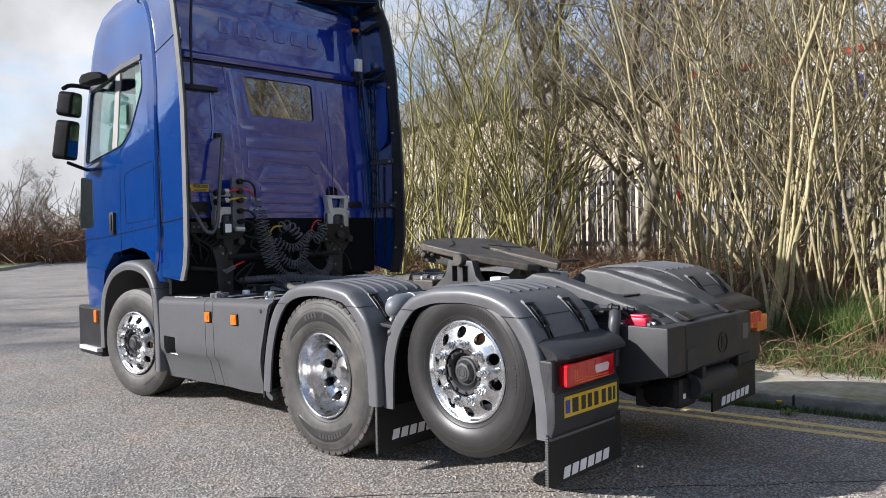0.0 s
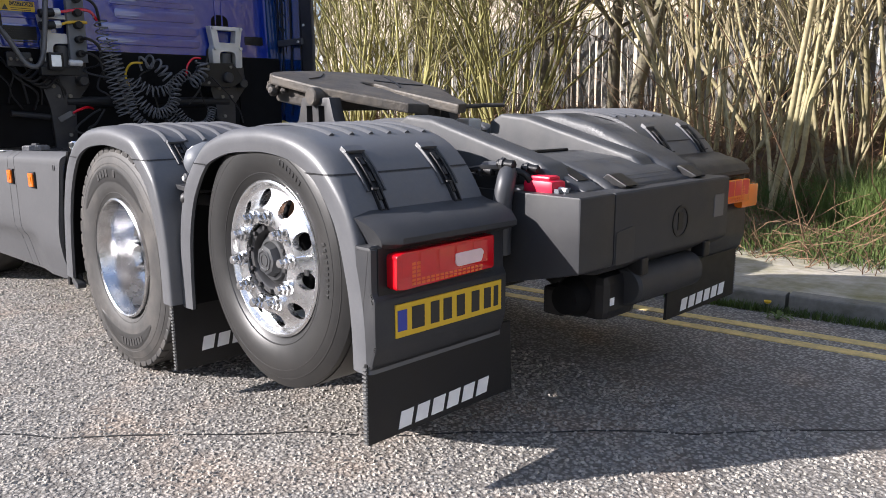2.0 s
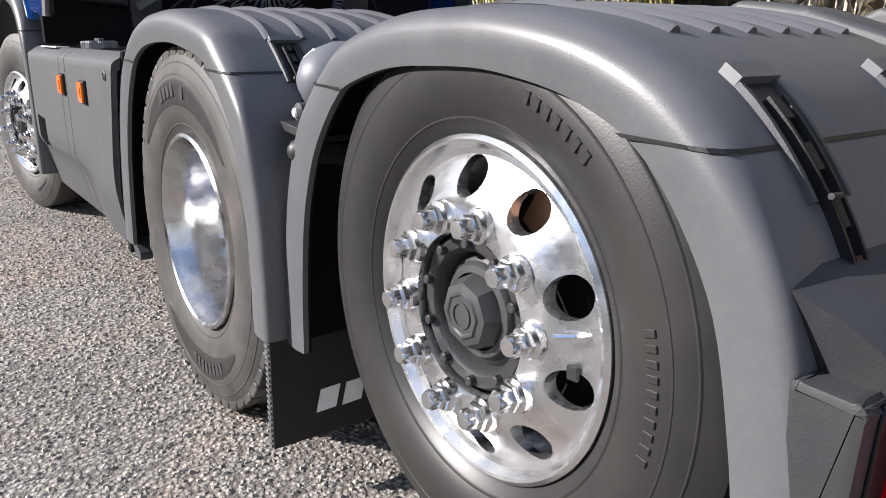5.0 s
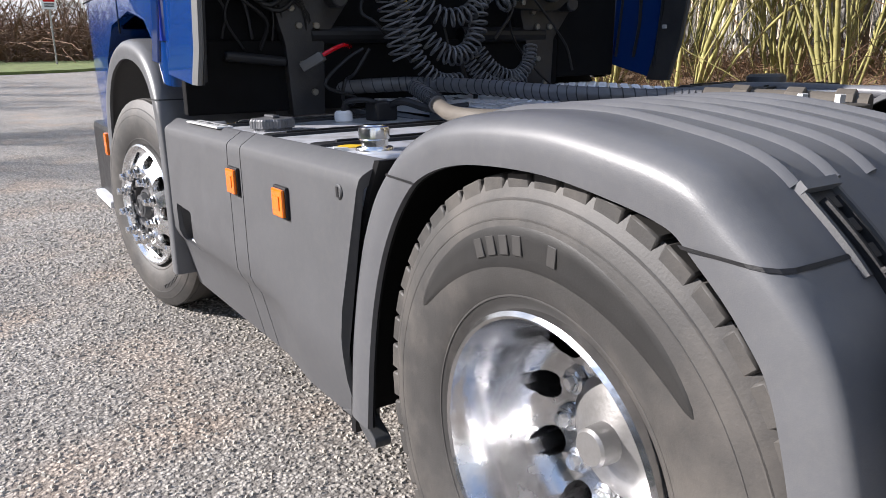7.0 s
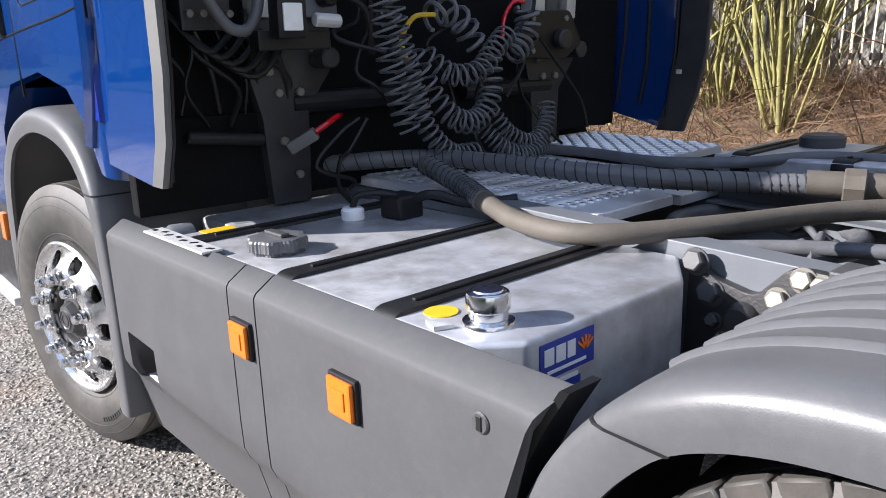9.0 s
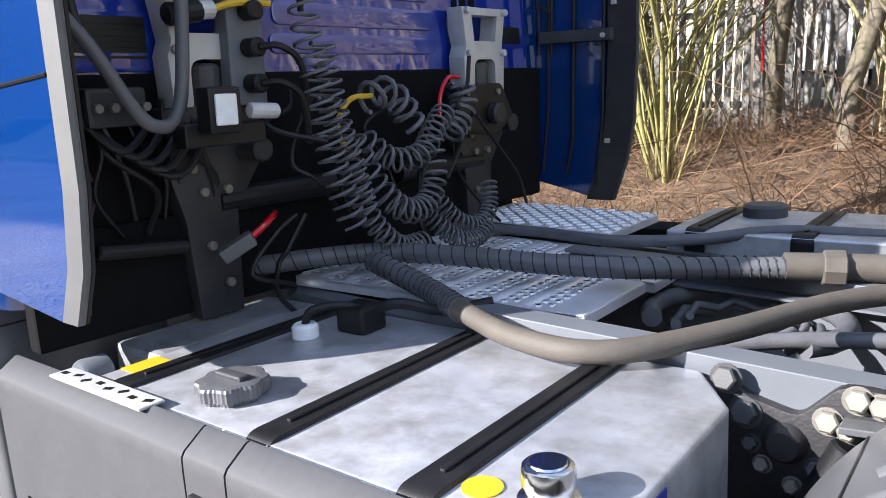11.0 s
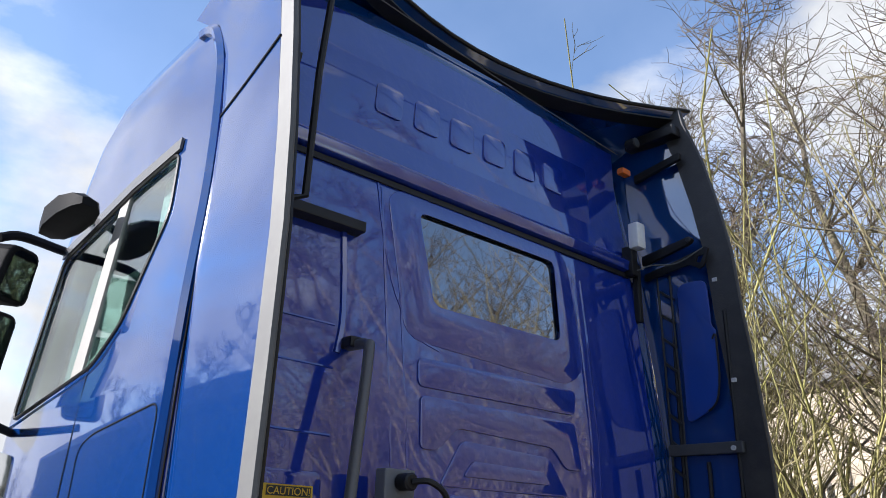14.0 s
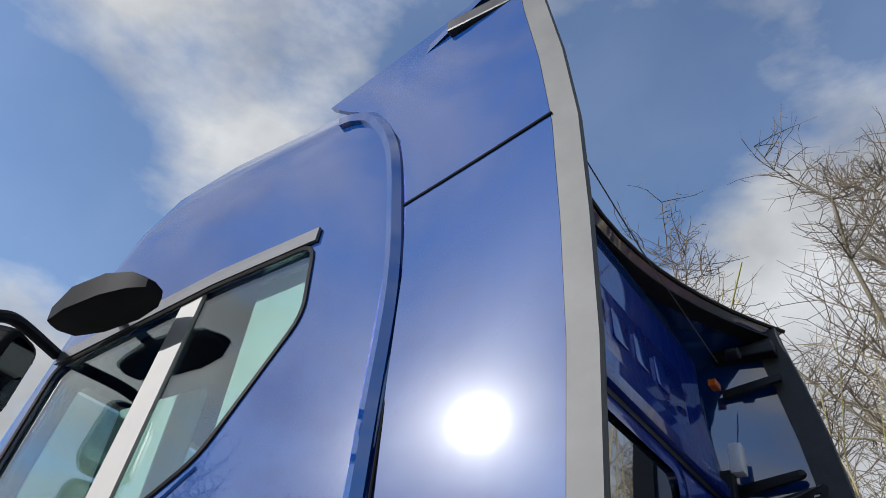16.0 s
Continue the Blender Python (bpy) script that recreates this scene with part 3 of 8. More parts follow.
tagged(gravel, "pale stone chippings embedded in the worn asphalt", "gravel", kind="stuff")

for k, off in enumerate((0.41, 0.62)):
    run = [(x, kerb_y(x) - off) for x in (-3.5, 0.3, 30)]
    bm = prism([(x, y - 0.045) for x, y in run] + [(x, y + 0.045) for x, y in run[::-1]], -0.01, 0.004, "z")
    structure(part("yellow_line", bm, LINE), "worn yellow line painted along the road edge", "road marking")
pavement = part("pavement", prism([(-9, kerb_y(-9) + 0.12), (-3.5, kerb_y(-3.5) + 0.12), (0.3, kerb_y(0.3) + 0.12), (30, kerb_y(30) + 0.12), (30, kerb_y(30) + 1.55), (-9, kerb_y(-9) + 1.5)], -0.3, 0.105, "z"), PAVE)
structure(pavement, "old mossy pavement behind the kerb", "pavement")
def bank(y):
    t = min(max((y - 3.5) / 3.0, 0), 1)
    return 0.09 + 0.75 * t * t * (3 - 2 * t)


def bank_z(x, y):
    return bank(y) + 0.05 * noise.noise(Vector((x * 1.3, y * 1.3, 0.0)))


V, F = grid_sheet(-13, 30, 0, 1, 86, 60, lambda x, y: 0)
V = [(x, kerb_y(x) + 1.42 + (20 - kerb_y(x) - 1.42) * y ** 1.8, bank_z(x, kerb_y(x) + 1.42 + (20 - kerb_y(x) - 1.42) * y ** 1.8)) for x, y, z in V]
bed = raw("planting_bed", V, F, SOIL, smooth=True)
structure(bed, "bed of brown leaf litter under the bushes", "ground")
crack = [(0.3 + 0.16 * i, -2.05 + 0.165 * i + 0.022 * math.sin(i * 2.3) + 0.018 * math.cos(i * 5.1)) for i in range(19)]
structure(part("road_crack", prism([(x + 0.0025, y - 0.0025) for x, y in crack] + [(x - 0.0025, y + 0.0025 + 0.003 * math.sin(k * 3.0)) for k, (x, y) in list(enumerate(crack))[::-1]], -0.01, 0.003, "z"), BLACKPRINT), "dark crack running across the asphalt", "road crack")
kerb = structure(new("kerb"), "weathered concrete kerb with double yellow lines beside it", "kerb")
stone = prism(rounded_poly([(0, 0), (0.125, 0), (0.125, 0.25), (0, 0.25)], 0.02, 3), 0.004, 0.906, "x")
moved(stone, Matrix.Translation((0, 0, -0.13)))
first = part("kerb_stone", stone, KERB, kerb)
first.matrix_basis = pose(-9, kerb_y(-9), 0)
for i in range(1, 40):
    x = -9 + 0.912 * i
    again(first, pose(x, kerb_y(x), rnd.uniform(-0.006, 0.006), 0, 0, math.degrees(math.atan(KERB_SLOPE if x > 0.0 else KERB_BEND if x > -3.6 else 0)) + rnd.uniform(-0.2, 0.2)))
# far side of the junction
far = part("far_verge", prism([(-33.6, 5.9), (-50, 15.3), (-75, 29), (-120, 60), (-140, 0), (-70, -40), (-25, -12), (-30, 2)], -0.3, 0.10, "z"), FIELD)
structure(far, "mown grass verge across the junction", "ground")
side = part("near_verge", prism([(-70, -40), (60, -40), (60, -9.5), (-25, -9.5), (-30, -11)], -0.3, 0.10, "z"), FIELD)
structure(side, "grass verge on the open side of the road", "ground")
far_kerb = structure(part("far_kerb", prism([(-33.4, 5.8), (-50, 15.2), (-75, 28.9), (-75, 29.1), (-50, 15.45), (-33.6, 6.0)], -0.2, 0.13, "z"), KERB), "concrete kerb across the junction", "kerb")


# ---- bushes and trees ----
def grow(rnd, p, d, length, r, seg, wander, up):
    pts = [tuple(p)]
    p, d = Vector(p), Vector(d).normalized()
    for _ in range(seg):
        d = (d + Vector((rnd.gauss(0, wander), rnd.gauss(0, wander), rnd.gauss(0, wander) + up))).normalized()
        p = p + d * (length / seg)
        pts.append(tuple(p))
    return pts


def bush(name, seed, stems, height, lean, r, label, bark, twig, spread, wander, fine):
    """A many-stemmed leafless bush: stems, crooked branches and fine twigs."""
    rnd = random.Random(seed)
    big, small = [], []

    def side_shoot(path, i, out, rise):
        d = (Vector(path[i]) - Vector(path[i - 1])).normalized()
        a = rnd.uniform(0, 2 * math.pi)
        return d + out * Vector((math.cos(a), math.sin(a), rise))

    for s in range(stems):
        a = rnd.uniform(0, 2 * math.pi)
        h = height * rnd.uniform(0.6, 1.0)
        out = lean * rnd.uniform(0.1, 1.0)
        r0 = r * rnd.uniform(0.4, 1.2)
        base = (spread * math.cos(a) * rnd.random(), spread * math.sin(a) * rnd.random(), -0.05)
        st = grow(rnd, base, (math.cos(a) * out, math.sin(a) * out, 1), h, r0, 9, wander, 0.05)
        big.append((st, r0, r0 * 0.22))
        for i in range(2, 9):
            for _ in range(rnd.choice((1, 1, 1, 2))):
                L = h * rnd.uniform(0.14, 0.36) * (1.2 - i / 11)
                rr = r0 * (1 - 0.085 * i) * rnd.uniform(0.3, 0.62)
                br = grow(rnd, st[i], side_shoot(st, i, rnd.uniform(0.35, 0.95), 0.2), L, rr, 5, 0.17, 0.03)
                small.append((br, rr, rr * 0.35))
                for j in range(1, 6):
                    for _ in range(rnd.choice(fine)):
                        M = L * rnd.uniform(0.25, 0.6)
                        b2 = grow(rnd, br[j], side_shoot(br, j, rnd.uniform(0.5, 1.1), 0.1), M, 0.004, 4, 0.2, 0.03)
                        small.append((b2, 0.0055, 0.002))
                        for q in (1, 2, 3):
                            if rnd.random() < 0.4:
                                small.append((grow(rnd, b2[q], side_shoot(b2, q, 0.9, 0.1), M * rnd.uniform(0.25, 0.55), 0.003, 2, 0.2, 0.02), 0.0032, 0.0014))
    ob = thing(name, label, "bush", "bare bushes of the hedge")
    V, F = sticks(big, 5)
    raw("trunk", V, F, bark, ob, smooth=True)
    V, F = sticks(small, 3)
    raw("crown", V, F, twig, ob)
    return ob


hazel = "leafless hazel bush with yellow-green lichened stems, standing in leaf litter"
gnarly = "leafless grey-brown bush with thick crooked stems, standing in brambles"
kinds = [bush("bare_bush", 10 + s, 13, 6.4, 0.44, 0.025, hazel, BARK, TWIG, 0.26, 0.150, (0, 0, 1, 1)) for s in range(3)]
kinds += [bush("bare_bush", 20 + s, 13, 6.6, 0.46, 0.025, gnarly, BARK_DARK, TWIG_BROWN, 0.46, 0.150, (0, 0, 1, 1, 1)) for s in range(3)]
used = [False] * 6
rnd = random.Random(7)
# hazel clumps beyond the cab, crooked bushes towards the tail
hazels = [(-3.35, 5.5), (-4.2, 5.9), (-5.0, 5.3), (-5.7, 6.1), (-6.6, 5.5), (-7.5, 6.0), (-8.5, 5.5), (-9.6, 6.0), (-4.0, 6.9), (-5.4, 7.3), (-7.0, 7.2), (-8.6, 7.3), (-10.5, 6.8)]
# past x = 5 unseen, added to fill the rear wall's reflection
gnarled = [(0.70, 4.80), (1.30, 5.15), (-0.75, 6.6), (1.95, 4.75), (2.65, 5.1), (0.15, 6.3), (0.9, 6.9), (2.2, 6.4), (3.6, 5.2), (4.6, 5.4), (5.8, 5.2), (-0.2, 7.9), (3.3, 7.0), (-1.7, 7.3), (-0.1, 5.4), (7.2, 6.2), (6.5, 5.4), (7.9, 5.4), (9.4, 5.3), (8.9, 5.9), (10.6, 6.6), (12.6, 6.4), (14.5, 6.6), (6.6, 6.9), (5.1, 7.2), (8.0, 7.4), (9.8, 7.6), (11.6, 7.4), (13.4, 7.8), (16.0, 7.2), (17.6, 7.0)]
for i, (x, y) in enumerate(hazels + gnarled):
    k = i % 3 + (3 if i >= len(hazels) else 0)
    m = pose(x, y, bank(y) - 0.03, 0, 0, rnd.uniform(0, 360)) @ Matrix.Scale(rnd.uniform(0.92, 1.15) * (1.1 if i % 4 == 0 else 1.0), 4)
    if not used[k]:
        kinds[k].matrix_basis = m
        used[k] = True
    else:
        copy_thing(kinds[k], pose(0, 0, 0)).matrix_basis = m


def tree(name, seed, height, r, label, bark, twig):
    """A leafless tree: trunk, limbs and a crown of twigs."""
    rnd = random.Random(seed)
    trunk = grow(rnd, (0, 0, -0.1), (0, 0, 1), height, r, 10, 0.09, 0.05)
    ob = thing(name, label, "tree", "bare roadside trees")
    V, F = sticks([(trunk, r, r * 0.15)], 8)
    raw("trunk", V, F, bark, ob, smooth=True)
    limbs, small = [], []
    for i in range(2, 11):
        for _ in range(4):
            a = rnd.uniform(0, 6.28)
            L = height * rnd.uniform(0.18, 0.38) * (1.1 - i / 14)
            li = grow(rnd, trunk[i], (math.cos(a), math.sin(a), rnd.uniform(0.5, 1.3)), L, 0.05, 6, 0.14, 0.05)
            limbs.append((li, r * 0.34 * (1.1 - i / 12), 0.007))
            for j in range(1, 7):
                for _ in range(2):
                    c = rnd.uniform(0, 6.28)
                    b2 = grow(rnd, li[j], (math.cos(c), math.sin(c), rnd.uniform(0.1, 1.4)), L * rnd.uniform(0.3, 0.75), 0.02, 4, 0.2, 0.03)
                    small.append((b2, 0.008, 0.003))
                    for q in (1, 2, 3):
                        c = rnd.uniform(0, 6.28)
                        small.append((grow(rnd, b2[q], (math.cos(c), math.sin(c), rnd.uniform(0, 1.2)), L * 0.2, 0.01, 2, 0.2, 0.03), 0.0045, 0.002))
    V, F = sticks(limbs, 5)
    raw("branchwork", V, F, bark, ob, smooth=True)
    V, F = sticks(small, 3)
    raw("crown", V, F, twig, ob)
    return ob


trees = [tree("bare_tree", 31 + s, 9.0, 0.11, "tall leafless tree with a fine twiggy crown", TRUNK, TWIG_DARK) for s in range(3)]
# x 6 to 14: unseen trees added to darken the rear wall's reflection
tree_spots = [(-8.0, 8.0), (-1.9, 6.5), (3.5, 8.0), (-3.4, 9.6), (-4.6, 8.1), (1.4, 8.1), (-1.6, 9.6), (-6.4, 11.0), (-22, -12), (-26, -15), (-18.5, -13), (-31, -13), (-24, -19), (-29, -20), (-20, -17), (9.0, 7.0), (12.5, 5.5), (-12, 9), (-42, 13), (-47, 10), (-52, 14.5), (-44, 7.5), (-46, 4), (-50, 11.5), (-55, 18), (-40, 10.2), (-41, -8), (-46, -16), (-56, 6),
              (-2.9, 7.6), (-5.3, 8.9), (0.6, 8.9), (6.2, 6.3), (7.7, 6.6), (10.2, 6.0), (11.2, 6.8), (14.0, 6.2), (-34, -20), (0, -21), (7, -20), (-28, -12), (-33, -15.5), (-38, -17), (-19.5, -15.5)]
for i, (x, y) in enumerate(tree_spots):
    m = pose(x, y, bank(y) - 0.08 if x > -13 and y > 0 else 0.05, 0, 0, 40 * i) @ Matrix.Scale((0.85 + 0.11 * (i % 4)) * (0.55 if x < -38 else 1.0), 4)
    if i < 3:
        trees[i].matrix_basis = m
    else:
        copy_thing(trees[i % 3], pose(0, 0, 0)).matrix_basis = m


# brambles and dead stalks under the bushes
def scrub(x0, x1, y0, y1, n, h, r, seed):
    rnd = random.Random(seed)
    paths = []
    for _ in range(n):
        x, y, a = rnd.uniform(x0, x1), rnd.uniform(y0, y1), rnd.uniform(0, 6.28)
        L = h * rnd.uniform(0.4, 1.5)
        p = grow(rnd, (x, y, (bank(y) if x > -13 else 0.1) - 0.03), (math.cos(a) * 0.9, math.sin(a) * 0.9, 1.1), L, r, 5, 0.22, -0.16)
        paths.append((p, r * rnd.uniform(0.6, 1.2), r * 0.4))
    return sticks(paths, 3)


V, F = scrub(-9, 8, 3.1, 8.4, 11000, 0.6, 0.0052, 5)
V2, F2 = scrub(-4, 3.5, 3.4, 7.0, 90, 2.6, 0.007, 25)
k = len(V)
V, F = V + V2, F + [tuple(i + k for i in f) for f in F2]
tagged(raw("bramble_thicket", V, F, BRAMBLE), "tangle of dead brown bramble stalks under the bushes", "brambles", kind="stuff")
V, F = scrub(-52, -40, -12, 22, 5500, 3.7, 0.036, 8)
tagged(raw("far_scrub", V, F, BRAMBLE), "brown leafless scrub along the far verge", "scrub", kind="stuff")


rnd = random.Random(15)
paths = []
for i in range(210):
    cx, cy = hazels[i % len(hazels)] if i < 150 else gnarled[i % len(gnarled)]
    a, q = rnd.uniform(0, 6.28), rnd.uniform(0.05, 0.5)
    x, y = cx + math.cos(a) * q, cy + math.sin(a) * q
    h = rnd.uniform(0.8, 3.4)
    paths.append((grow(rnd, (x, y, bank(y) - 0.03), (math.cos(a) * q * 1.1 + rnd.gauss(0, 0.15), math.sin(a) * q * 1.1 + rnd.gauss(0, 0.15), 1), h, 0.01, 7, 0.13, 0.03), rnd.uniform(0.004, 0.009), 0.002))
V, F = sticks(paths, 4)
tagged(raw("willow_shoots", V, F, SHOOT, smooth=True), "thicket of thin yellow-green leafless shoots", "shoots", kind="stuff")


def grass(x0, x1, y0, y1, n, h, seed):
    rnd = random.Random(seed)
    V, F = [], []
    for _ in range(n):
        x, y, a = rnd.uniform(x0, x1), rnd.uniform(y0, y1), rnd.uniform(0, 6.28)
        hh, w, b, g = h * rnd.uniform(0.4, 1.2), rnd.uniform(0.002, 0.004), len(V), bank(y) - 0.02
        dx, dy, lx, ly = math.cos(a) * w, math.sin(a) * w, rnd.gauss(0, 0.3) * hh, rnd.gauss(0, 0.3) * hh
        V += [(x - dx, y - dy, g), (x + dx, y + dy, g), (x + lx * 0.4 - dx * 0.7, y + ly * 0.4 - dy * 0.7, g + hh * 0.6), (x + lx * 0.4 + dx * 0.7, y + ly * 0.4 + dy * 0.7, g + hh * 0.6), (x + lx, y + ly, g + hh)]
        F += [(b, b + 1, b + 3, b + 2), (b + 2, b + 3, b + 4)]
    return V, F


V, F = grass(0.8, 8, 3.35, 4.1, 9000, 0.24, 3)
for args in ((-8, 8, 3.2, 3.8, 5000, 0.12, 6), (1.35, 1.95, 4.2, 4.8, 2600, 0.42, 16), (0.6, 1.3, 4.3, 4.9, 1500, 0.30, 17)):
    V2, F2 = grass(*args)
    k = len(V)
    V, F = V + V2, F + [tuple(i + k for i in f) for f in F2]
# weeds in the joint between kerb and road
rnd = random.Random(44)
V2, F2 = grass(0, 1, 0, 1, 2600, 0.06, 18)
k = len(V)
for i in range(0, len(V2), 5):
    x = 1.2 + 3.4 * rnd.random() ** 1.5
    q = V2[i]
    for v in V2[i:i + 5]:
        V.append((v[0] - q[0] + x, v[1] - q[1] + kerb_y(x) - 0.02 - 0.05 * (i % 7) / 7, v[2] - q[2]))
F = F + [tuple(i + k for i in f) for f in F2]
tagged(raw("grass_tufts", V, F, GRASS), "green grass tufts at the edge of the pavement", "grass", kind="stuff")

# a dandelion in the gutter
dand = thing("dandelion", "small dandelion with one yellow flower beside the kerb", "weed")
part("flower_stem", tube([(1.91, 1.90, 0.0), (1.905, 1.90, 0.05), (1.90, 1.898, 0.095)], 0.003, 5), GRASS, dand)
part("flower_head", moved(lathe([(0, -0.008), (0.010, -0.010), (0.022, -0.014), (0.020, -0.004), (0.006, 0.006), (0, 0.008)], 14), pose(1.90, 1.898, 0.10, -90)), YELLOW, dand, "yellow flower head")
rnd = random.Random(3)
for i in range(9):
    a, L = i * 0.7 + rnd.uniform(-0.2, 0.2), rnd.uniform(0.07, 0.13)
    lf = loft([[(1.96 + math.cos(a) * L * u - math.sin(a) * w, 1.92 + math.sin(a) * L * u + math.cos(a) * w, 0.004 + h), (1.96 + math.cos(a) * L * u + math.sin(a) * w, 1.92 + math.sin(a) * L * u - math.cos(a) * w, 0.004 + h), (1.96 + math.cos(a) * L * u, 1.92 + math.sin(a) * L * u, 0.002 + h)] for u, w, h in ((0, 0.003, 0), (0.4, 0.009, 0.03), (0.75, 0.011, 0.035), (1.0, 0.001, 0.02))])
    part("leaf", lf, GRASS, dand)

# a sign on a post across the junction
sign = thing("street_sign", "white sign with a red panel on a grey post", "sign")
part("post", cyl((-36.0, 2.25, 0.0), (-36.0, 2.25, 3.45), 0.035, 12), PALE, sign)
part("board", box(-35.96, -35.94, 1.97, 2.53, 2.35, 3.42, 0.006), WHITE, sign)
part("red_panel", box(-35.94, -35.935, 2.03, 2.47, 2.65, 3.05), RED, sign, "red panel")
for z in (2.45, 2.54, 3.15, 3.25):
    part("sign_bar", box(-35.94, -35.935, 2.06, 2.44, z, z + 0.05), BLACKPRINT, sign)

# paling fence behind the bushes
fence = thing("paling_fence", "weathered grey paling fence behind the bushes", "fence")
pale = prism([(-0.045, 0.0), (0.045, 0.0), (0.045, 1.85), (0.0, 1.95), (-0.045, 1.85)], -0.012, 0.012, "y")
pale0 = part("pale", pale, PALE, fence)
pale0.matrix_basis = pose(-11, 8.6, 0.80)
rnd = random.Random(9)
for i in range(1, 190):
    again(pale0, pose(-11 + 0.125 * i, 8.6 + rnd.uniform(-0.01, 0.01), 0.80 + rnd.uniform(-0.04, 0.04), 0, rnd.uniform(-1.2, 1.2), rnd.uniform(-4, 4)))
for z in (1.15, 2.35):
    part("rail", box(-11.1, 12.9, 8.62, 8.69, z, z + 0.09, 0.01), PALE, fence)

# pale industrial buildings beyond
def shed(name, x0, x1, y0, y1, h, wallm, label):
    ob = thing(name, label, "building")
    part("wall", box(x0, x1, y0, y1, 0, h, 0.03), wallm, ob)
    part("roof", prism([(x0 - 0.3, h), (x1 + 0.3, h), (x1 + 0.3, h + 0.25), ((x0 + x1) / 2, h + 1.3), (x0 - 0.3, h + 0.25)], y0 - 0.3, y1, "y"), GREY, ob)
    n = int((x1 - x0) / 1.1)
    seam = part("panel_seam", box(-0.04, 0.04, -0.05, 0.0, 0, h - 0.1), wallm, ob)
    seam.location = (x0 + 0.5, y0, 0)
    for i in range(1, n):
        again(seam, pose(x0 + 0.5 + 1.1 * i, y0, 0))
    return ob


shed("warehouse", 11, 40, 24, 40, 7.0, CLAD, "pale clad warehouse behind the fence")
shed("warehouse", -20, -5.2, 14.5, 26, 5.2, CREAM, "cream clad warehouse behind the bushes")
shed("warehouse", -96, 14, -40, -23, 9.4, DARKCLAD, "long dark clad warehouse across the road")
trailer = thing("box_trailer", "white box trailer with a red edge parked behind the fence", "trailer")
part("box_body", box(-4.6, 9.0, 13.0, 15.5, 1.6, 5.2, 0.04), WHITE, trailer)
part("edge_trim", box(-4.62, -4.5, 12.97, 13.0, 1.6, 5.2), RED, trailer, "red edge trim")
part("edge_trim", box(-4.6, 9.0, 12.97, 13.0, 5.05, 5.2), RED, trailer, "red edge trim")
for i, (x, w) in enumerate(((-2.6, 0.5), (-1.9, 0.25), (-1.5, 0.5), (-0.8, 0.45))):
    part("side_mark", box(x, x + w, 12.975, 12.995, 4.1, 4.6), STICKER, trailer, "plain blue mark")
part("skirt_rail", box(-4.4, 8.8, 13.1, 15.4, 1.3, 1.6, 0.02), BLACK, trailer)
tw = part("wheel", cyl((0, 0, 0), (0, 0.3, 0), 0.5, 24, 0.03), RUBBER, trailer)
tw.location = (6.5, 13.1, 1.32)
for x in (5.2, 7.8, -2.5):
    again(tw, pose(x, 13.1, 1.32))


# ---- the tractor unit: it faces -x, its left side is at -y, the drive axle at x = 0 ----
truck = thing("tractor_unit", "blue three-axle tractor unit with grey skirts and raised rear axle", "truck")


# wheels: each is built round the y axis with its outer face towards -y
def tyre_mesh(R, rim, w, grooves, sip):
    h = w / 2
    prof = [(rim, h * 0.72), (rim + 0.02, h * 0.86), (rim + 0.07, h * 0.97), (R - 0.10, h * 1.0), (R - 0.055, h * 0.955), (R - 0.02, h * 0.86), (R - 0.004, h * 0.80)]
    tread = []
    for g in grooves:
        tread += [(R, g * h + 0.007), (R - 0.014, g * h + 0.005), (R - 0.014, g * h - 0.005), (R, g * h - 0.007)]
    out = [(r, -y) for r, y in prof] + [(r, -y) for r, y in tread] + [(r, y) for r, y in reversed(prof)]
    bm = lathe(out, 96)
    # circumferential rib lines on the outer sidewall
    for r, d in ((rim + 0.035, 0.0014), (R - 0.078, 0.0009), (R - 0.045, 0.0007)):
        y = -np.interp(r, [p[0] for p in prof], [p[1] for p in prof])
        join(bm, lathe([(r - 0.004, y + 0.002), (r - 0.0015, y - d), (r + 0.0015, y - d), (r + 0.004, y + 0.002)], 96))
    if sip:
        for i in range(sip):
            a = 2 * math.pi * i / sip
            for s in (-1, 1):
                b = box(-0.031, 0.031, s * h * 0.62, s * h * 0.872, R - 0.03, R + 0.002, 0.004, 1)
                moved(b, Matrix.Rotation(a, 4, "Y"))
                join(bm, b)
    return bm


def arc_text(parent, r, y, a0, blocks, h, material):
    """Raised plain blocks in place of the sidewall lettering."""
    for a, w in blocks:
        bm = box(-w / 2, w / 2, y - 0.0015, y + 0.002, r - h / 2, r + h / 2, 0.001, 1)
        moved(bm, Matrix.Rotation(radians(a0 + a), 4, "Y"))
        part("sidewall_mark", bm, material, parent)


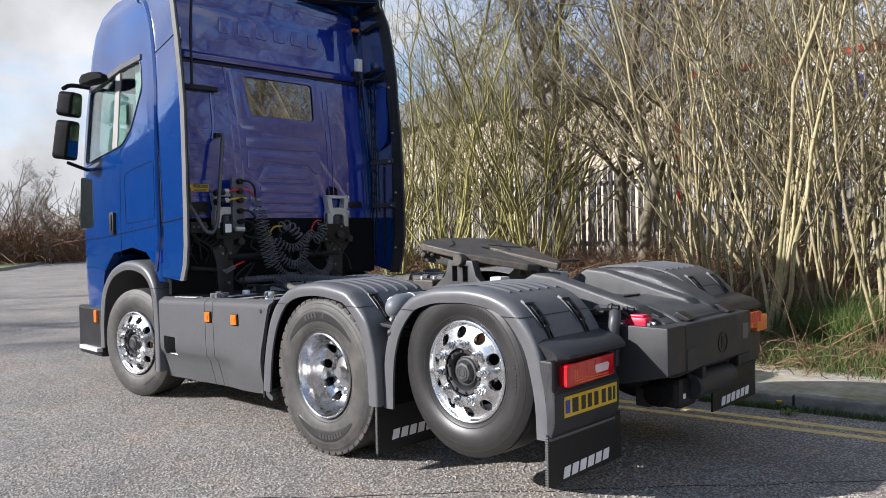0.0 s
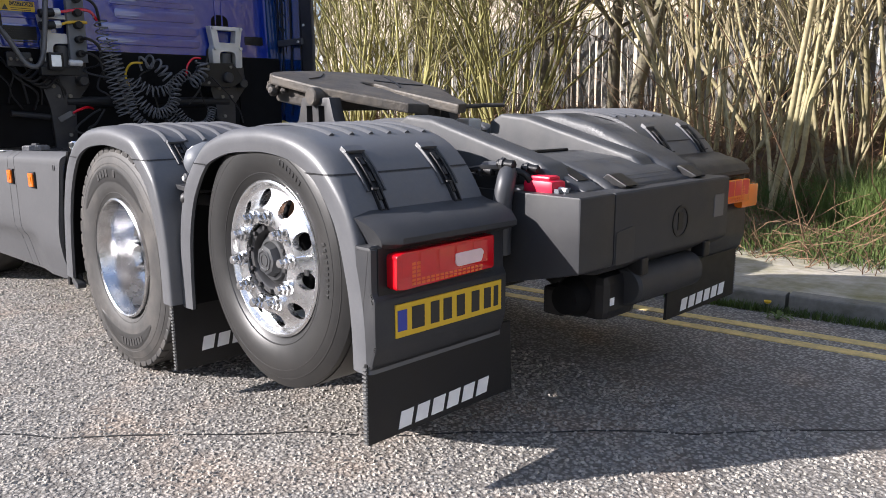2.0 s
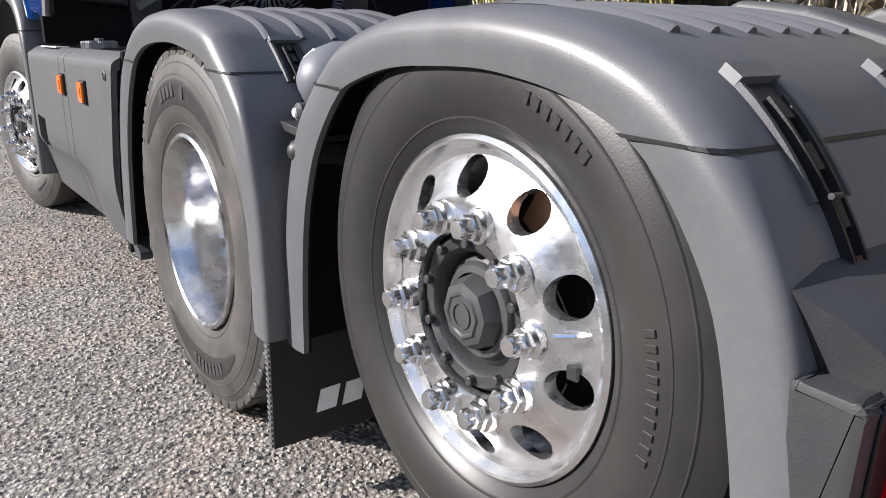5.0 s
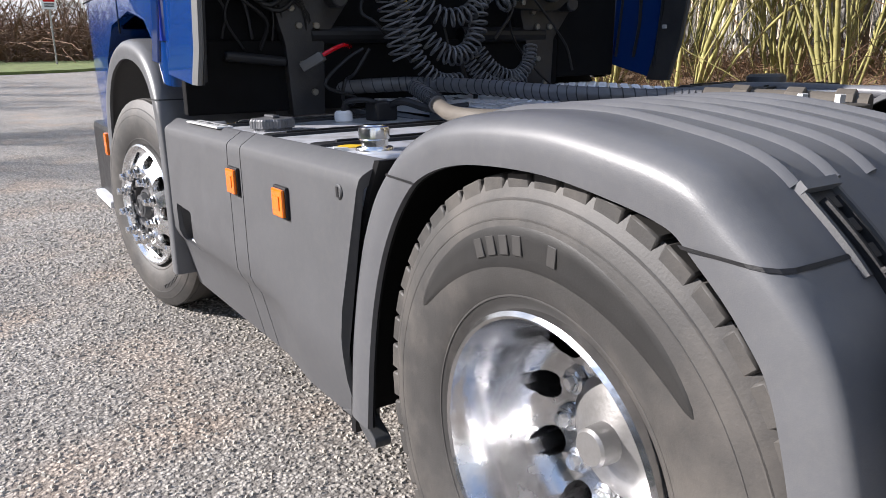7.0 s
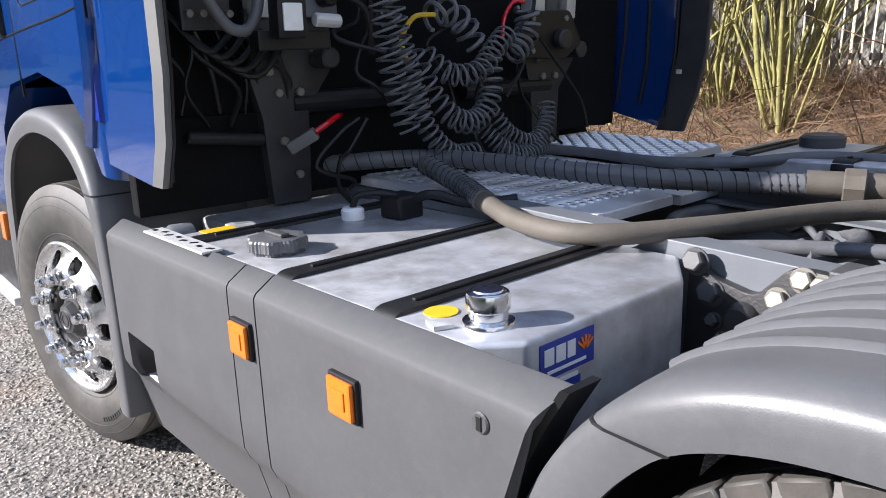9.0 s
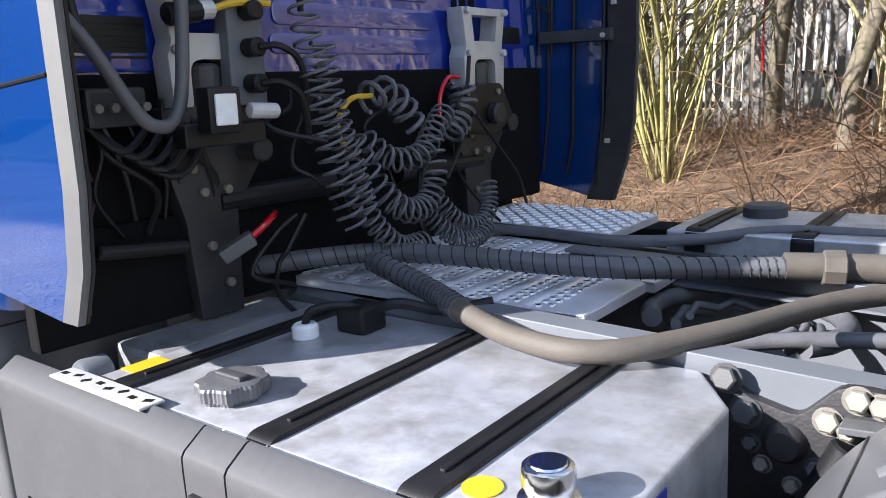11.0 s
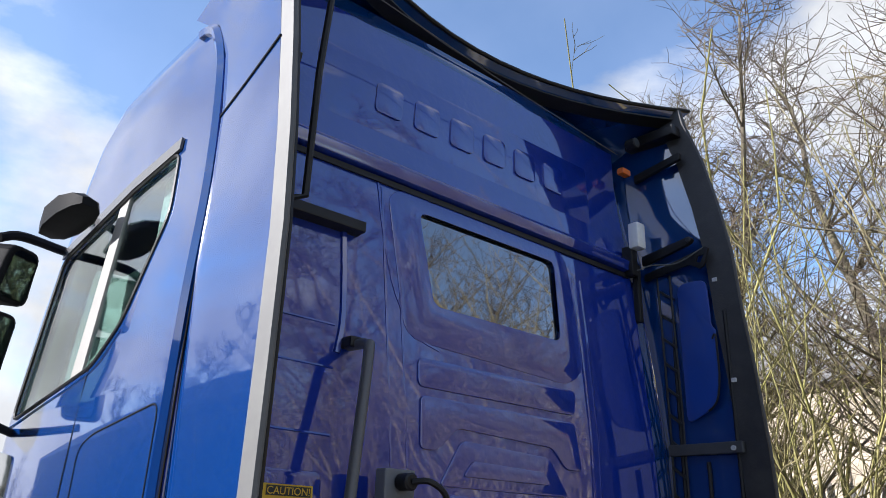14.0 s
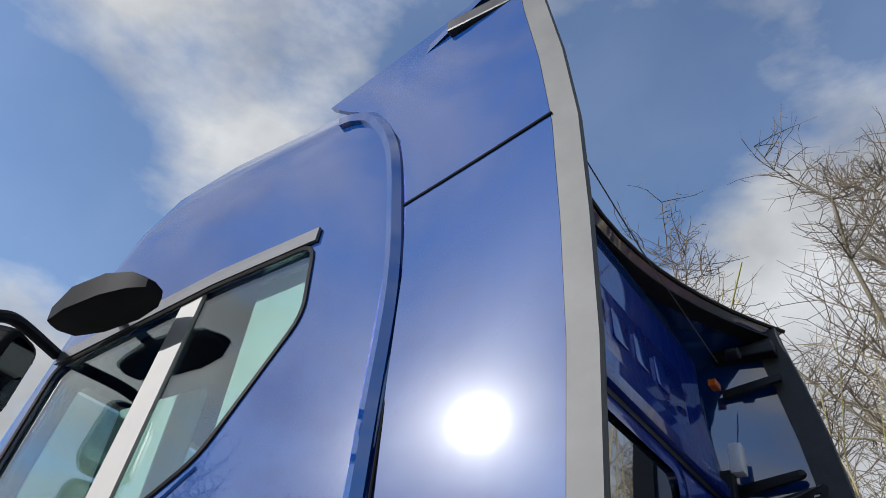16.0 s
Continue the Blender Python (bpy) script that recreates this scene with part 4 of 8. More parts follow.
def clean_patch(parent, R, rim, w, a0, a1):
    """A smooth crescent on the sidewall behind the raised lettering."""
    h = w / 2
    pr, py = [rim, rim + 0.02, rim + 0.07, R - 0.10, R - 0.055], [h * 0.72, h * 0.86, h * 0.97, h, h * 0.955]
    V, F, n, k = [], [], 44, 6
    for i in range(n + 1):
        u = i / n
        wide = math.sin(math.pi * u) ** 0.55
        lo, hi = R - 0.120 - 0.052 * wide, R - 0.120 + 0.034 * wide
        a = radians(a0 + (a1 - a0) * u)
        for j in range(k + 1):
            r = lo + (hi - lo) * j / k
            y = -float(np.interp(r, pr, py)) - (0.0022 if 0 < j < k and 0 < i < n else -0.001)
            V.append((r * math.sin(a), y, r * math.cos(a)))
    for i in range(n):
        for j in range(k):
            q = i * (k + 1) + j
            F.append((q, q + 1, q + k + 2, q + k + 1))
    ob = raw("sidewall_band", V, F, RUBBER_TAG, parent)
    for f in ob.data.polygons:
        f.use_smooth = True
    return ob




def nut_mesh(L):
    bm = lathe([(0, -L), (0.015, -L), (0.0185, -L + 0.005), (0.0185, -L * 0.55), (0.023, -L * 0.53), (0.0245, -L * 0.45), (0.0245, -0.012), (0, -0.012)], 6)
    return join(bm, lathe([(0.0, -L - 0.0015), (0.0145, -L - 0.0005), (0.0165, -L + 0.006), (0.0165, -L * 0.6)], 18), lathe([(0.022, -0.017), (0.029, -0.013), (0.031, -0.004), (0.031, 0.0), (0.0, 0.0)], 24))


def rim_disc(prof, holes, hole_r, hole_size, y0, y1):
    """A turned rim with round hand holes cut through it."""
    bm = lathe(prof, 96, closed=True)
    me = bpy.data.meshes.new("rim")
    bm.to_mesh(me)
    bm.free()
    me.materials.append(ALU)
    ob = new("rim", me)
    c = bmesh.new()
    for i in range(holes):
        a = 2 * math.pi * (i + 0.5) / holes
        x, z = hole_r * math.cos(a), hole_r * math.sin(a)
        b = cyl((x, y0, z), (x, y1, z), hole_size, 20)
        join(c, b)
    return cut(ob, c)


def steer_wheel(R, w, lip, name_label, m):
    """Single wheel with the disc near its outer face, long nuts and a ribbed hub."""
    hub = lathe([(0, lip + 0.012), (0.075, lip + 0.012), (0.090, lip + 0.018), (0.100, lip + 0.026), (0.106, lip + 0.002), (0.112, lip - 0.004), (0.130, lip - 0.006), (0.137, lip + 0.004), (0.136, lip + 0.30), (0, lip + 0.30)], 48)
    wheel = part("wheel", hub, BLACK_DUSTY, truck, name_label, True)
    wheel.matrix_basis = m
    part("tyre", tyre_mesh(R, 0.292, w, (-0.62, -0.3, 0.0, 0.3, 0.62), 0), RUBBER_TAG if "raised" in name_label else RUBBER, wheel, "dusty black truck tyre", True)
    prof = [(0.292, lip), (0.300, lip + 0.006), (0.300, lip + 0.03), (0.288, lip + 0.05), (0.282, lip + 0.30), (0.262, lip + 0.30), (0.266, lip + 0.055),
            (0.252, lip + 0.035), (0.205, lip + 0.012), (0.185, lip + 0.004), (0.142, lip + 0.004), (0.140, lip - 0.006), (0.142, lip - 0.018), (0.186, lip - 0.020), (0.200, lip - 0.016), (0.214, lip - 0.006), (0.250, lip + 0.016), (0.266, lip + 0.022), (0.276, lip + 0.018), (0.287, lip + 0.002)]
    rim = rim_disc(prof, 10, 0.232, 0.034, lip - 0.05, lip + 0.12)
    rim.parent = wheel
    rim["label"] = "polished aluminium rim with round hand holes"
    n0 = part("wheel_nut", nut_mesh(0.052), CHROME, wheel, "chromed wheel nut", True)
    for i in range(10):
        a = 2 * math.pi * i / 10
        mm = Matrix.Translation((0.1675 * math.cos(a), lip - 0.018, 0.1675 * math.sin(a)))
        if i == 0:
            n0.matrix_basis = mm
        else:
            again(n0, mm)
    cap = join(lathe([(0, lip - 0.026), (0.034, lip - 0.026), (0.037, lip - 0.029), (0.041, lip - 0.029), (0.044, lip - 0.025), (0.056, lip - 0.022), (0.066, lip - 0.002), (0.070, lip + 0.010)], 8), lathe([(0.068, lip + 0.004), (0.080, lip + 0.006), (0.086, lip + 0.014), (0.088, lip + 0.03)], 40))
    part("hub_cap", cap, HUB_CAP, wheel, "dark grey eight-sided hub cap", True)
    part("cap_emblem", lathe([(0.020, lip - 0.026), (0.020, lip - 0.0285), (0.024, lip - 0.0285), (0.024, lip - 0.026)], 28, True), HUB_CAP, wheel, "plain raised ring")
    join_b = cyl((0, 0.01, 0), (0, -0.012, 0), 0.009, 8, 0.002)
    b0 = part("hub_bolt", join_b, BLACK_DUSTY, wheel)
    for i in range(10):
        a = 2 * math.pi * i / 10
        mm = Matrix.Translation((0.121 * math.cos(a + 0.31), lip - 0.006, 0.121 * math.sin(a + 0.31)))
        if i == 0:
            b0.matrix_basis = mm
        else:
            again(b0, mm)
    # Drum colour is near-black in place of the shade behind the hand holes.
    part("drum", cyl((0, lip + 0.06, 0), (0, lip + 0.28, 0), 0.21, 32), VOID, wheel, "brake drum coloured near-black for the shade behind the holes")
    part("caliper", moved(box(-0.04, 0.04, lip + 0.05, lip + 0.058, 0.17, 0.25, 0.004), Matrix.Rotation(radians(36), 4, "Y")), COPPER, wheel, "rust-brown brake part")
    part("valve", tube([(0.255, lip + 0.03, 0.02), (0.240, lip - 0.004, 0.02), (0.215, lip - 0.022, 0.018)], 0.0035, 6), CHROME, wheel)
    part("rim_badge", box(0.222, 0.242, lip - 0.003, lip + 0.004, -0.05, -0.028, 0.001), BLACKPRINT, wheel, "small dark badge")
    # a sidewall word in plain raised blocks, and a small badge on the disc
    arc_text(wheel, R - 0.105, -w / 2 * 1.0 - 0.0005, 25, [(i * 3.3, 0.012) for i in range(7)], 0.020, RUBBER_TAG)
    arc_text(wheel, R - 0.105, -w / 2 * 1.0 - 0.0005, 80, [(i * 2.9, 0.011) for i in range(10)], 0.018, RUBBER_TAG)
    return wheel


def drive_wheel(R, w, lip, m):
    """Deep-dished dual wheel with a ribbed block tread."""
    hub = join(lathe([(0, lip + 0.137), (0.034, lip + 0.137), (0.040, lip + 0.143), (0.042, lip + 0.185), (0.085, lip + 0.20), (0.115, lip + 0.212), (0.130, lip + 0.222), (0.130, lip + 0.26), (0, lip + 0.26)], 36))
    wheel = part("wheel", hub, HUB, truck, "deep-dished drive wheel with a block-tread tyre", True)
    wheel.matrix_basis = m
    part("tyre", tyre_mesh(R, 0.292, w, (-0.5, 0.0, 0.5), 46), RUBBER, wheel, "dusty block-tread truck tyre", True)
    inner = moved(tyre_mesh(R, 0.292, w, (-0.5, 0.0, 0.5), 0), Matrix.Translation((0, 0.345, 0)))
    part("tyre", inner, RUBBER, wheel, "inner twin tyre", True)
    prof = [(0.290, lip), (0.299, lip + 0.006), (0.300, lip + 0.03), (0.290, lip + 0.045), (0.286, lip + 0.30), (0.13, lip + 0.30), (0.13, lip + 0.232), (0.16, lip + 0.228), (0.20, lip + 0.222), (0.232, lip + 0.20),
            (0.250, lip + 0.16), (0.258, lip + 0.10), (0.264, lip + 0.05), (0.278, lip + 0.025), (0.284, lip + 0.005)]
    rim = rim_disc(prof, 10, 0.212, 0.034, lip + 0.10, lip + 0.42)
    rim.parent = wheel
    rim.data.materials[0] = DISH
    rim["label"] = "worn polished deep-dish aluminium rim"
    # Near-black here too, as the dish holes look into shade.
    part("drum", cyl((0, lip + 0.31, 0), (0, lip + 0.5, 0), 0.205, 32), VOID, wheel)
    n0 = part("wheel_nut", nut_mesh(0.034), ALU, wheel, "chromed wheel nut", True)
    for i in range(10):
        a = 2 * math.pi * i / 10
        mm = Matrix.Translation((0.150 * math.cos(a), lip + 0.228, 0.150 * math.sin(a)))
        if i == 0:
            n0.matrix_basis = mm
        else:
            again(n0, mm)
    clean_patch(wheel, R, 0.292, w, -52, 62)
    clean_patch(wheel, R, 0.292, w, 138, 232)
    arc_text(wheel, R - 0.125, -w / 2 - 0.0022, -14, [(i * 5.2, 0.024) for i in range(4)] + [(28, 0.022)], 0.036, RUBBER_MARK)
    arc_text(wheel, R - 0.125, -w / 2 - 0.0022, 160, [(i * 4.6, 0.022) for i in range(8)], 0.034, RUBBER_MARK)
    return wheel


drive_wheel(0.548, 0.305, -0.145, pose(-0.055, -1.06, 0.550, 0, -9, 0))
steer_wheel(0.50, 0.36, -0.155, "raised rear axle wheel on a polished rim", pose(1.235, -0.985, 0.724, 0, -6, 0))
steer_wheel(0.515, 0.33, -0.165, "front steering wheel turned slightly outward", pose(-2.98, -1.10, 0.515, 0, 55, 10))
drive_wheel(0.548, 0.305, -0.145, pose(-0.055, 1.06, 0.550, 0, 0, 180))
steer_wheel(0.50, 0.36, -0.155, "raised rear axle wheel on a polished rim", pose(1.235, 0.985, 0.724, 0, 0, 180))
steer_wheel(0.515, 0.33, -0.165, "front steering wheel turned slightly outward", pose(-2.98, 1.10, 0.515, 0, 0, 190))


# mudguards
def guard_ring(path, prof, i):
    n = len(path)
    a, b = Vector(path[max(i - 1, 0)]), Vector(path[min(i + 1, n - 1)])
    d = (b - a).normalized()
    nx, nz = d.y, -d.x
    p = Vector(path[i])
    return [(p.x + nx * o, y, p.y + nz * o) for y, o in prof]


def mudguard(path, side, y_out, y_in, label, ribs, seams, straps, crown=0.655, reach=11):
    """side -1 is the left of the truck; path runs from front to back in (x, z), curving over the wheel."""
    fine = [(p.x, p.y) for p in smooth_line([(x, z, 0) for x, z in path], 6)]
    yo, yi = abs(y_out), abs(y_in)
    prof = [(yo - 0.006, 0.092), (yo, 0.06), (yo, 0.038), (yo - 0.006, 0.022), (yo - 0.020, 0.009), (yo - 0.042, 0.002), (yo - 0.075, 0.0), (yi, 0.0), (yi, 0.014), (yo - 0.07, 0.014), (yo - 0.035, 0.022), (yo - 0.018, 0.05), (yo - 0.020, 0.092)]
    crisp = [(yo - 0.006, 0.092), (yo, 0.06), (yo, 0.020), (yo - 0.003, 0.010), (yo - 0.009, 0.003), (yo - 0.020, 0.0), (yo - 0.075, 0.0), (yi, 0.0), (yi, 0.014), (yo - 0.07, 0.014), (yo - 0.035, 0.020), (yo - 0.018, 0.05), (yo - 0.020, 0.092)]
    # the edge is well rounded over the crown and sharper down the legs
    keen = [min(1, max(0, (1.12 - z) / 0.14)) for x, z in fine]
    rings = [guard_ring(fine, [((a + (c - a) * k) * side, o + (q - o) * k) for (a, o), (c, q) in zip(prof, crisp)], i) for i, k in enumerate(keen)]
    bm = loft(rings)
    g = part("mudguard", bm, GREY, truck, label, True)
    # Added near-black liner: stands in for the shade inside the wheel arch.
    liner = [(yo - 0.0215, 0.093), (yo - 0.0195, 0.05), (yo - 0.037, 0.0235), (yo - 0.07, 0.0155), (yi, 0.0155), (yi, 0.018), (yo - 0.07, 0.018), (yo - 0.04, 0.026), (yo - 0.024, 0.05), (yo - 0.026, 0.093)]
    part("inner_liner", loft([guard_ring(fine, [(y * side, o) for y, o in liner], i) for i in range(len(fine))]), VOID, g, "added near-black liner for the shade in the arch", True)
    # raised ribs along the arc
    n = len(fine)
    for k in range(ribs):
        y = (yo - 0.15 - k * (yo - yi - 0.19) / max(ribs - 1, 1)) * side
        lo, hi = int(n * 0.30), int(n * crown)
        rr = [guard_ring(fine, [(y - 0.013, 0.001), (y - 0.006, -0.007), (y, -0.0095), (y + 0.006, -0.007), (y + 0.013, 0.001)], i) for i in range(lo, hi)]
        part("rib", loft(rr), GREY, g, "", True)
    # level joints where the crown section meets the front and rear sections
    skin = [((yo + 0.0015) * side, 0.092), ((yo + 0.0015) * side, 0.036), ((yo - 0.004) * side, 0.019), ((yo - 0.019) * side, 0.0065), ((yo - 0.042) * side, -0.0005), ((yo - 0.075) * side, -0.002), (yi * side, -0.002)]
    mid = max(range(n), key=lambda i: fine[i][1])
    keen_skin = [((yo + 0.0015) * side, 0.092), ((yo + 0.0015) * side, 0.019), ((yo - 0.002) * side, 0.008), ((yo - 0.008) * side, 0.001), ((yo - 0.020) * side, -0.002), ((yo - 0.075) * side, -0.002), (yi * side, -0.002)]
    for end, z0 in seams:
        k = min(1, max(0, (1.12 - z0) / 0.14))
        over = [(a + (c - a) * k, o + (q - o) * k) for (a, o), (c, q) in zip(skin, keen_skin)]
        strip = []
        for z in (z0, z0 - 0.005):
            ring = []
            for q in over:
                run = [guard_ring(fine, [q], i)[0] for i in (range(mid, -1, -1) if end < 0 else range(mid, n))]
                hit = next((k for k in range(len(run) - 1) if run[k][2] >= z > run[k + 1][2]), len(run) - 2)
                u = (run[hit][2] - z) / max(run[hit][2] - run[hit + 1][2], 1e-6)
                ring.append(tuple(Vector(run[hit]).lerp(Vector(run[hit + 1]), min(u, 1))))
            strip.append(ring)
        part("joint", loft(strip, cap=False, closed=False), BLACK, g)
    for y, s in straps:
        i0 = int(n * s)
        span = range(i0, min(i0 + reach - 3, n - 1))
        def rail(lo, hi, o, ii):
            return loft([guard_ring(fine, [(y + lo, 0.002), (y + lo + 0.003, -o), (y + hi - 0.003, -o), (y + hi, 0.002)], i) for i in ii])
        for lo, hi in ((-0.044, -0.031), (0.031, 0.044)):
            part("latch_rail", rail(lo, hi, 0.008, span), GREY_DARK, g)
        part("latch_head", rail(-0.044, 0.044, 0.014, (i0 - 1, i0)), GREY, g, "raised lip of the latch tray")
        part("latch_tray", rail(-0.031, 0.031, 0.002, span), BLACK, g)
        # a toothed rubber strap with slots, a buckle and a pin
        for lo, hi in ((-0.020, -0.009), (0.009, 0.020)):
            part("strap_side", rail(lo, hi, 0.012, range(i0 + 1, min(i0 + reach, n - 1))), BLACK, g, "black rubber strap latch")
        for k in range(i0 + 1, min(i0 + reach, n - 2), 2):
            part("strap_rung", rail(-0.010, 0.010, 0.010, (k, k + 1)), BLACK, g)
        k = min(i0 + reach - 1, n - 2)
        part("latch_buckle", rail(-0.024, 0.024, 0.020, (k, k + 1)), BLACK, g)
        pin = guard_ring(fine, [(y, -0.016)], min(i0 + reach - 4, n - 2))[0]
        part("latch_pin", cyl(pin, (pin[0] + 0.004, pin[1] + 0.03 * side, pin[2] + 0.003), 0.004, 8), BLACK_DUSTY, g)
    return g


DRIVE_ARC = [(-0.765, 0.36), (-0.742, 0.57), (-0.705, 0.745), (-0.645, 0.90), (-0.56, 1.03), (-0.455, 1.122), (-0.29, 1.180), (-0.06, 1.200), (0.13, 1.186), (0.26, 1.160), (0.335, 1.110), (0.42, 1.033), (0.487, 0.938), (0.545, 0.745), (0.562, 0.57), (0.566, 0.43)]
TAG_ARC = [(0.553, 0.42), (0.556, 0.575), (0.569, 0.72), (0.592, 0.83), (0.634, 0.94), (0.688, 1.025), (0.757, 1.102), (0.83, 1.153), (0.985, 1.200), (1.14, 1.217), (1.31, 1.220), (1.50, 1.190), (1.65, 1.115), (1.775, 0.955), (1.835, 0.77), (1.862, 0.61), (1.870, 0.44)]
for s in (-1, 1):
    mudguard(DRIVE_ARC, s, 1.237, 0.58, "grey plastic mudguard over the drive wheel", 6, ((-1, 1.035), (1, 1.06)), ((1.05 * s, 0.65),))
    tg = mudguard(TAG_ARC, s, 1.183, 0.55, "grey plastic mudguard over the raised rear wheel", 6, ((-1, 1.065), (1, 1.075)), ((1.035 * s, 0.735), (0.69 * s, 0.735)), 0.70, 9)
    if s > 0:
        tg.location = (0.07, 0.07, 0.04)


# skirts and tanks are tilted nose down to fit the camera's view
PITCH = pose(-1.5, 0, 0.93, 0, -2.1, 0) @ pose(1.5, 0, -0.90)


def skirt_end(z):
    return float(np.interp(z, (0.20, 0.345, 0.54, 0.725, 0.835, 0.94, 0.99), (-0.800, -0.790, -0.770, -0.728, -0.686, -0.634, -0.600)))


# side skirts of the left and right
def skirt(x0, x1, side, label, step=False, rear=False):
    outer = [(1.192, 0.989), (1.200, 0.988), (1.247, 0.957), (1.254, 0.946), (1.255, 0.92), (1.256, 0.60), (1.254, 0.525), (1.240, 0.490), (1.222, 0.465), (1.206, 0.40), (1.175, 0.26)]
    flush = [1.192, 1.200, 1.247, 1.254, 1.255, 1.256, 1.255, 1.253, 1.250, 1.240, 1.205]
    prof = outer + [(y - 0.020, z) for y, z in outer[:4:-1]] + [(1.235, 0.92), (1.200, 0.95)]
    straight = [(f, z) for f, (y, z) in zip(flush, outer)]
    straight += [(y - 0.020, z) for y, z in straight[:4:-1]] + [(1.235, 0.92), (1.200, 0.95)]

    def ring(x, dx):
        return [(x + dx * (0.98 - z) / 0.7, y * side, z) for y, z in prof]
    n = 16
    rings = [ring(x0 + (x1 - x0) * i / n, 0.0) for i in range(n + 1)]
    if rear:
        # the end follows the curve of the mudguard
        fade = [min(1, max(0, (i / n - 0.12) / 0.38)) for i in range(n + 1)]
        rings = [[(x0 + (skirt_end(z) - x0) * i / n, (y + (q - y) * fade[i]) * side, z) for (y, z), (q, _) in zip(prof, straight)] for i in range(n + 1)]
    ob = part("side_skirt", loft(rings), SKIRT, truck, label, True)
    ob.matrix_basis = PITCH
    if step:
        cut(ob, box(-2.345, -2.13, side * 1.18, side * 1.30, 0.475, 0.64, 0.012))
        b = box(-2.36, -2.11, side * 1.02, side * 1.212, 0.455, 0.478, 0.006)
        stp = part("step", b, WHITE, ob, "white perforated step plate")
        # Black chips on the step stand in for shaded perforations.
        hole = part("step_hole", box(-0.012, 0.012, -0.008, 0.008, 0, 0.003), BLACK, ob)
        hole.matrix_basis = pose(-2.32, side * 1.19, 0.477)
        for i in range(5):
            for j in range(3):
                if i or j:
                    again(hole, pose(-2.32 + 0.042 * i + 0.02 * (j % 2), side * (1.19 - 0.045 * j), 0.477))
        part("step_well", box(-2.38, -2.09, side * 1.0, side * 1.02, 0.44, 0.70), BLACK, ob)
    return ob


def marker_lamp(x, z, side, parent):
    m = part("marker_base", box(x - 0.046, x + 0.046, side * 1.252, side * 1.266, z - 0.046, z + 0.046, 0.004), BLACK, parent)
    part("marker_lamp", box(x - 0.040, x + 0.040, side * 1.264, side * 1.276, z - 0.040, z + 0.040, 0.006), ORANGE, parent, "orange side marker lamp")
    part("marker_lens", box(x - 0.022, x + 0.022, side * 1.275, side * 1.279, z - 0.020, z + 0.020, 0.002), ORANGE, parent)
    return m


for s in (-1, 1):
    a = skirt(-2.43, -1.595, s, "grey side skirt panel with a step opening", step=True)
    b = skirt(-1.589, -1.462, s, "narrow grey side skirt panel")
    c = skirt(-1.456, -0.575, s, "grey side skirt panel in front of the drive wheel", rear=True)
    marker_lamp(-1.524, 0.836, s, b)
    marker_lamp(-1.108, 0.826, s, c)
    part("skirt_foot", prism(rounded_poly([(-0.90, 0.262), (-0.80, 0.265), (-0.715, 0.222), (-0.695, 0.228), (-0.692, 0.252), (-0.79, 0.305)], 0.010, 3), s * 1.165, s * 1.212, "y", 0.004), GREY_DARK, c, "small foot of the skirt")
    part("rivet", cyl((-0.735, s * 1.254, 0.905), (-0.735, s * 1.260, 0.905), 0.019, 18, 0.003), GREY_DARK, c)
    part("rivet_slot", box(-0.741, -0.729, s * 1.259, s * 1.262, 0.892, 0.918, 0.001, 1), BLACK, c)
    levels = [0.24 + 0.075 * k for k in range(11)]
    part("end_edge", loft([[(skirt_end(z) - 0.004, s * 1.226, z), (skirt_end(z) + 0.011, s * 1.222, z), (skirt_end(z) + 0.013, s * 1.150, z), (skirt_end(z) - 0.004, s * 1.150, z)] for z in levels]), BLACK, c, "black rubber edge of the skirt", True)
    strip = part("perforated_strip", box(-2.18, -1.78, s * 1.165, s * 1.225, 0.985, 0.992, 0.003), STEEL, a, "perforated bright metal strip")
    strip.data.materials[0] = CAST
    # Perforations drawn as black chips, dark like the shade in open holes.
    hole = part("strip_hole", box(-0.011, 0.011, -0.007, 0.007, 0, 0.001), BLACK, a)
    hole.matrix_basis = pose(-2.155, s * 1.197, 0.992)
    for i in range(1, 8):
        again(hole, pose(-2.155 + 0.05 * i, s * (1.197 - 0.008 * (i % 2)), 0.992, 0, 0, 25 * (i % 3)))


# fuel tanks
def fuel_tank(x0, x1, side):
    """A welded box tank whose rear corners are cut off."""
    yo, yi = 1.172, 0.43 if side < 0 else 0.64
    plan = [(x0, yo * side), (x1 - 0.075, yo * side), (x1, (yo - 0.085) * side), (x1, (yi + 0.16) * side), (x1 - 0.11, yi * side), (x0, yi * side)]
    t = part("fuel_tank", prism(plan, 0.30, 0.975, "z", 0.012, 3), TANK, truck, "brushed aluminium fuel tank under black straps", True)
    t.matrix_basis = PITCH
    for x in ((-1.985, -1.47, -1.09) if side < 0 else (-1.305, -0.95)):
        sp = rounded_poly([((yo + 0.004) * side, 0.296), ((yo + 0.004) * side, 0.981), ((yi - 0.004) * side, 0.981), ((yi - 0.004) * side, 0.296)], 0.037, 6)
        part("tank_strap", loft([[(x - 0.036, y, z) for y, z in sp], [(x - 0.034, y, z + 0.003) for y, z in sp], [(x + 0.034, y, z + 0.003) for y, z in sp], [(x + 0.036, y, z) for y, z in sp]]), BLACK, t, "black rubber-lined tank strap", True)
        part("strap_ridge", box(x - 0.006, x + 0.006, side * (yo - 0.08), side * (yi + 0.05), 0.982, 0.990, 0.003), BLACK, t)
    return t


tank = fuel_tank(-2.11, -0.788, -1)
far_tank = fuel_tank(-1.41, -0.60, 1)
far_tank.location.z += 0.09
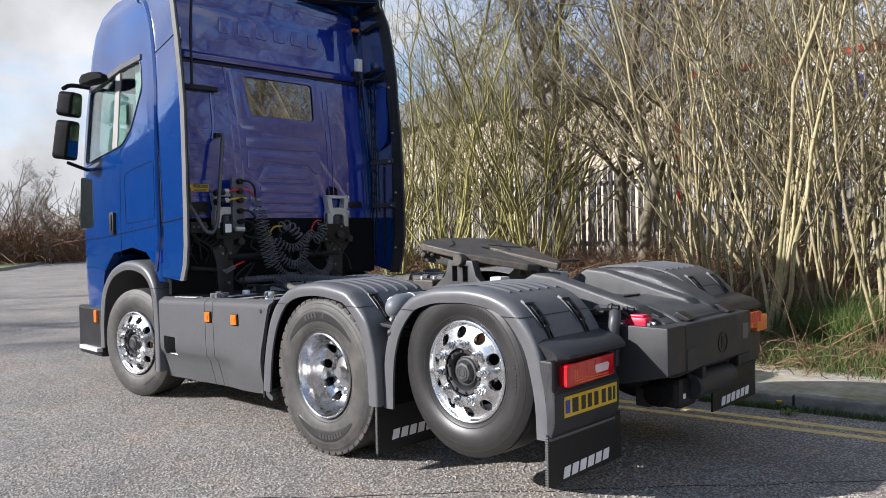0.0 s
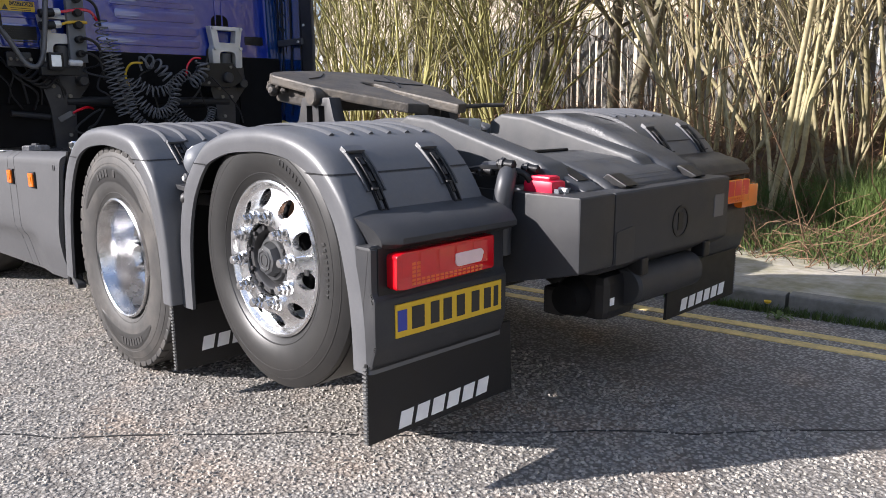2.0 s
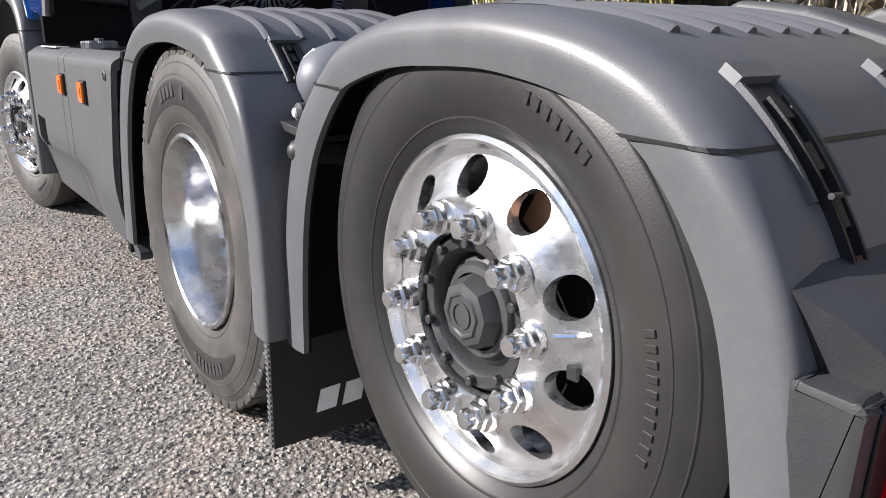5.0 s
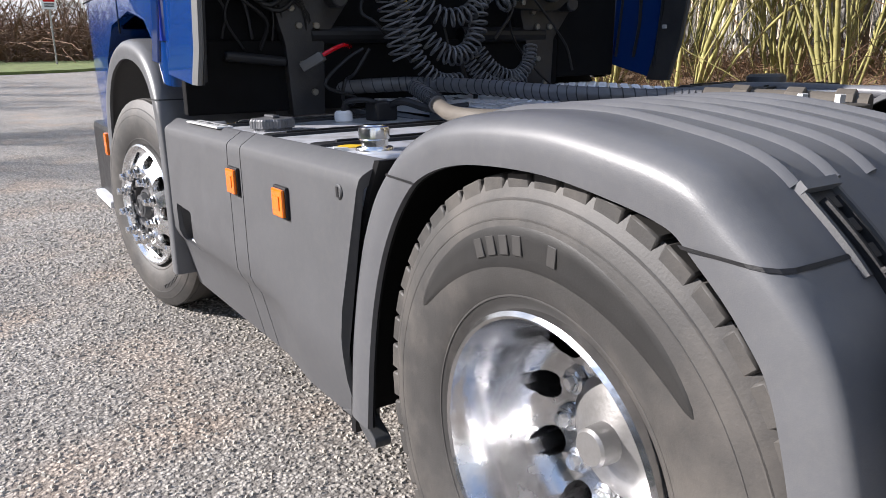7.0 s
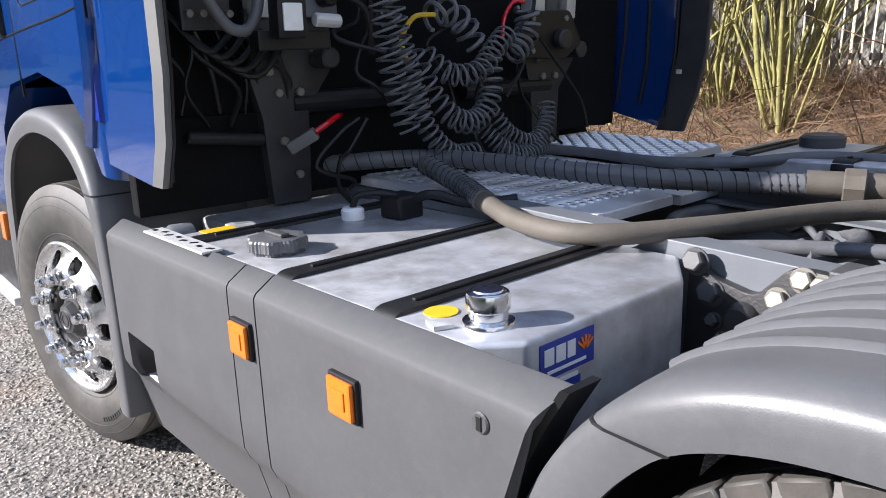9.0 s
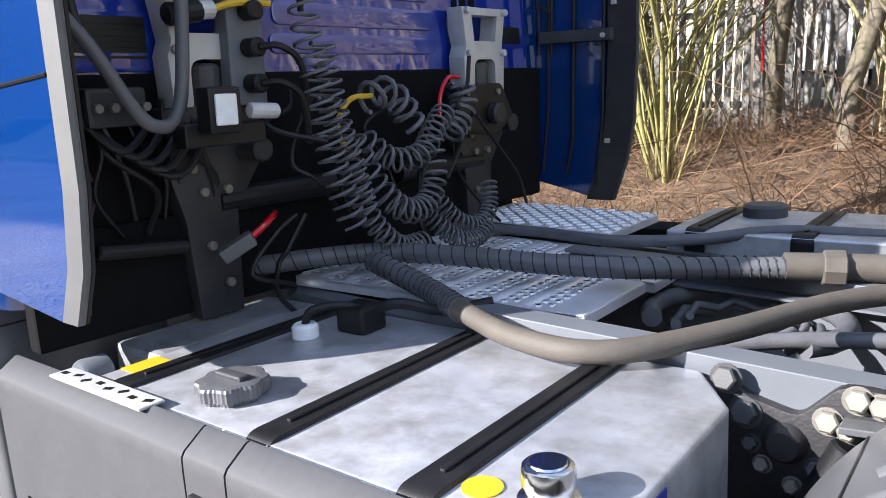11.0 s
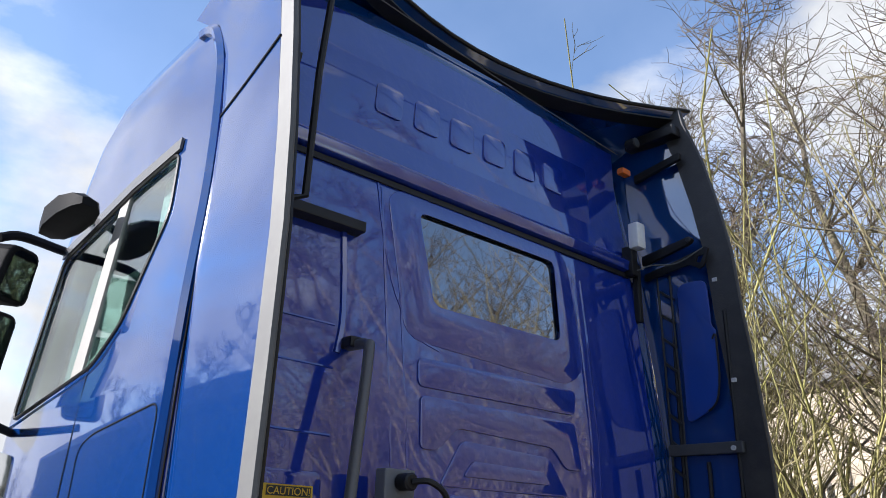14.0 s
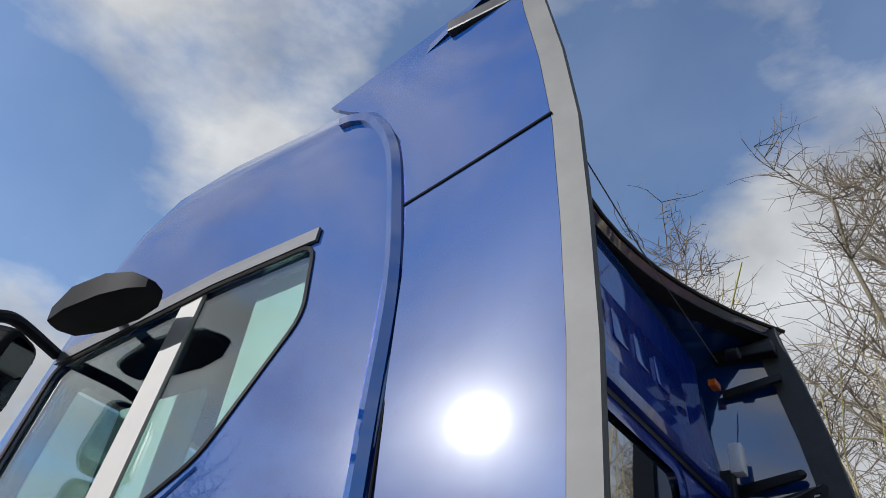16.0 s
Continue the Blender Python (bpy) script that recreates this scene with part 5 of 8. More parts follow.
part("filler_cap", moved(lathe([(0, -0.05), (0.07, -0.05), (0.082, -0.04), (0.082, 0.0)], 12), pose(-1.17, 1.02, 0.972, -90)), GREY_DARK, far_tank, "dark round filler cap", True)
cap = lathe([(0, -0.070), (0.028, -0.070), (0.030, -0.067), (0.036, -0.067), (0.040, -0.064), (0.042, -0.056), (0.042, -0.034), (0.037, -0.030), (0.037, -0.014), (0.049, -0.011), (0.052, -0.004), (0.052, 0.0)], 40)
c = part("filler_cap", moved(cap, Matrix.Rotation(radians(-90), 4, "X")), CHROME, tank, "chromed fuel filler cap", True)
c.location = (-0.905, -1.065, 0.972)
part("cap_tag", prism([(-0.985, -1.150), (-0.945, -1.165), (-0.93, -1.13)], 0.976, 0.984, "z"), CAST, tank, "small bright clip")
# a knurled eight-sided cap with a low grip
knurl = []
for i in range(96):
    a = 2 * math.pi * i / 96
    r = 0.078 + 0.0045 * math.cos(8 * a) - (0.0016 if i % 2 else 0.0)
    knurl.append((r * math.cos(a), r * math.sin(a)))
cap = loft([[(x * 0.86, y * 0.86, 0.0) for x, y in knurl], [(x * 0.86, y * 0.86, 0.010) for x, y in knurl], [(x, y, 0.014) for x, y in knurl], [(x, y, 0.038) for x, y in knurl], [(x * 0.95, y * 0.95, 0.044) for x, y in knurl], [(x * 0.75, y * 0.75, 0.046) for x, y in knurl]])
c = part("filler_cap", cap, GREY, tank, "grey plastic knurled eight-sided filler cap")
c.location = (-1.70, -1.05, 0.972)
# a shorter inboard tank end under the cab
part("tank_extension", box(-2.36, -2.114, -0.97, -0.42, 0.60, 0.970, 0.02), TANK, tank, "inner end of the aluminium tank under the cab")
part("cap_grip", box(-1.745, -1.655, -1.063, -1.037, 1.017, 1.029, 0.005), GREY_DARK, tank)
part("sender_base", cyl((-1.87, -0.69, 0.97), (-1.87, -0.69, 1.015), 0.036, 20, 0.008), WHITE, tank, "white plastic level sender")
part("sender_pipe", tube(smooth_line([(-1.87, -0.69, 1.01), (-1.85, -0.68, 1.05), (-1.81, -0.62, 1.055), (-1.77, -0.58, 1.04)], 5), 0.011, 8), BLACK, tank)
part("sensor", box(-1.83, -1.73, -0.615, -0.52, 0.975, 1.05, 0.010), BLACK, tank, "black tank sensor block")
part("sensor_cable", tube(smooth_line([(-1.75, -0.55, 1.03), (-1.68, -0.52, 1.05), (-1.60, -0.44, 1.02), (-1.50, -0.34, 1.03)], 6), 0.015, 8), BLACK, tank)
part("yellow_label", moved(cyl((0, 0, 0), (0, 0, 0.002), 0.034, 28), pose(-1.015, -1.085, 0.976)), YELLOW, tank, "yellow round sticker")
part("yellow_label", box(-2.10, -1.99, -1.09, -0.99, 0.976, 0.978), YELLOW, tank, "yellow warning sticker")
XR = -0.7885
part("blue_label", box(XR, XR + 0.003, -1.058, -0.905, 0.888, 0.958), STICKER, tank, "blue sticker with plain white bars and an orange fan")
for i, w in enumerate((0.026, 0.026, 0.022)):
    part("label_bar", box(XR + 0.002, XR + 0.0045, -1.048 + i * 0.032, -1.048 + i * 0.032 + w, 0.915, 0.947), WHITE, tank)
for i in range(5):
    part("label_ray", moved(box(-0.001, 0.002, -0.0025, 0.0025, 0.004, 0.028), pose(XR + 0.003, -0.932, 0.918, 50 - 25 * i)), ORANGE, tank)
part("label_bar", box(XR + 0.002, XR + 0.0045, -1.04, -0.93, 0.898, 0.904), WHITE, tank)
part("blue_label", box(XR, XR + 0.003, -1.058, -0.945, 0.838, 0.872), STICKER, tank, "narrow blue sticker")
part("label_bar", box(XR + 0.002, XR + 0.0045, -1.05, -0.955, 0.874, 0.882), WHITE, tank)

# chassis
for s in (-1, 1):
    bm = prism([(s * 0.408, 0.70), (s * 0.408, 0.97), (s * 0.33, 0.97), (s * 0.33, 0.962), (s * 0.400, 0.962), (s * 0.400, 0.708), (s * 0.33, 0.708), (s * 0.33, 0.70)], -4.1, 2.02, "x")
    moved(bm, Matrix.Translation((0, 0, 0.02)))
    rail = part("chassis_rail", bm, RESERVOIR, truck, "dusty grey steel chassis rail")
    hi = prism([(s * 0.420, 0.79), (s * 0.420, 1.058), (s * 0.335, 1.058), (s * 0.335, 1.046), (s * 0.409, 1.046), (s * 0.409, 0.79)], -1.66, -0.56, "x", 0.003)
    part("rail_liner", hi, RESERVOIR, rail, "grey flanged reinforcement on the rail")
    b0 = part("rail_bolt", cyl((0, 0, 0), (0, s * 0.016, 0), 0.014, 6), BLACK_DUSTY, rail)
    b0.location = (-0.6, s * 0.408, 0.90)
    for i in range(1, 22):
        again(b0, pose(-0.6 + 0.115 * i, s * 0.408, 0.90 - 0.08 * (i % 2)))
for x in (-3.4, -2.2, -0.55, 0.65, 1.85):
    part("cross_member", box(x - 0.05, x + 0.05, -0.398, 0.398, 0.72, 0.93, 0.01), BLACK_DUSTY, truck)
part("axle", cyl((0, -0.80, 0.538), (0, 0.80, 0.538), 0.085, 20), BLACK_DUSTY, truck, "drive axle")
part("differential", moved(lathe([(0, -0.2), (0.12, -0.18), (0.19, -0.08), (0.2, 0.05), (0.12, 0.16), (0, 0.2)], 24), pose(0, 0, 0.55, 0, 0, 90)), BLACK_DUSTY, truck, "axle differential", True)
part("axle", cyl((1.25, -0.85, 0.71), (1.25, 0.85, 0.71), 0.06, 16), BLACK_DUSTY, truck, "raised rear axle")
part("axle", box(-3.05, -2.91, -0.9, 0.9, 0.45, 0.55, 0.02), BLACK_DUSTY, truck, "front axle beam")
part("engine", box(-4.0, -2.75, -0.36, 0.36, 0.55, 1.35, 0.05), BLACK_DUSTY, truck, "engine block under the cab")
part("gearbox", moved(lathe([(0, -0.5), (0.26, -0.48), (0.3, -0.2), (0.24, 0.2), (0.17, 0.5), (0, 0.52)], 20), pose(-2.3, 0, 0.74, 0, 0, 90)), BLACK_DUSTY, truck, "gearbox", True)
# suspension bellows and a big air reservoir between the left mudguards
for x in (-0.38, 0.40):
    for s in (-1, 1):
        part("air_spring", moved(lathe([(0, 0.0), (0.12, 0.0), (0.15, 0.04), (0.13, 0.09), (0.15, 0.14), (0.13, 0.19), (0, 0.19)], 24), pose(x, s * 0.52, 0.62, 90)), RUBBER_DARK, truck, "rubber air spring", True)
res = part("air_reservoir", moved(lathe([(0, -0.075), (0.03, -0.068), (0.058, -0.048), (0.075, -0.018), (0.087, 0.02), (0.087, 0.60), (0.07, 0.66), (0, 0.69)], 36), pose(0.556, -1.05, 1.050, 0, 0, 4)), RESERVOIR, truck, "round grey air reservoir between the mudguards", True)
part("reservoir_label", moved(box(-0.015, 0.015, -0.002, 0.001, -0.016, 0.016), pose(0.530, -1.084, 1.108, -50, 0, -18)), WHITE, res, "small white sticker")
for y in (-0.93, -0.55):
    part("reservoir_band", moved(lathe([(0.0875, -0.006), (0.0895, -0.005), (0.0895, 0.005), (0.0875, 0.006)], 36), pose(0.556, y, 1.050)), CAST, res)
bk = part("mudguard_bracket", prism(rounded_poly([(0.50, 0.955), (0.52, 0.935), (0.66, 0.925), (0.665, 0.94), (0.60, 0.95)], 0.004, 2), -1.15, -1.04, "y", 0.002), BLACK_DUSTY, truck, "folded steel mudguard bracket")
part("bracket_bush", cyl((0.643, -1.175, 0.992), (0.643, -1.06, 0.992), 0.021, 24, 0.005), GREY_DARK, bk, "rubber bush", True)
part("bush_bolt", cyl((0.643, -1.182, 0.992), (0.643, -1.17, 0.992), 0.011, 12, 0.002), CAST, bk)
part("bush_plate", prism(rounded_poly([(0.63, 0.93), (0.672, 0.93), (0.68, 1.005), (0.655, 1.012)], 0.008, 2), -1.158, -1.150, "y", 0.001), GREY_DARK, bk)
part("stay_end", moved(lathe([(0, -0.026), (0.014, -0.022), (0.024, -0.012), (0.029, 0.002), (0.029, 0.03), (0, 0.03)], 24), pose(0.628, -1.165, 0.905)), BLACK_DUSTY, truck, "rounded end of the stay", True)
part("bracket_stay", tube(smooth_line([(0.628, -1.15, 0.905), (0.622, -1.10, 0.900), (0.605, -0.95, 0.875), (0.58, -0.5, 0.85)], 4), 0.030, 14), BLACK_DUSTY, truck, "tubular mudguard stay", True)


# catwalk plates with raised rows
def tread_plate(x0, x1, y0, y1, z, label, bands=True, slant=0.0):
    """A galvanised plate: pressed bands with rows of drain holes, or a lattice of raised bars."""
    outline = [(x0, y0 - slant), (x1, y0), (x1, y1), (x0, y1)]
    p = part("tread_plate", prism(outline, z - 0.012, z, "z", 0.003), STEEL, truck, label)
    for a, b in zip(outline, outline[1:] + outline[:1]):
        lip = prism([(a[0], a[1]), (b[0], b[1]), (b[0] + 0.0025, b[1] + 0.0025), (a[0] + 0.0025, a[1] + 0.0025)], z - 0.034, z - 0.004, "z")
        part("folded_edge", lip, STEEL, p)
    V, F = [], []

    def front(x):
        return y0 - slant * (x1 - x) / (x1 - x0)

    if bands:
        for i in range(int((x1 - x0 - 0.04) / 0.105)):
            x = x0 + 0.06 + i * 0.105
            ya, yb = front(x) + 0.02, y1 - 0.02
            part("pressed_band", loft([[(x - 0.024, y, z - 0.001), (x - 0.017, y, z + h), (x + 0.017, y, z + h), (x + 0.024, y, z - 0.001)] for y, h in ((ya, 0.0), (ya + 0.014, 0.007), (yb - 0.014, 0.007), (yb, 0.0))]), STEEL, p, "", True)
        for i in range(int((x1 - x0 - 0.04) / 0.105)):
            for dx in (0.036, 0.066):
                x = x0 + 0.06 + i * 0.105 + dx
                if x > x1 - 0.02:
                    continue
                y = front(x) + 0.03 + (0.02 if dx > 0.05 else 0)
                while y < y1 - 0.02:
                    b = len(V)
                    V += [(x + q * math.cos(k * math.pi / 4), y + q * math.sin(k * math.pi / 4), z + h) for q, h in ((0.0135, 0.0), (0.0095, 0.0045)) for k in range(8)]
                    F += [(b + k, b + (k + 1) % 8, b + 8 + (k + 1) % 8, b + 8 + k) for k in range(8)]
                    y += 0.042
        tagged(raw("hole_collar", V, F, STEEL, p), kind="stuff")
        # Near-black discs stand in for the shade inside open drain holes.
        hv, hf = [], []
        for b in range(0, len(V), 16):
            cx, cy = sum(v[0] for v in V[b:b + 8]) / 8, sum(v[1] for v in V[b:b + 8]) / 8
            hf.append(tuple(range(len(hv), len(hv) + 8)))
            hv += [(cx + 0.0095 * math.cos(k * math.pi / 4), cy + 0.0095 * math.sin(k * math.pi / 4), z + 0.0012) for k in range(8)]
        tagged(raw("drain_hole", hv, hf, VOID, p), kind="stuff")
        return p
    nx, ny = int((x1 - x0) / 0.040), int((y1 - y0) / 0.040)
    for i in range(nx):
        for j in range(ny):
            x, y = x0 + 0.03 + i * 0.040, y0 + 0.025 + j * 0.040
            a = 0.785 if (i + j) % 2 else -0.785
            b = len(V)
            for u, v, h in ((-0.022, 0, 0), (0, -0.006, 0), (0.022, 0, 0), (0, 0.006, 0), (-0.014, 0, 0.006), (0.014, 0, 0.006)):
                V.append((x + u * math.cos(a) - v * math.sin(a), y + u * math.sin(a) + v * math.cos(a), z + h))
            F += [(b, b + 1, b + 4), (b + 1, b + 5, b + 4), (b + 1, b + 2, b + 5), (b + 2, b + 3, b + 5), (b + 3, b + 4, b + 5), (b + 3, b, b + 4)]
    tagged(raw("tread_pattern", V, F, STEEL, p), kind="stuff")
    return p


tread_plate(-2.37, -1.285, -0.235, 0.16, 1.030, "galvanised catwalk plate with pressed bands and drain holes", slant=0.13)
tread_plate(-2.32, -1.26, 0.17, 0.525, 1.030, "galvanised catwalk plate with pressed bands and drain holes")
tread_plate(-2.36, -1.64, 0.64, 1.12, 1.058, "galvanised tread plate with a raised lattice", bands=False)
part("catwalk_bearer", box(-2.3, -1.34, -0.20, 0.45, 0.972, 1.02, 0.004), BLACK_DUSTY, truck)


# hoses
def wrapped(pts, r, material, label, wrap=0.022):
    line = smooth_line(pts, 10)
    h = part("hose", tube(line, r, 14), material, truck, label, True)
    L = sum((b - a).length for a, b in zip(line, line[1:]))
    turns = int(L / wrap)
    if turns > 3:
        seq = []
        n = turns * 8
        for i in range(n + 1):
            s = i / n * (len(line) - 1)
            k = min(int(s), len(line) - 2)
            c = line[k].lerp(line[k + 1], s - k)
            d = (line[k + 1] - line[k]).normalized()
            a = d.cross(Vector((0.1, 0.2, 0.97))).normalized()
            b = d.cross(a)
            w = 2 * math.pi * turns * i / n
            seq.append(c + (r + 0.0015) * (a * math.cos(w) + b * math.sin(w)))
        part("spiral_wrap", tube(seq, 0.0024, 4), WRAP, h, "dark tape seam")
    return h


wrapped([(-2.85, -0.74, 1.02), (-2.42, -0.57, 1.075), (-2.16, -0.33, 1.105), (-2.0, -0.19, 1.11), (-1.73, -0.11, 1.11), (-1.50, -0.05, 1.105), (-1.27, 0.045, 1.10), (-1.05, 0.215, 1.095), (-0.90, 0.30, 1.095)], 0.032, HOSE, "thick black tape-wrapped hose across the catwalk", 0.042)
h = wrapped([(-0.92, 0.29, 1.10), (-0.70, 0.39, 1.10), (-0.42, 0.47, 1.10)], 0.040, HOSE_TAN, "tan dusty hose end with fittings", 9)
for s in (0.15, 0.5, 0.8):
    c = Vector((-0.90, 0.30, 1.10)).lerp(Vector((-0.42, 0.47, 1.10)), s)
    d = Vector((0.48, 0.17, 0)).normalized()
    part("hose_collar", cyl(c, c + d * 0.06, 0.052, 8, 0.004), HOSE_TAN, h)
wrapped([(-2.0, -0.28, 1.10), (-1.72, -0.36, 1.07), (-1.52, -0.47, 1.07)], 0.034, HOSE, "black sleeved hose", 0.03)
wrapped([(-1.53, -0.465, 1.07), (-1.30, -0.55, 1.06), (-1.08, -0.54, 1.065), (-0.90, -0.30, 1.075), (-0.74, 0.05, 1.08), (-0.60, 0.25, 1.08)], 0.028, HOSE_TAN, "worn tan rubber hose looping over the fuel tank", 9)
wrapped([(-2.40, 0.36, 1.06), (-2.22, 0.42, 1.062), (-1.9, 0.51, 1.065), (-1.58, 0.505, 1.065), (-1.28, 0.58, 1.085), (-1.0, 0.72, 1.118), (-0.4, 0.78, 1.125)], 0.021, HOSE, "thin smooth black hose", 9)
for r, w, z in ((0.27, 0.030, 0.95), (0.20, 0.016, 0.93), (0.16, 0.012, 0.955)):
    part("loop_hose", tube([(-1.0 - r * math.cos(0.28 * k - 0.6), 0.22 + r * 0.95 * math.sin(0.28 * k - 0.6), z - 0.012 * (k % 3) * (r < 0.25)) for k in range(17)], w, 10), HOSE, truck, "looped black hose between the rails", True)
part("far_pipe", tube(smooth_line([(-1.05, -0.10, 0.95), (-0.8, 0.05, 0.97), (-0.55, 0.16, 0.98)], 6), 0.022, 10), HOSE, truck, "black pipe under the looping hose", True)
for yb in (0.52, 0.60):
    part("far_bearer", box(-1.62, -0.2, yb, yb + 0.03, 0.96, 1.03, 0.004), GREY, truck, "grey bearer beside the far tank")
v = part("valve_block", box(-0.58, -0.34, 0.18, 0.34, 0.97, 1.12, 0.015), IRON, truck, "dusty valve block at the hose ends")
for p in ((-0.5, 0.22), (-0.42, 0.29)):
    part("valve_bolt", cyl((p[0], p[1], 1.12), (p[0], p[1], 1.145), 0.017, 6), CAST, v)
fb = part("frame_bracket", prism(rounded_poly([(-0.86, 0.74), (-0.52, 0.74), (-0.50, 1.03), (-0.56, 1.065), (-0.63, 1.06), (-0.70, 0.98), (-0.80, 1.0), (-0.86, 1.045)], 0.02, 3), -0.452, -0.422, "y", 0.005), BLACK_DUSTY, truck, "black bracket bolted to the rail", True)
for x, z, r, m_ in ((-0.645, 0.985, 0.023, ZINC), (-0.597, 1.040, 0.023, ZINC), (-0.558, 1.036, 0.021, ZINC), (-0.610, 0.975, 0.020, ZINC), (-0.842, 1.030, 0.026, GREY_DARK), (-0.800, 0.965, 0.027, GREY_DARK), (-0.785, 0.90, 0.016, GREY_DARK), (-0.76, 0.86, 0.016, ZINC), (-0.70, 0.83, 0.016, ZINC), (-0.66, 0.88, 0.018, GREY_DARK)):
    bt = part("frame_bolt", cyl((x, -0.450, z), (x, -0.478, z + 0.008), r, 6, 0.004), m_, fb, "large steel bolt")
    part("bolt_washer", cyl((x, -0.451, z), (x, -0.456, z), r * 1.3, 18, 0.001), m_, bt)
part("bracket_boss", moved(lathe([(0, -0.03), (0.03, -0.028), (0.042, -0.01), (0.045, 0.02), (0, 0.02)], 20), pose(-0.72, -0.452, 0.92)), BLACK_DUSTY, fb, "", True)
part("damper", cyl((-0.70, -0.50, 0.70), (-0.60, -0.47, 0.95), 0.035, 14, 0.006), BLACK, truck, "black damper behind the tank", True)
part("top_plate_bracket", prism([(-0.62, 0.985), (-0.20, 1.03), (-0.20, 1.045), (-0.62, 1.0)], -0.50, -0.34, "y", 0.003), GREY, truck, "grey bracket plate")
for q in range(4):
    part("frame_bolt", cyl((-0.56 + 0.10 * q, -0.38 - 0.06 * (q % 2), 1.005 + 0.011 * q), (-0.56 + 0.10 * q, -0.38 - 0.06 * (q % 2), 1.035 + 0.011 * q), 0.019, 6, 0.003), ZINC, truck, "large steel bolt")

# rear: subframe and fifth wheel coupling
for s in (-1, 1):
    part("subframe_rail", box(-0.55, 1.15, s * 0.36, s * 0.46, 0.972, 1.075, 0.006), GREY_DARK, truck, "grey subframe rail under the coupling")
fw = part("fifth_wheel", box(0.05, 1.0, -0.46, 0.46, 1.076, 1.096, 0.004), GREY_DARK, truck, "greasy cast-iron fifth wheel coupling")
outline = [(0.22 - 0.19 * math.sin(math.pi * i / 16), 0.47 * math.cos(math.pi * i / 16)) for i in range(17)]
outline += [(0.55, -0.42), (0.98, -0.20), (1.02, -0.10), (0.60, -0.03), (0.50, -0.055), (0.42, -0.045), (0.38, 0.0), (0.42, 0.045), (0.50, 0.055), (0.60, 0.03), (1.02, 0.10), (0.98, 0.20), (0.55, 0.42)]
TIP = pose(0.55, 0, 1.335, 0, 11, 0) @ pose(-0.55, 0, 0)
part("top_plate", moved(prism(outline, 0.0, 0.05, "z", 0.010), TIP), IRON, fw, "worn greasy top plate tilted to the rear")
part("plate_skirt", moved(prism([(x * 0.94 + 0.03, y * 0.92) for x, y in outline[:17]] + [(0.5, -0.34), (0.5, 0.34)], -0.085, 0.0, "z", 0.014), TIP), IRON, fw)
for i in range(26):
    a = -0.35 + (math.pi + 0.7) * i / 25
    lump = moved(lathe([(0, -0.02), (0.014, -0.016), (0.020, 0.0), (0.012, 0.016), (0, 0.02)], 7), TIP @ pose(0.22 - 0.185 * math.sin(a), 0.462 * math.cos(a), -0.004 - 0.014 * (i % 3), 40 * i, 25 * i, 0) @ Matrix.Scale(0.7 + 0.25 * (i % 4), 4))
    part("grease_lump", lump, IRON, fw)
for a_, b_ in (((0.20, 0.30), (0.55, 0.12)), ((0.15, -0.1), (0.34, -0.32)), ((0.35, 0.10), (0.48, 0.35))):
    part("grease_groove", moved(tube([(a_[0], a_[1], 0.051), ((a_[0] + b_[0]) / 2 + 0.03, (a_[1] + b_[1]) / 2, 0.051), (b_[0], b_[1], 0.051)], 0.006, 5), TIP), BLACK, fw)
for s in (-1, 1):
    ped = part("pedestal", prism([(0.10, 1.096), (0.98, 1.096), (0.80, 1.14), (0.70, 1.22), (0.665, 1.33), (0.435, 1.33), (0.40, 1.22), (0.30, 1.14)], s * 0.36, s * 0.43, "y", 0.008), BLACK_DUSTY, fw, "dark coupling pedestal", True)
    cut(ped, box(0.475, 0.525, s * 0.3, s * 0.5, 1.18, 1.29), box(0.575, 0.625, s * 0.3, s * 0.5, 1.18, 1.29))
    part("pivot", cyl((0.55, s * 0.33, 1.335), (0.55, s * 0.46, 1.335), 0.045, 18, 0.006), IRON, fw, "", True)
    part("bearer", box(0.80, 0.90, s * 0.40, s * 0.30, 1.09, 1.22, 0.01), CAST, fw)
part("lock_arm", tube([(0.70, 0.05, 1.28), (0.72, 0.40, 1.28), (0.74, 0.62, 1.29), (0.80, 0.70, 1.29)], 0.012, 8), IRON, fw, "release handle")


# rear cover, lamps and flaps
cover = part("rear_cover", prism(rounded_poly([(1.55, 0.975), (2.16, 0.975), (2.16, 0.70), (1.75, 0.60), (1.55, 0.62)], 0.012, 3), -0.465, -0.248, "y", 0.006), TAIL, truck, "dark grey box at the rear of the chassis", True)
tail = part("tail_panel", prism(rounded_poly([(1.70, 0.975), (2.16, 0.975), (2.16, 0.70), (2.08, 0.65), (1.70, 0.62)], 0.015, 3), -0.242, 0.69, "y", 0.008), TAIL, truck, "dark grey rear panel with a round badge", True)
part("badge", join(moved(lathe([(0.058, 0), (0.058, 0.004), (0.066, 0.004), (0.066, 0)], 28, True), Matrix.Translation((0.25, 2.16, 0)) @ pose(0, 0, 0)), box(0.23, 0.27, 2.159, 2.163, -0.035, 0.04)), BLACK, tail, "plain round badge").matrix_basis = Matrix(((0, 1, 0, 0.0), (1, 0, 0, 0.0), (0, 0, 1, 0.815), (0, 0, 0, 1)))
# sloping ribbed cover plates from the coupling down to the tail panel
for y0, y1 in ((-0.36, -0.22), (0.28, 0.41)):
    part("ramp_rail", prism([(1.06, 0.96), (1.06, 1.21), (1.14, 1.250), (1.30, 1.235), (1.90, 1.075), (1.96, 1.02), (1.96, 0.955)], y0, y1, "y", 0.022, 4), GREY_DARK, truck, "sloping grey ramp rail", True)
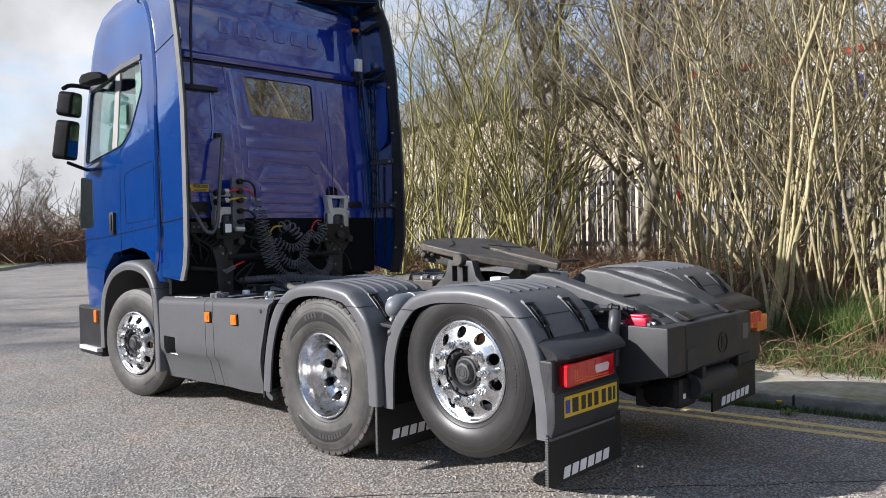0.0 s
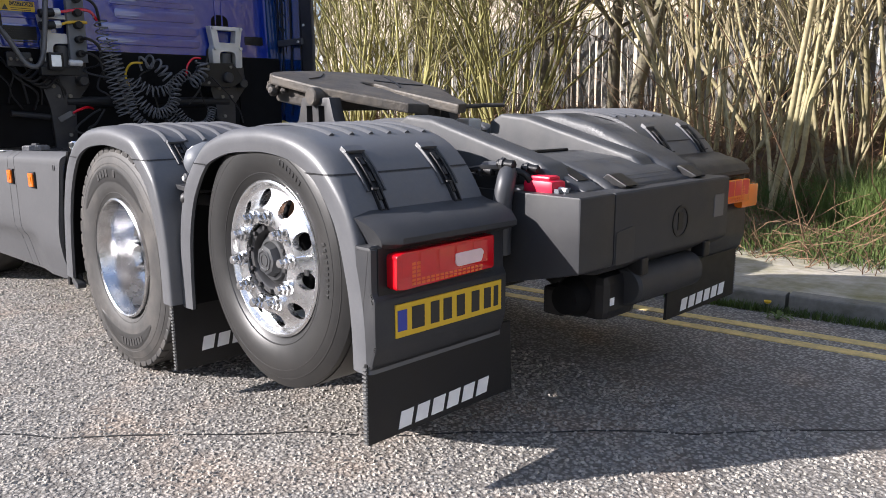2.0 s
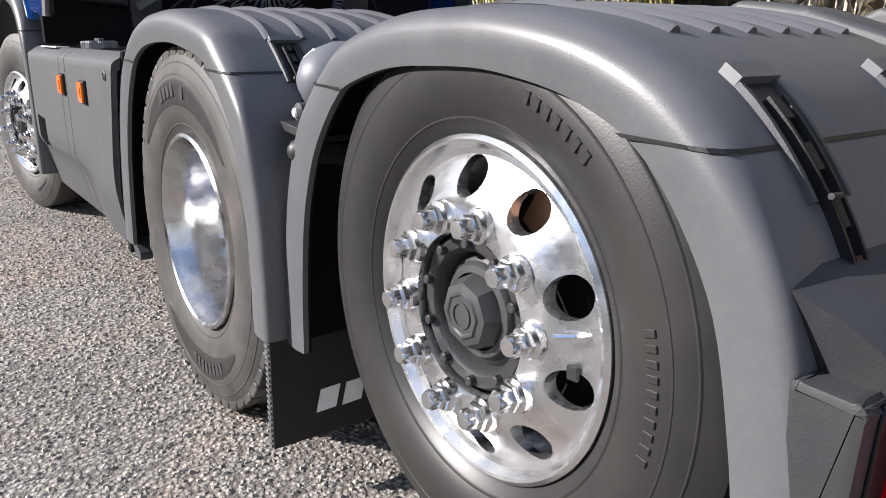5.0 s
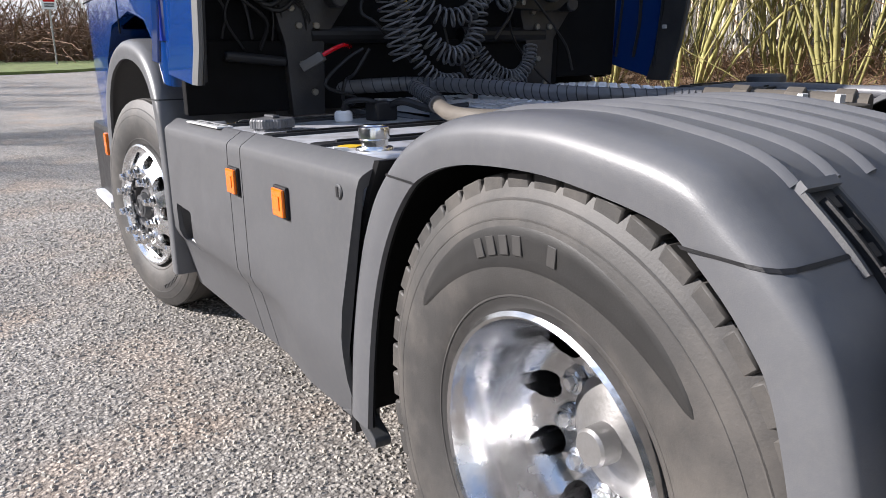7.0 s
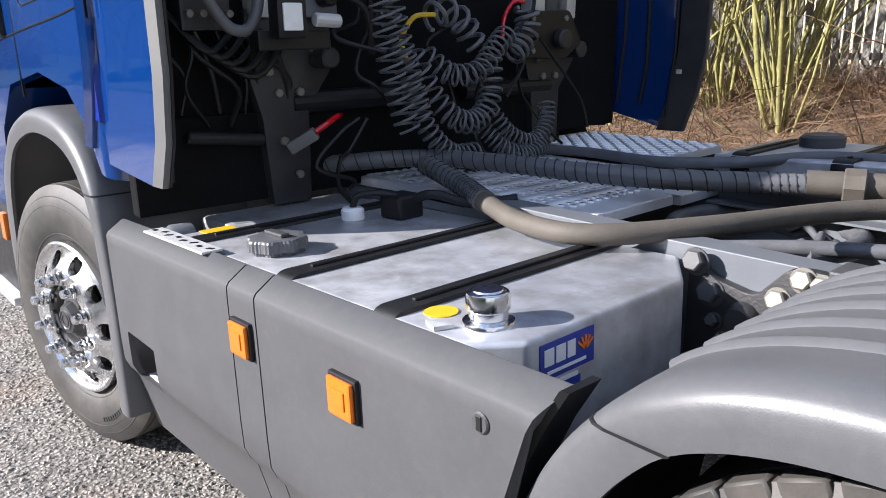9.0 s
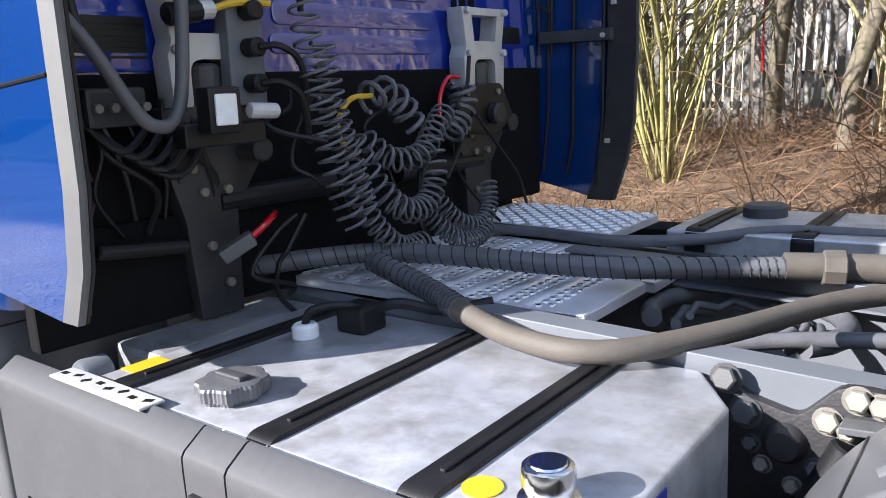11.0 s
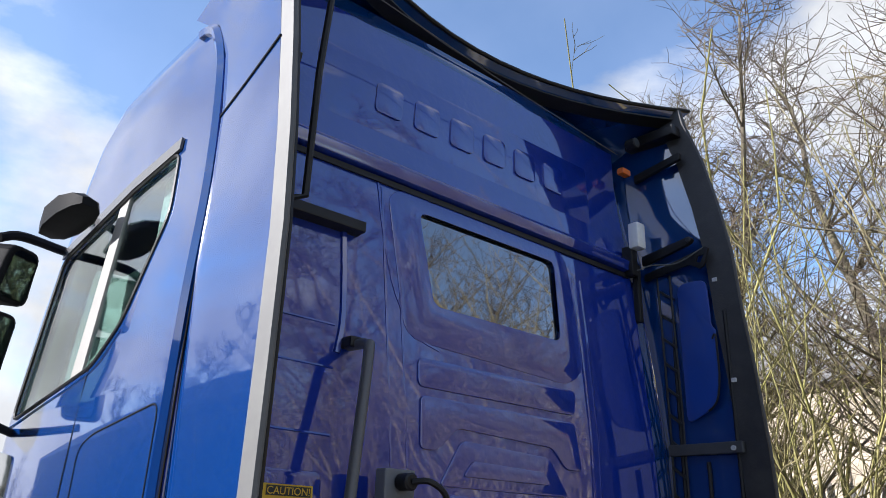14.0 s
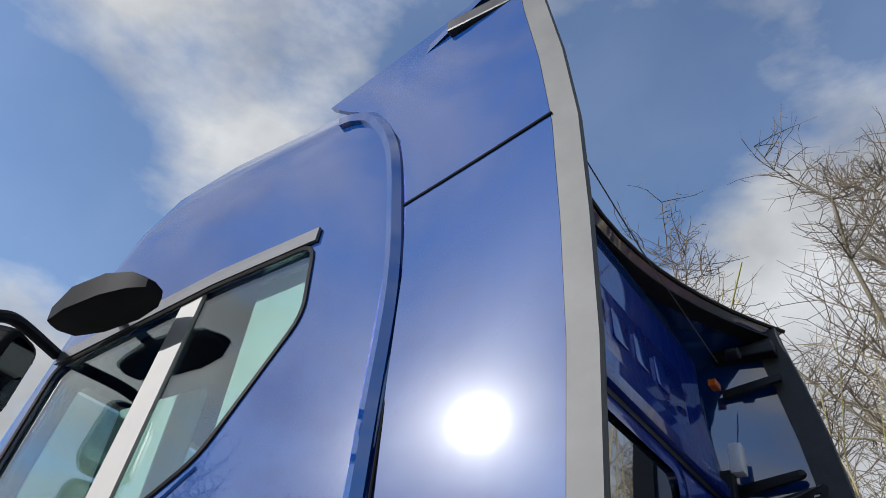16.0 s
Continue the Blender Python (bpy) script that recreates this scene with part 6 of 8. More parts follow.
part("ramp_cover", prism(rounded_poly([(1.50, 1.05), (1.60, 1.09), (1.85, 1.065), (2.02, 1.01), (2.095, 0.958), (2.09, 0.92), (1.50, 0.92)], 0.04, 3), -0.15, 0.62, "y", 0.035, 4), GREY_DARK, truck, "moulded grey cover between the ramp rails", True)
for y_ in (-0.06, 0.50):
    part("cover_latch", prism(rounded_poly([(1.99, 1.0), (2.09, 0.975), (2.12, 0.985), (2.03, 1.03)], 0.008, 2), y_ - 0.045, y_ + 0.045, "y", 0.004), BLACK, truck, "black cover latch")
# Black slab laid in for the shade of a recess.
part("cover_recess", box(1.30, 1.52, -0.20, 0.26, 1.02, 1.045, 0.008), BLACK, truck, "black slab for the shaded recess in front of the cover")
part("recess_lid", prism([(1.42, 1.07), (1.62, 1.085), (1.62, 1.10), (1.42, 1.085)], -0.12, 0.20, "y", 0.006), BLACK, truck, "black hinged lid")
part("side_rail_cover", prism(rounded_poly([(1.40, 1.08), (1.60, 1.10), (1.88, 1.06), (2.07, 0.972), (2.07, 0.93), (1.40, 0.93)], 0.03, 3), -0.30, -0.16, "y", 0.018), GREY_DARK, truck, "moulded rail cover", True)
# Black patch drawn where a slot would be in shade.
part("cover_slot", moved(box(-0.05, 0.05, -0.035, 0.035, 0, 0.006, 0.003), pose(1.95, -0.22, 1.026, 0, 25, 0)), BLACK, truck)
part("cover_wing", prism(rounded_poly([(0.90, 1.16), (1.12, 1.245), (1.40, 1.25), (1.62, 1.20), (1.85, 1.10), (2.04, 1.0), (2.04, 0.92), (0.9, 0.92)], 0.05, 4), 0.40, 0.665, "y", 0.045, 4), GREY_DARK, truck, "moulded grey cover beside the mudguard", True)
red = part("red_cap", join(box(1.86, 2.0, -0.42, -0.33, 0.958, 1.02, 0.018), box(1.88, 1.98, -0.41, -0.34, 1.015, 1.035, 0.012)), REDCAP, truck, "red plastic coupling cover", True)
part("cap_knob", cyl((2.0, -0.375, 0.985), (2.035, -0.375, 0.98), 0.013, 10), CAST, red)
part("elbow_hose", tube(smooth_line([(1.83, -0.50, 0.74), (1.84, -0.51, 0.93), (1.84, -0.49, 1.02), (1.79, -0.43, 1.045), (1.66, -0.40, 1.04)], 8), 0.036, 14), HOSE_GREY, truck, "ribbed grey elbow hose", True)
part("coupling_block", box(1.60, 1.80, -0.45, -0.36, 0.96, 1.035, 0.014), BLACK_DUSTY, truck)
for x, y, z, r in ((1.62, -0.52, 1.02, 0.022), (1.70, -0.50, 1.05, 0.018), (1.78, -0.47, 1.075, 0.020), (1.84, -0.40, 1.06, 0.016)):
    part("pipe_fitting", cyl((x, y, z), (x + 0.07, y + 0.015, z - 0.004), r, 10, 0.004), BLACK, truck, "black pipe fitting", True)
    part("fitting_collar", cyl((x + 0.015, y + 0.003, z - 0.001), (x + 0.03, y + 0.006, z - 0.002), r * 1.3, 8, 0.002), BLACK_DUSTY, truck)
part("tail_pipe_line", tube(smooth_line([(1.50, -0.50, 0.98), (1.62, -0.53, 1.03), (1.74, -0.50, 1.06), (1.86, -0.43, 1.045), (1.90, -0.40, 0.99)], 6), 0.012, 8), BLACK, truck, "black line behind the rear panel", True)


def lamp_unit(side):
    """Rear lamp housing, lamp, number plate holder and flap at the end of a rear mudguard."""
    s = side
    h = part("lamp_housing", prism(rounded_poly([(1.80, 0.86), (1.885, 0.86), (1.885, 0.705), (1.900, 0.69), (1.900, 0.53), (1.875, 0.455), (1.80, 0.455)], 0.012, 3), s * 0.55, s * 1.182, "y", 0.012), TAIL, truck, "dark grey moulded rear lamp housing", True)
    # hood over the lamp, wider than the housing, its cheek sloping in to the lamp
    hood = [[(1.74, w, 0.968), (1.80, w, 0.950), (1.868, w, 0.938), (1.915, w, 0.917), (1.941, w, 0.886), (1.941, w, 0.868), (1.905, w, 0.850), (1.74, w, 0.850)] for w in (s * 0.545, s * 0.553, s * 1.095)]
    hood.append([(1.74, s * 1.168, 0.958), (1.785, s * 1.164, 0.942), (1.838, s * 1.158, 0.926), (1.873, s * 1.152, 0.906), (1.893, s * 1.146, 0.880), (1.892, s * 1.142, 0.866), (1.885, s * 1.138, 0.850), (1.74, s * 1.138, 0.850)])
    part("lamp_hood", loft(hood), TAIL, h, "rounded hood over the lamp", True)
    part("lamp_frame", box(1.884, 1.890, s * 0.625, s * 1.158, 0.700, 0.856, 0.003), BLACK, h)
    lamp = part("tail_lamp", prism(rounded_poly([(s * 0.664, 0.846), (s * 1.085, 0.840), (s * 1.122, 0.832), (s * 1.122, 0.722), (s * 1.085, 0.718), (s * 0.664, 0.728)], 0.010, 3), 1.885, 1.938, "x", 0.006), RED if s < 0 else ORANGE, h, "red rear lamp cluster" if s < 0 else "orange and red rear lamp cluster", True)
    for i in range(5):
        y = 0.70 + 0.083 * i
        part("lens_bar", box(1.9370, 1.9395, s * y, s * (y + 0.072), 0.758, 0.834, 0.001, 1), RED, lamp)
    # two rows and an upright of small orange cells at the outer end
    for i in range(16):
        for j in range(2):
            part("led", box(1.9378, 1.9400, s * (1.058 - 0.021 * i), s * (1.042 - 0.021 * i), 0.729 + 0.012 * j, 0.738 + 0.012 * j, 0.001, 1), AMBER, lamp)
    for i in range(2):
        for j in range(4):
            part("led", box(1.9378, 1.9402, s * (1.058 - 0.021 * i), s * (1.042 - 0.021 * i), 0.755 + 0.013 * j, 0.765 + 0.013 * j, 0.001, 1), AMBER, lamp)
    part("clear_lens", prism(rounded_poly([(s * 0.735, 0.762), (s * 0.850, 0.760), (s * 0.862, 0.770), (s * 0.862, 0.806), (s * 0.735, 0.808), (s * 0.722, 0.795)], 0.006, 3), 1.9376, 1.9425, "x", 0.001), PINK, lamp, "pale reversing lens")
    flap = part("mud_flap", prism([(s * 1.185, 0.475), (s * 0.475, 0.475), (s * 0.465, 0.195), (s * 1.185, 0.195)], 1.845, 1.858, "x"), BLACK, truck, "black rubber mud flap with a plain white bar mark")
    # six slanted white blocks instead of lettering
    for i in range(6):
        y = -1.055 + 0.077 * i if s < 0 else 0.60 + 0.080 * i
        z = 0.212 + 0.002 * i
        part("flap_mark", prism([(y, z), (y + 0.058, z + 0.002), (y + 0.072, z + 0.062), (y + 0.014, z + 0.060)], 1.858, 1.860, "x"), WHITE, flap)
    for i in range(20):
        part("flap_edge_stud", box(1.842, 1.861, s * 1.186, s * 1.193, 0.20 + 0.0135 * i, 0.207 + 0.0135 * i), STRIP, flap)
    return h


left = lamp_unit(-1)
right = lamp_unit(1)
for o in (right, *[q for q in truck.children if q.name.startswith("mud_flap") and q.data.vertices[0].co.y > 0]):
    o.location = (0.085, 0.11, 0.08)
part("side_lamp", box(1.86, 1.935, 1.05, 1.235, 0.685, 0.805, 0.012), ORANGE, right, "orange lamp at the outer corner", True)
pl = part("number_plate", box(1.899, 1.905, -1.10, -0.585, 0.553, 0.665, 0.002), YELLOW, left, "yellow rear number plate with plain black bars")
for k, (y, w) in enumerate(((-1.03, 0.07), (-0.945, 0.05), (-0.885, 0.05), (-0.82, 0.05), (-0.745, 0.05), (-0.68, 0.045), (-0.628, 0.03))):
    part("plate_bar", box(1.9045, 1.9065, y, y + w * 0.8, 0.572, 0.648), BLACKPRINT, left)
part("plate_badge", box(1.9045, 1.9065, -1.092, -1.052, 0.575, 0.645), STICKER, left)
# flap behind the drive wheel
for s in (-1, 1):
    f2 = part("mud_flap", prism([(s * 1.22, 0.47), (s * 0.60, 0.47), (s * 0.60, 0.12), (s * 1.22, 0.12)], 0.535, 0.545, "x"), BLACK, truck, "black rubber mud flap behind the drive wheel")
    for i in range(6):
        y = s * 0.9 - 0.20 + 0.077 * i
        part("flap_mark", prism([(y, 0.19), (y + 0.058, 0.192), (y + 0.072, 0.256), (y + 0.014, 0.254)], 0.545, 0.547, "x"), WHITE, f2)
    for i in range(22):
        part("flap_edge_stud", box(0.532, 0.549, s * 1.222, s * 1.230, 0.13 + 0.0155 * i, 0.138 + 0.0155 * i), STRIP, f2)
# lower rear fittings
part("seam_notch", prism(rounded_poly([(-0.235, 0.70), (-0.235, 0.825), (-0.12, 0.84), (-0.105, 0.825), (-0.11, 0.70)], 0.012, 3), 2.150, 2.1635, "x", 0.002), TAIL, truck, "raised corner of the tail panel")
part("panel_recess", box(2.158, 2.1625, 0.55, 0.64, 0.80, 0.90, 0.002), GREY, truck, "small plate on the tail panel")
for y_ in (-0.02, 0.50):
    part("tail_hinge", box(2.10, 2.165, y_ - 0.025, y_ + 0.025, 0.63, 0.70, 0.008), BLACK, truck, "black tail hinge")
part("belly", moved(lathe([(0, -0.30), (0.06, -0.28), (0.085, -0.20), (0.09, 0.0), (0.08, 0.2), (0, 0.26)], 24), pose(1.95, 0.02, 0.535)), VOID, truck, "black round air bag under the tail", True)
part("tow_bracket", box(1.86, 2.09, -0.19, 0.06, 0.45, 0.64, 0.04), BLACK, truck, "black towing bracket")
part("bumper_tube", moved(cyl((0, -0.05, 0), (0, 0.47, 0), 0.080, 28, 0.012), pose(2.09, 0.0, 0.575)), TAIL, truck, "short round bumper tube", True)
part("rear_beam", box(1.80, 1.90, -0.20, 0.55, 0.44, 0.56, 0.015), BLACK, truck, "black rear cross beam")
part("white_tag", box(2.091, 2.093, -0.15, -0.12, 0.515, 0.545), WHITE, truck)
part("white_tag", box(1.903, 1.905, -0.18, -0.15, 0.515, 0.545), WHITE, truck)


# ---- cab ----
built_before = set(scene.collection.objects)
LEVELS = [(0.62, -4.38, -2.34, 1.215), (1.10, -4.41, -2.33, 1.230), (1.70, -4.42, -2.32, 1.235), (2.30, -4.41, -2.345, 1.228), (2.80, -4.38, -2.385, 1.20), (3.22, -4.31, -2.42, 1.172), (3.45, -4.26, -2.46, 1.162), (3.65, -4.18, -2.49, 1.15), (3.80, -4.03, -2.50, 1.135), (3.90, -3.82, -2.50, 1.10), (3.97, -3.45, -2.50, 0.98), (4.0, -3.1, -2.50, 0.80)]


def level(z):
    zs = [r[0] for r in LEVELS]
    return [float(np.interp(z, zs, [r[k] for r in LEVELS])) for k in (1, 2, 3)]


def cab_ring(z, inset=0.0):
    xf, xb, w = level(z)
    xf, xb, w = xf + inset, xb - inset, w - inset
    pts = []
    rf, rb = 0.34, 0.07
    for (cx, cy, r, a0) in ((xb - rb, w - rb, rb, 0), (xf + rf, w - rf, rf, 90), (xf + rf, -(w - rf), rf, 180), (xb - rb, -(w - rb), rb, 270)):
        for i in range(9):
            a = radians(a0 + 90 * i / 8)
            pts.append((cx + r * math.cos(a), cy + r * math.sin(a), z))
    return pts


zs = [0.62, 0.9, 1.10, 1.4, 1.70, 2.0, 2.30, 2.55, 2.80, 3.0, 3.22, 3.34, 3.45, 3.55, 3.65, 3.73, 3.80, 3.85, 3.90, 3.94, 3.97, 4.0]
cab = part("cab", loft([cab_ring(z) for z in zs]), BLUE, truck, "glossy blue high-roof sleeper cab")
inner = loft([cab_ring(z, 0.055) for z in (1.35, 1.7, 2.3, 2.8, 3.22, 3.45, 3.6)])
arch = prism([(-3.74, 0.4), (-3.74, 0.90), (-3.64, 1.18), (-3.40, 1.37), (-2.97, 1.43), (-2.66, 1.385), (-2.52, 1.28), (-2.42, 1.13), (-2.2, 1.09), (-2.2, 0.4)], -1.5, 1.5, "y")
WIN = rounded_poly([(-4.06, 2.30), (-3.985, 3.05), (-3.22, 3.175), (-2.80, 3.205), (-2.745, 2.93), (-2.96, 2.56), (-3.16, 2.43)], 0.06, 4)
side_win = prism(WIN, -1.6, 1.6, "y")
rear_win = prism(rounded_poly([(-0.345, 3.10), (0.465, 3.10), (0.465, 2.715), (-0.275, 2.715)], 0.045, 5), -2.6, -2.2, "x")
screen = prism(rounded_poly([(-1.0, 2.15), (1.0, 2.15), (0.97, 3.15), (-0.97, 3.15)], 0.08, 4), -4.6, -4.2, "x")
cut(cab, inner, arch, side_win, rear_win, screen)


def side_y(z, out=0.0):
    return -(level(z)[2] + out)


def wall_x(z, out=0.0):
    return level(z)[1] + out


def side_strip(points, r, material, name, label="", out=0.0, parent=None, n=6):
    line = smooth_line([(x, side_y(z, out), z) for x, z in points], n)
    return part(name, tube(line, r, 6), material, parent or cab, label, True)


def side_sheet(poly, t, out, material, name, label="", side=-1, n=None):
    """A thin sheet that follows the side of the cab."""
    bm = bmesh.new()
    a = [bm.verts.new((x, side * (level(z)[2] + out), z)) for x, z in poly]
    b = [bm.verts.new((x, side * (level(z)[2] + out - t), z)) for x, z in poly]
    bm.faces.new(a)
    bm.faces.new(b[::-1])
    for i in range(len(poly)):
        j = (i + 1) % len(poly)
        bm.faces.new((a[i], a[j], b[j], b[i]))
    bmesh.ops.recalc_face_normals(bm, faces=bm.faces[:])
    return part(name, bm, material, cab, label)


for s in (-1, 1):
    g = side_sheet(WIN, 0.006, -0.012, GLASS, "side_window", "greenish side window glass", s)
    g.visible_shadow = False
    side_sheet([(-3.40, 2.39), (-3.28, 2.41), (-3.268, 3.20), (-3.365, 3.185)], 0.012, -0.003, PILLAR, "window_pillar", "grey window divider", s)
    side_sheet([(-4.0, 3.06), (-3.22, 3.18), (-2.79, 3.21), (-2.79, 3.26), (-3.22, 3.235), (-4.0, 3.11)], 0.010, 0.012, RAIN, "rain_deflector", "smoked rain deflector over the window", s)
    part("window_seal", tube([(x, s * (level(z)[2] + 0.001), z) for x, z in WIN + WIN[:1]], 0.008, 6), BLACK, cab)
g = part("windscreen", box(-4.36, -4.352, -1.0, 1.0, 2.15, 3.15), GLASS, cab, "windscreen")
g.visible_shadow = False
part("rear_window", moved(prism(rounded_poly([(-0.34, 0.385), (0.46, 0.385), (0.46, 0.004), (-0.27, 0.004)], 0.042, 5), -0.006, 0.004, "x"), Matrix.Translation((wall_x(2.9, 0.001), 0, 2.715)) @ Matrix.Rotation(radians(-5), 4, "Y")), DARKGLASS, cab, "tinted rear window")
# inside of the cab
part("bunk", box(-2.95, -2.45, -1.1, 1.1, 1.55, 2.1, 0.06), SEAT, cab, "dark bunk")
for s in (-1, 1):
    part("seat", join(box(-3.75, -3.25, s * 0.85, s * 0.35, 1.7, 1.95, 0.07), box(-3.35, -3.2, s * 0.85, s * 0.35, 1.85, 2.65, 0.06), box(-3.34, -3.22, s * 0.72, s * 0.48, 2.65, 2.88, 0.05)), SEAT, cab, "dark fabric seat")
part("dashboard", box(-4.25, -3.9, -1.1, 1.1, 1.6, 2.2, 0.08), BLACK, cab, "black dashboard")
part("door_trim", box(-3.62, -3.22, -1.10, -1.07, 2.26, 2.86, 0.01), PASTEL, cab, "pale teal door trim")
part("curtain", box(-3.10, -2.72, -1.10, -1.07, 2.3, 3.2, 0.01), PASTEL, cab, "pale teal curtain")
# panel joints on the side
side_strip([(-3.19, 2.42), (-3.205, 2.0), (-3.21, 1.4), (-3.20, 1.33)], 0.004, VOID, "door_gap")
hatch = rounded_poly([(-3.10, 2.13), (-2.98, 2.17), (-2.47, 2.23), (-2.455, 1.70), (-3.08, 1.655)], 0.05, 4)
side_strip(hatch + hatch[:1], 0.0032, VOID, "hatch_gap", n=1)
side_strip([(-4.2, 1.50), (-3.6, 1.53), (-3.1, 1.575), (-2.62, 1.615), (-2.36, 1.645)], 0.004, VOID, "panel_gap")
side_strip([(-4.09, 2.27), (-3.6, 2.34), (-3.15, 2.41), (-2.95, 2.53)], 0.006, BLUE, "sill_crease")
side_strip([(-2.87, 3.785), (-2.80, 3.77), (-2.70, 3.70), (-2.58, 3.50), (-2.50, 3.20), (-2.44, 2.90), (-2.41, 2.5), (-2.38, 2.0), (-2.36, 1.6), (-2.39, 1.40), (-2.46, 1.22)], 0.026, BLUE, "side_ridge", "rounded blue edge moulding", 0.002)
side_strip([(-2.87, 3.805), (-2.79, 3.80), (-2.67, 3.735), (-2.54, 3.52), (-2.46, 3.20), (-2.40, 2.90), (-2.375, 2.5), (-2.345, 2.0), (-2.335, 1.6)], 0.0035, VOID, "ridge_gap", "", 0.004)
part("door_handle", join(box(-3.42, -3.33, -1.262, -1.225, 1.56, 1.78, 0.012), box(-3.40, -3.352, -1.275, -1.255, 1.60, 1.76, 0.01)), BLACK, cab, "black door handle", True)
side_sheet(rounded_poly([(-4.25, 1.62), (-4.20, 2.18), (-3.90, 2.14), (-3.88, 1.64)], 0.05), 0.01, 0.004, DARKGLASS, "lower_window", "dark lower kerb window")
part("amber_marker", box(-3.90, -3.83, -1.262, -1.225, 0.64, 0.77, 0.01), ORANGE, cab, "orange marker on the front corner")
# bumper and entry steps ahead of the wheel
for s in (-1, 1):
    part("bumper_corner", prism([(-4.42, 0.28), (-3.80, 0.28), (-3.76, 0.62), (-3.76, 0.80), (-4.42, 0.80)], s * 0.9, s * 1.24, "y", 0.03), BLACK, truck, "black bumper corner")
    part("entry_step", box(-4.28, -3.80, s * 1.15, s * 1.29, 0.34, 0.38, 0.008), STEEL, truck, "metal entry step")
part("bumper", box(-4.50, -4.2, -0.95, 0.95, 0.30, 0.95, 0.05), GREY_DARK, truck, "front bumper")
FRONT_ARC = [(-3.765, 0.40), (-3.755, 0.70), (-3.68, 0.98), (-3.50, 1.18), (-3.22, 1.285), (-2.95, 1.305), (-2.70, 1.26), (-2.54, 1.15), (-2.455, 0.98), (-2.425, 0.75), (-2.42, 0.52), (-2.42, 0.30)]
for s in (-1, 1):
    mudguard(FRONT_ARC, s, 1.268, 0.75, "grey wheel arch trim over the front wheel", 0, ((1, 1.06),), ())

# side air deflectors and the roof deflector
EDGE = [(-1.985, 1.14), (-1.925, 1.27), (-1.895, 1.45), (-1.89, 1.8), (-1.89, 2.3), (-1.895, 2.65), (-1.91, 2.95), (-1.93, 3.25), (-1.975, 3.52), (-2.035, 3.78), (-2.09, 4.0), (-2.11, 4.10)]
FRONT = [(-2.39, 1.17), (-2.36, 1.27), (-2.34, 1.45), (-2.34, 1.8), (-2.36, 2.3), (-2.385, 2.65), (-2.415, 2.95), (-2.47, 3.25), (-2.55, 3.52), (-2.70, 3.74), (-2.84, 3.82), (-2.95, 3.90)]


# the far deflector's edge is moved further back and lower to fit the camera's view
EDGE_FAR = [(x + float(np.interp(z, (1.4, 2.0, 2.4, 2.95), (0.050, 0.055, 0.030, 0.0))), z if z > 1.2 else 1.085) for x, z in EDGE]


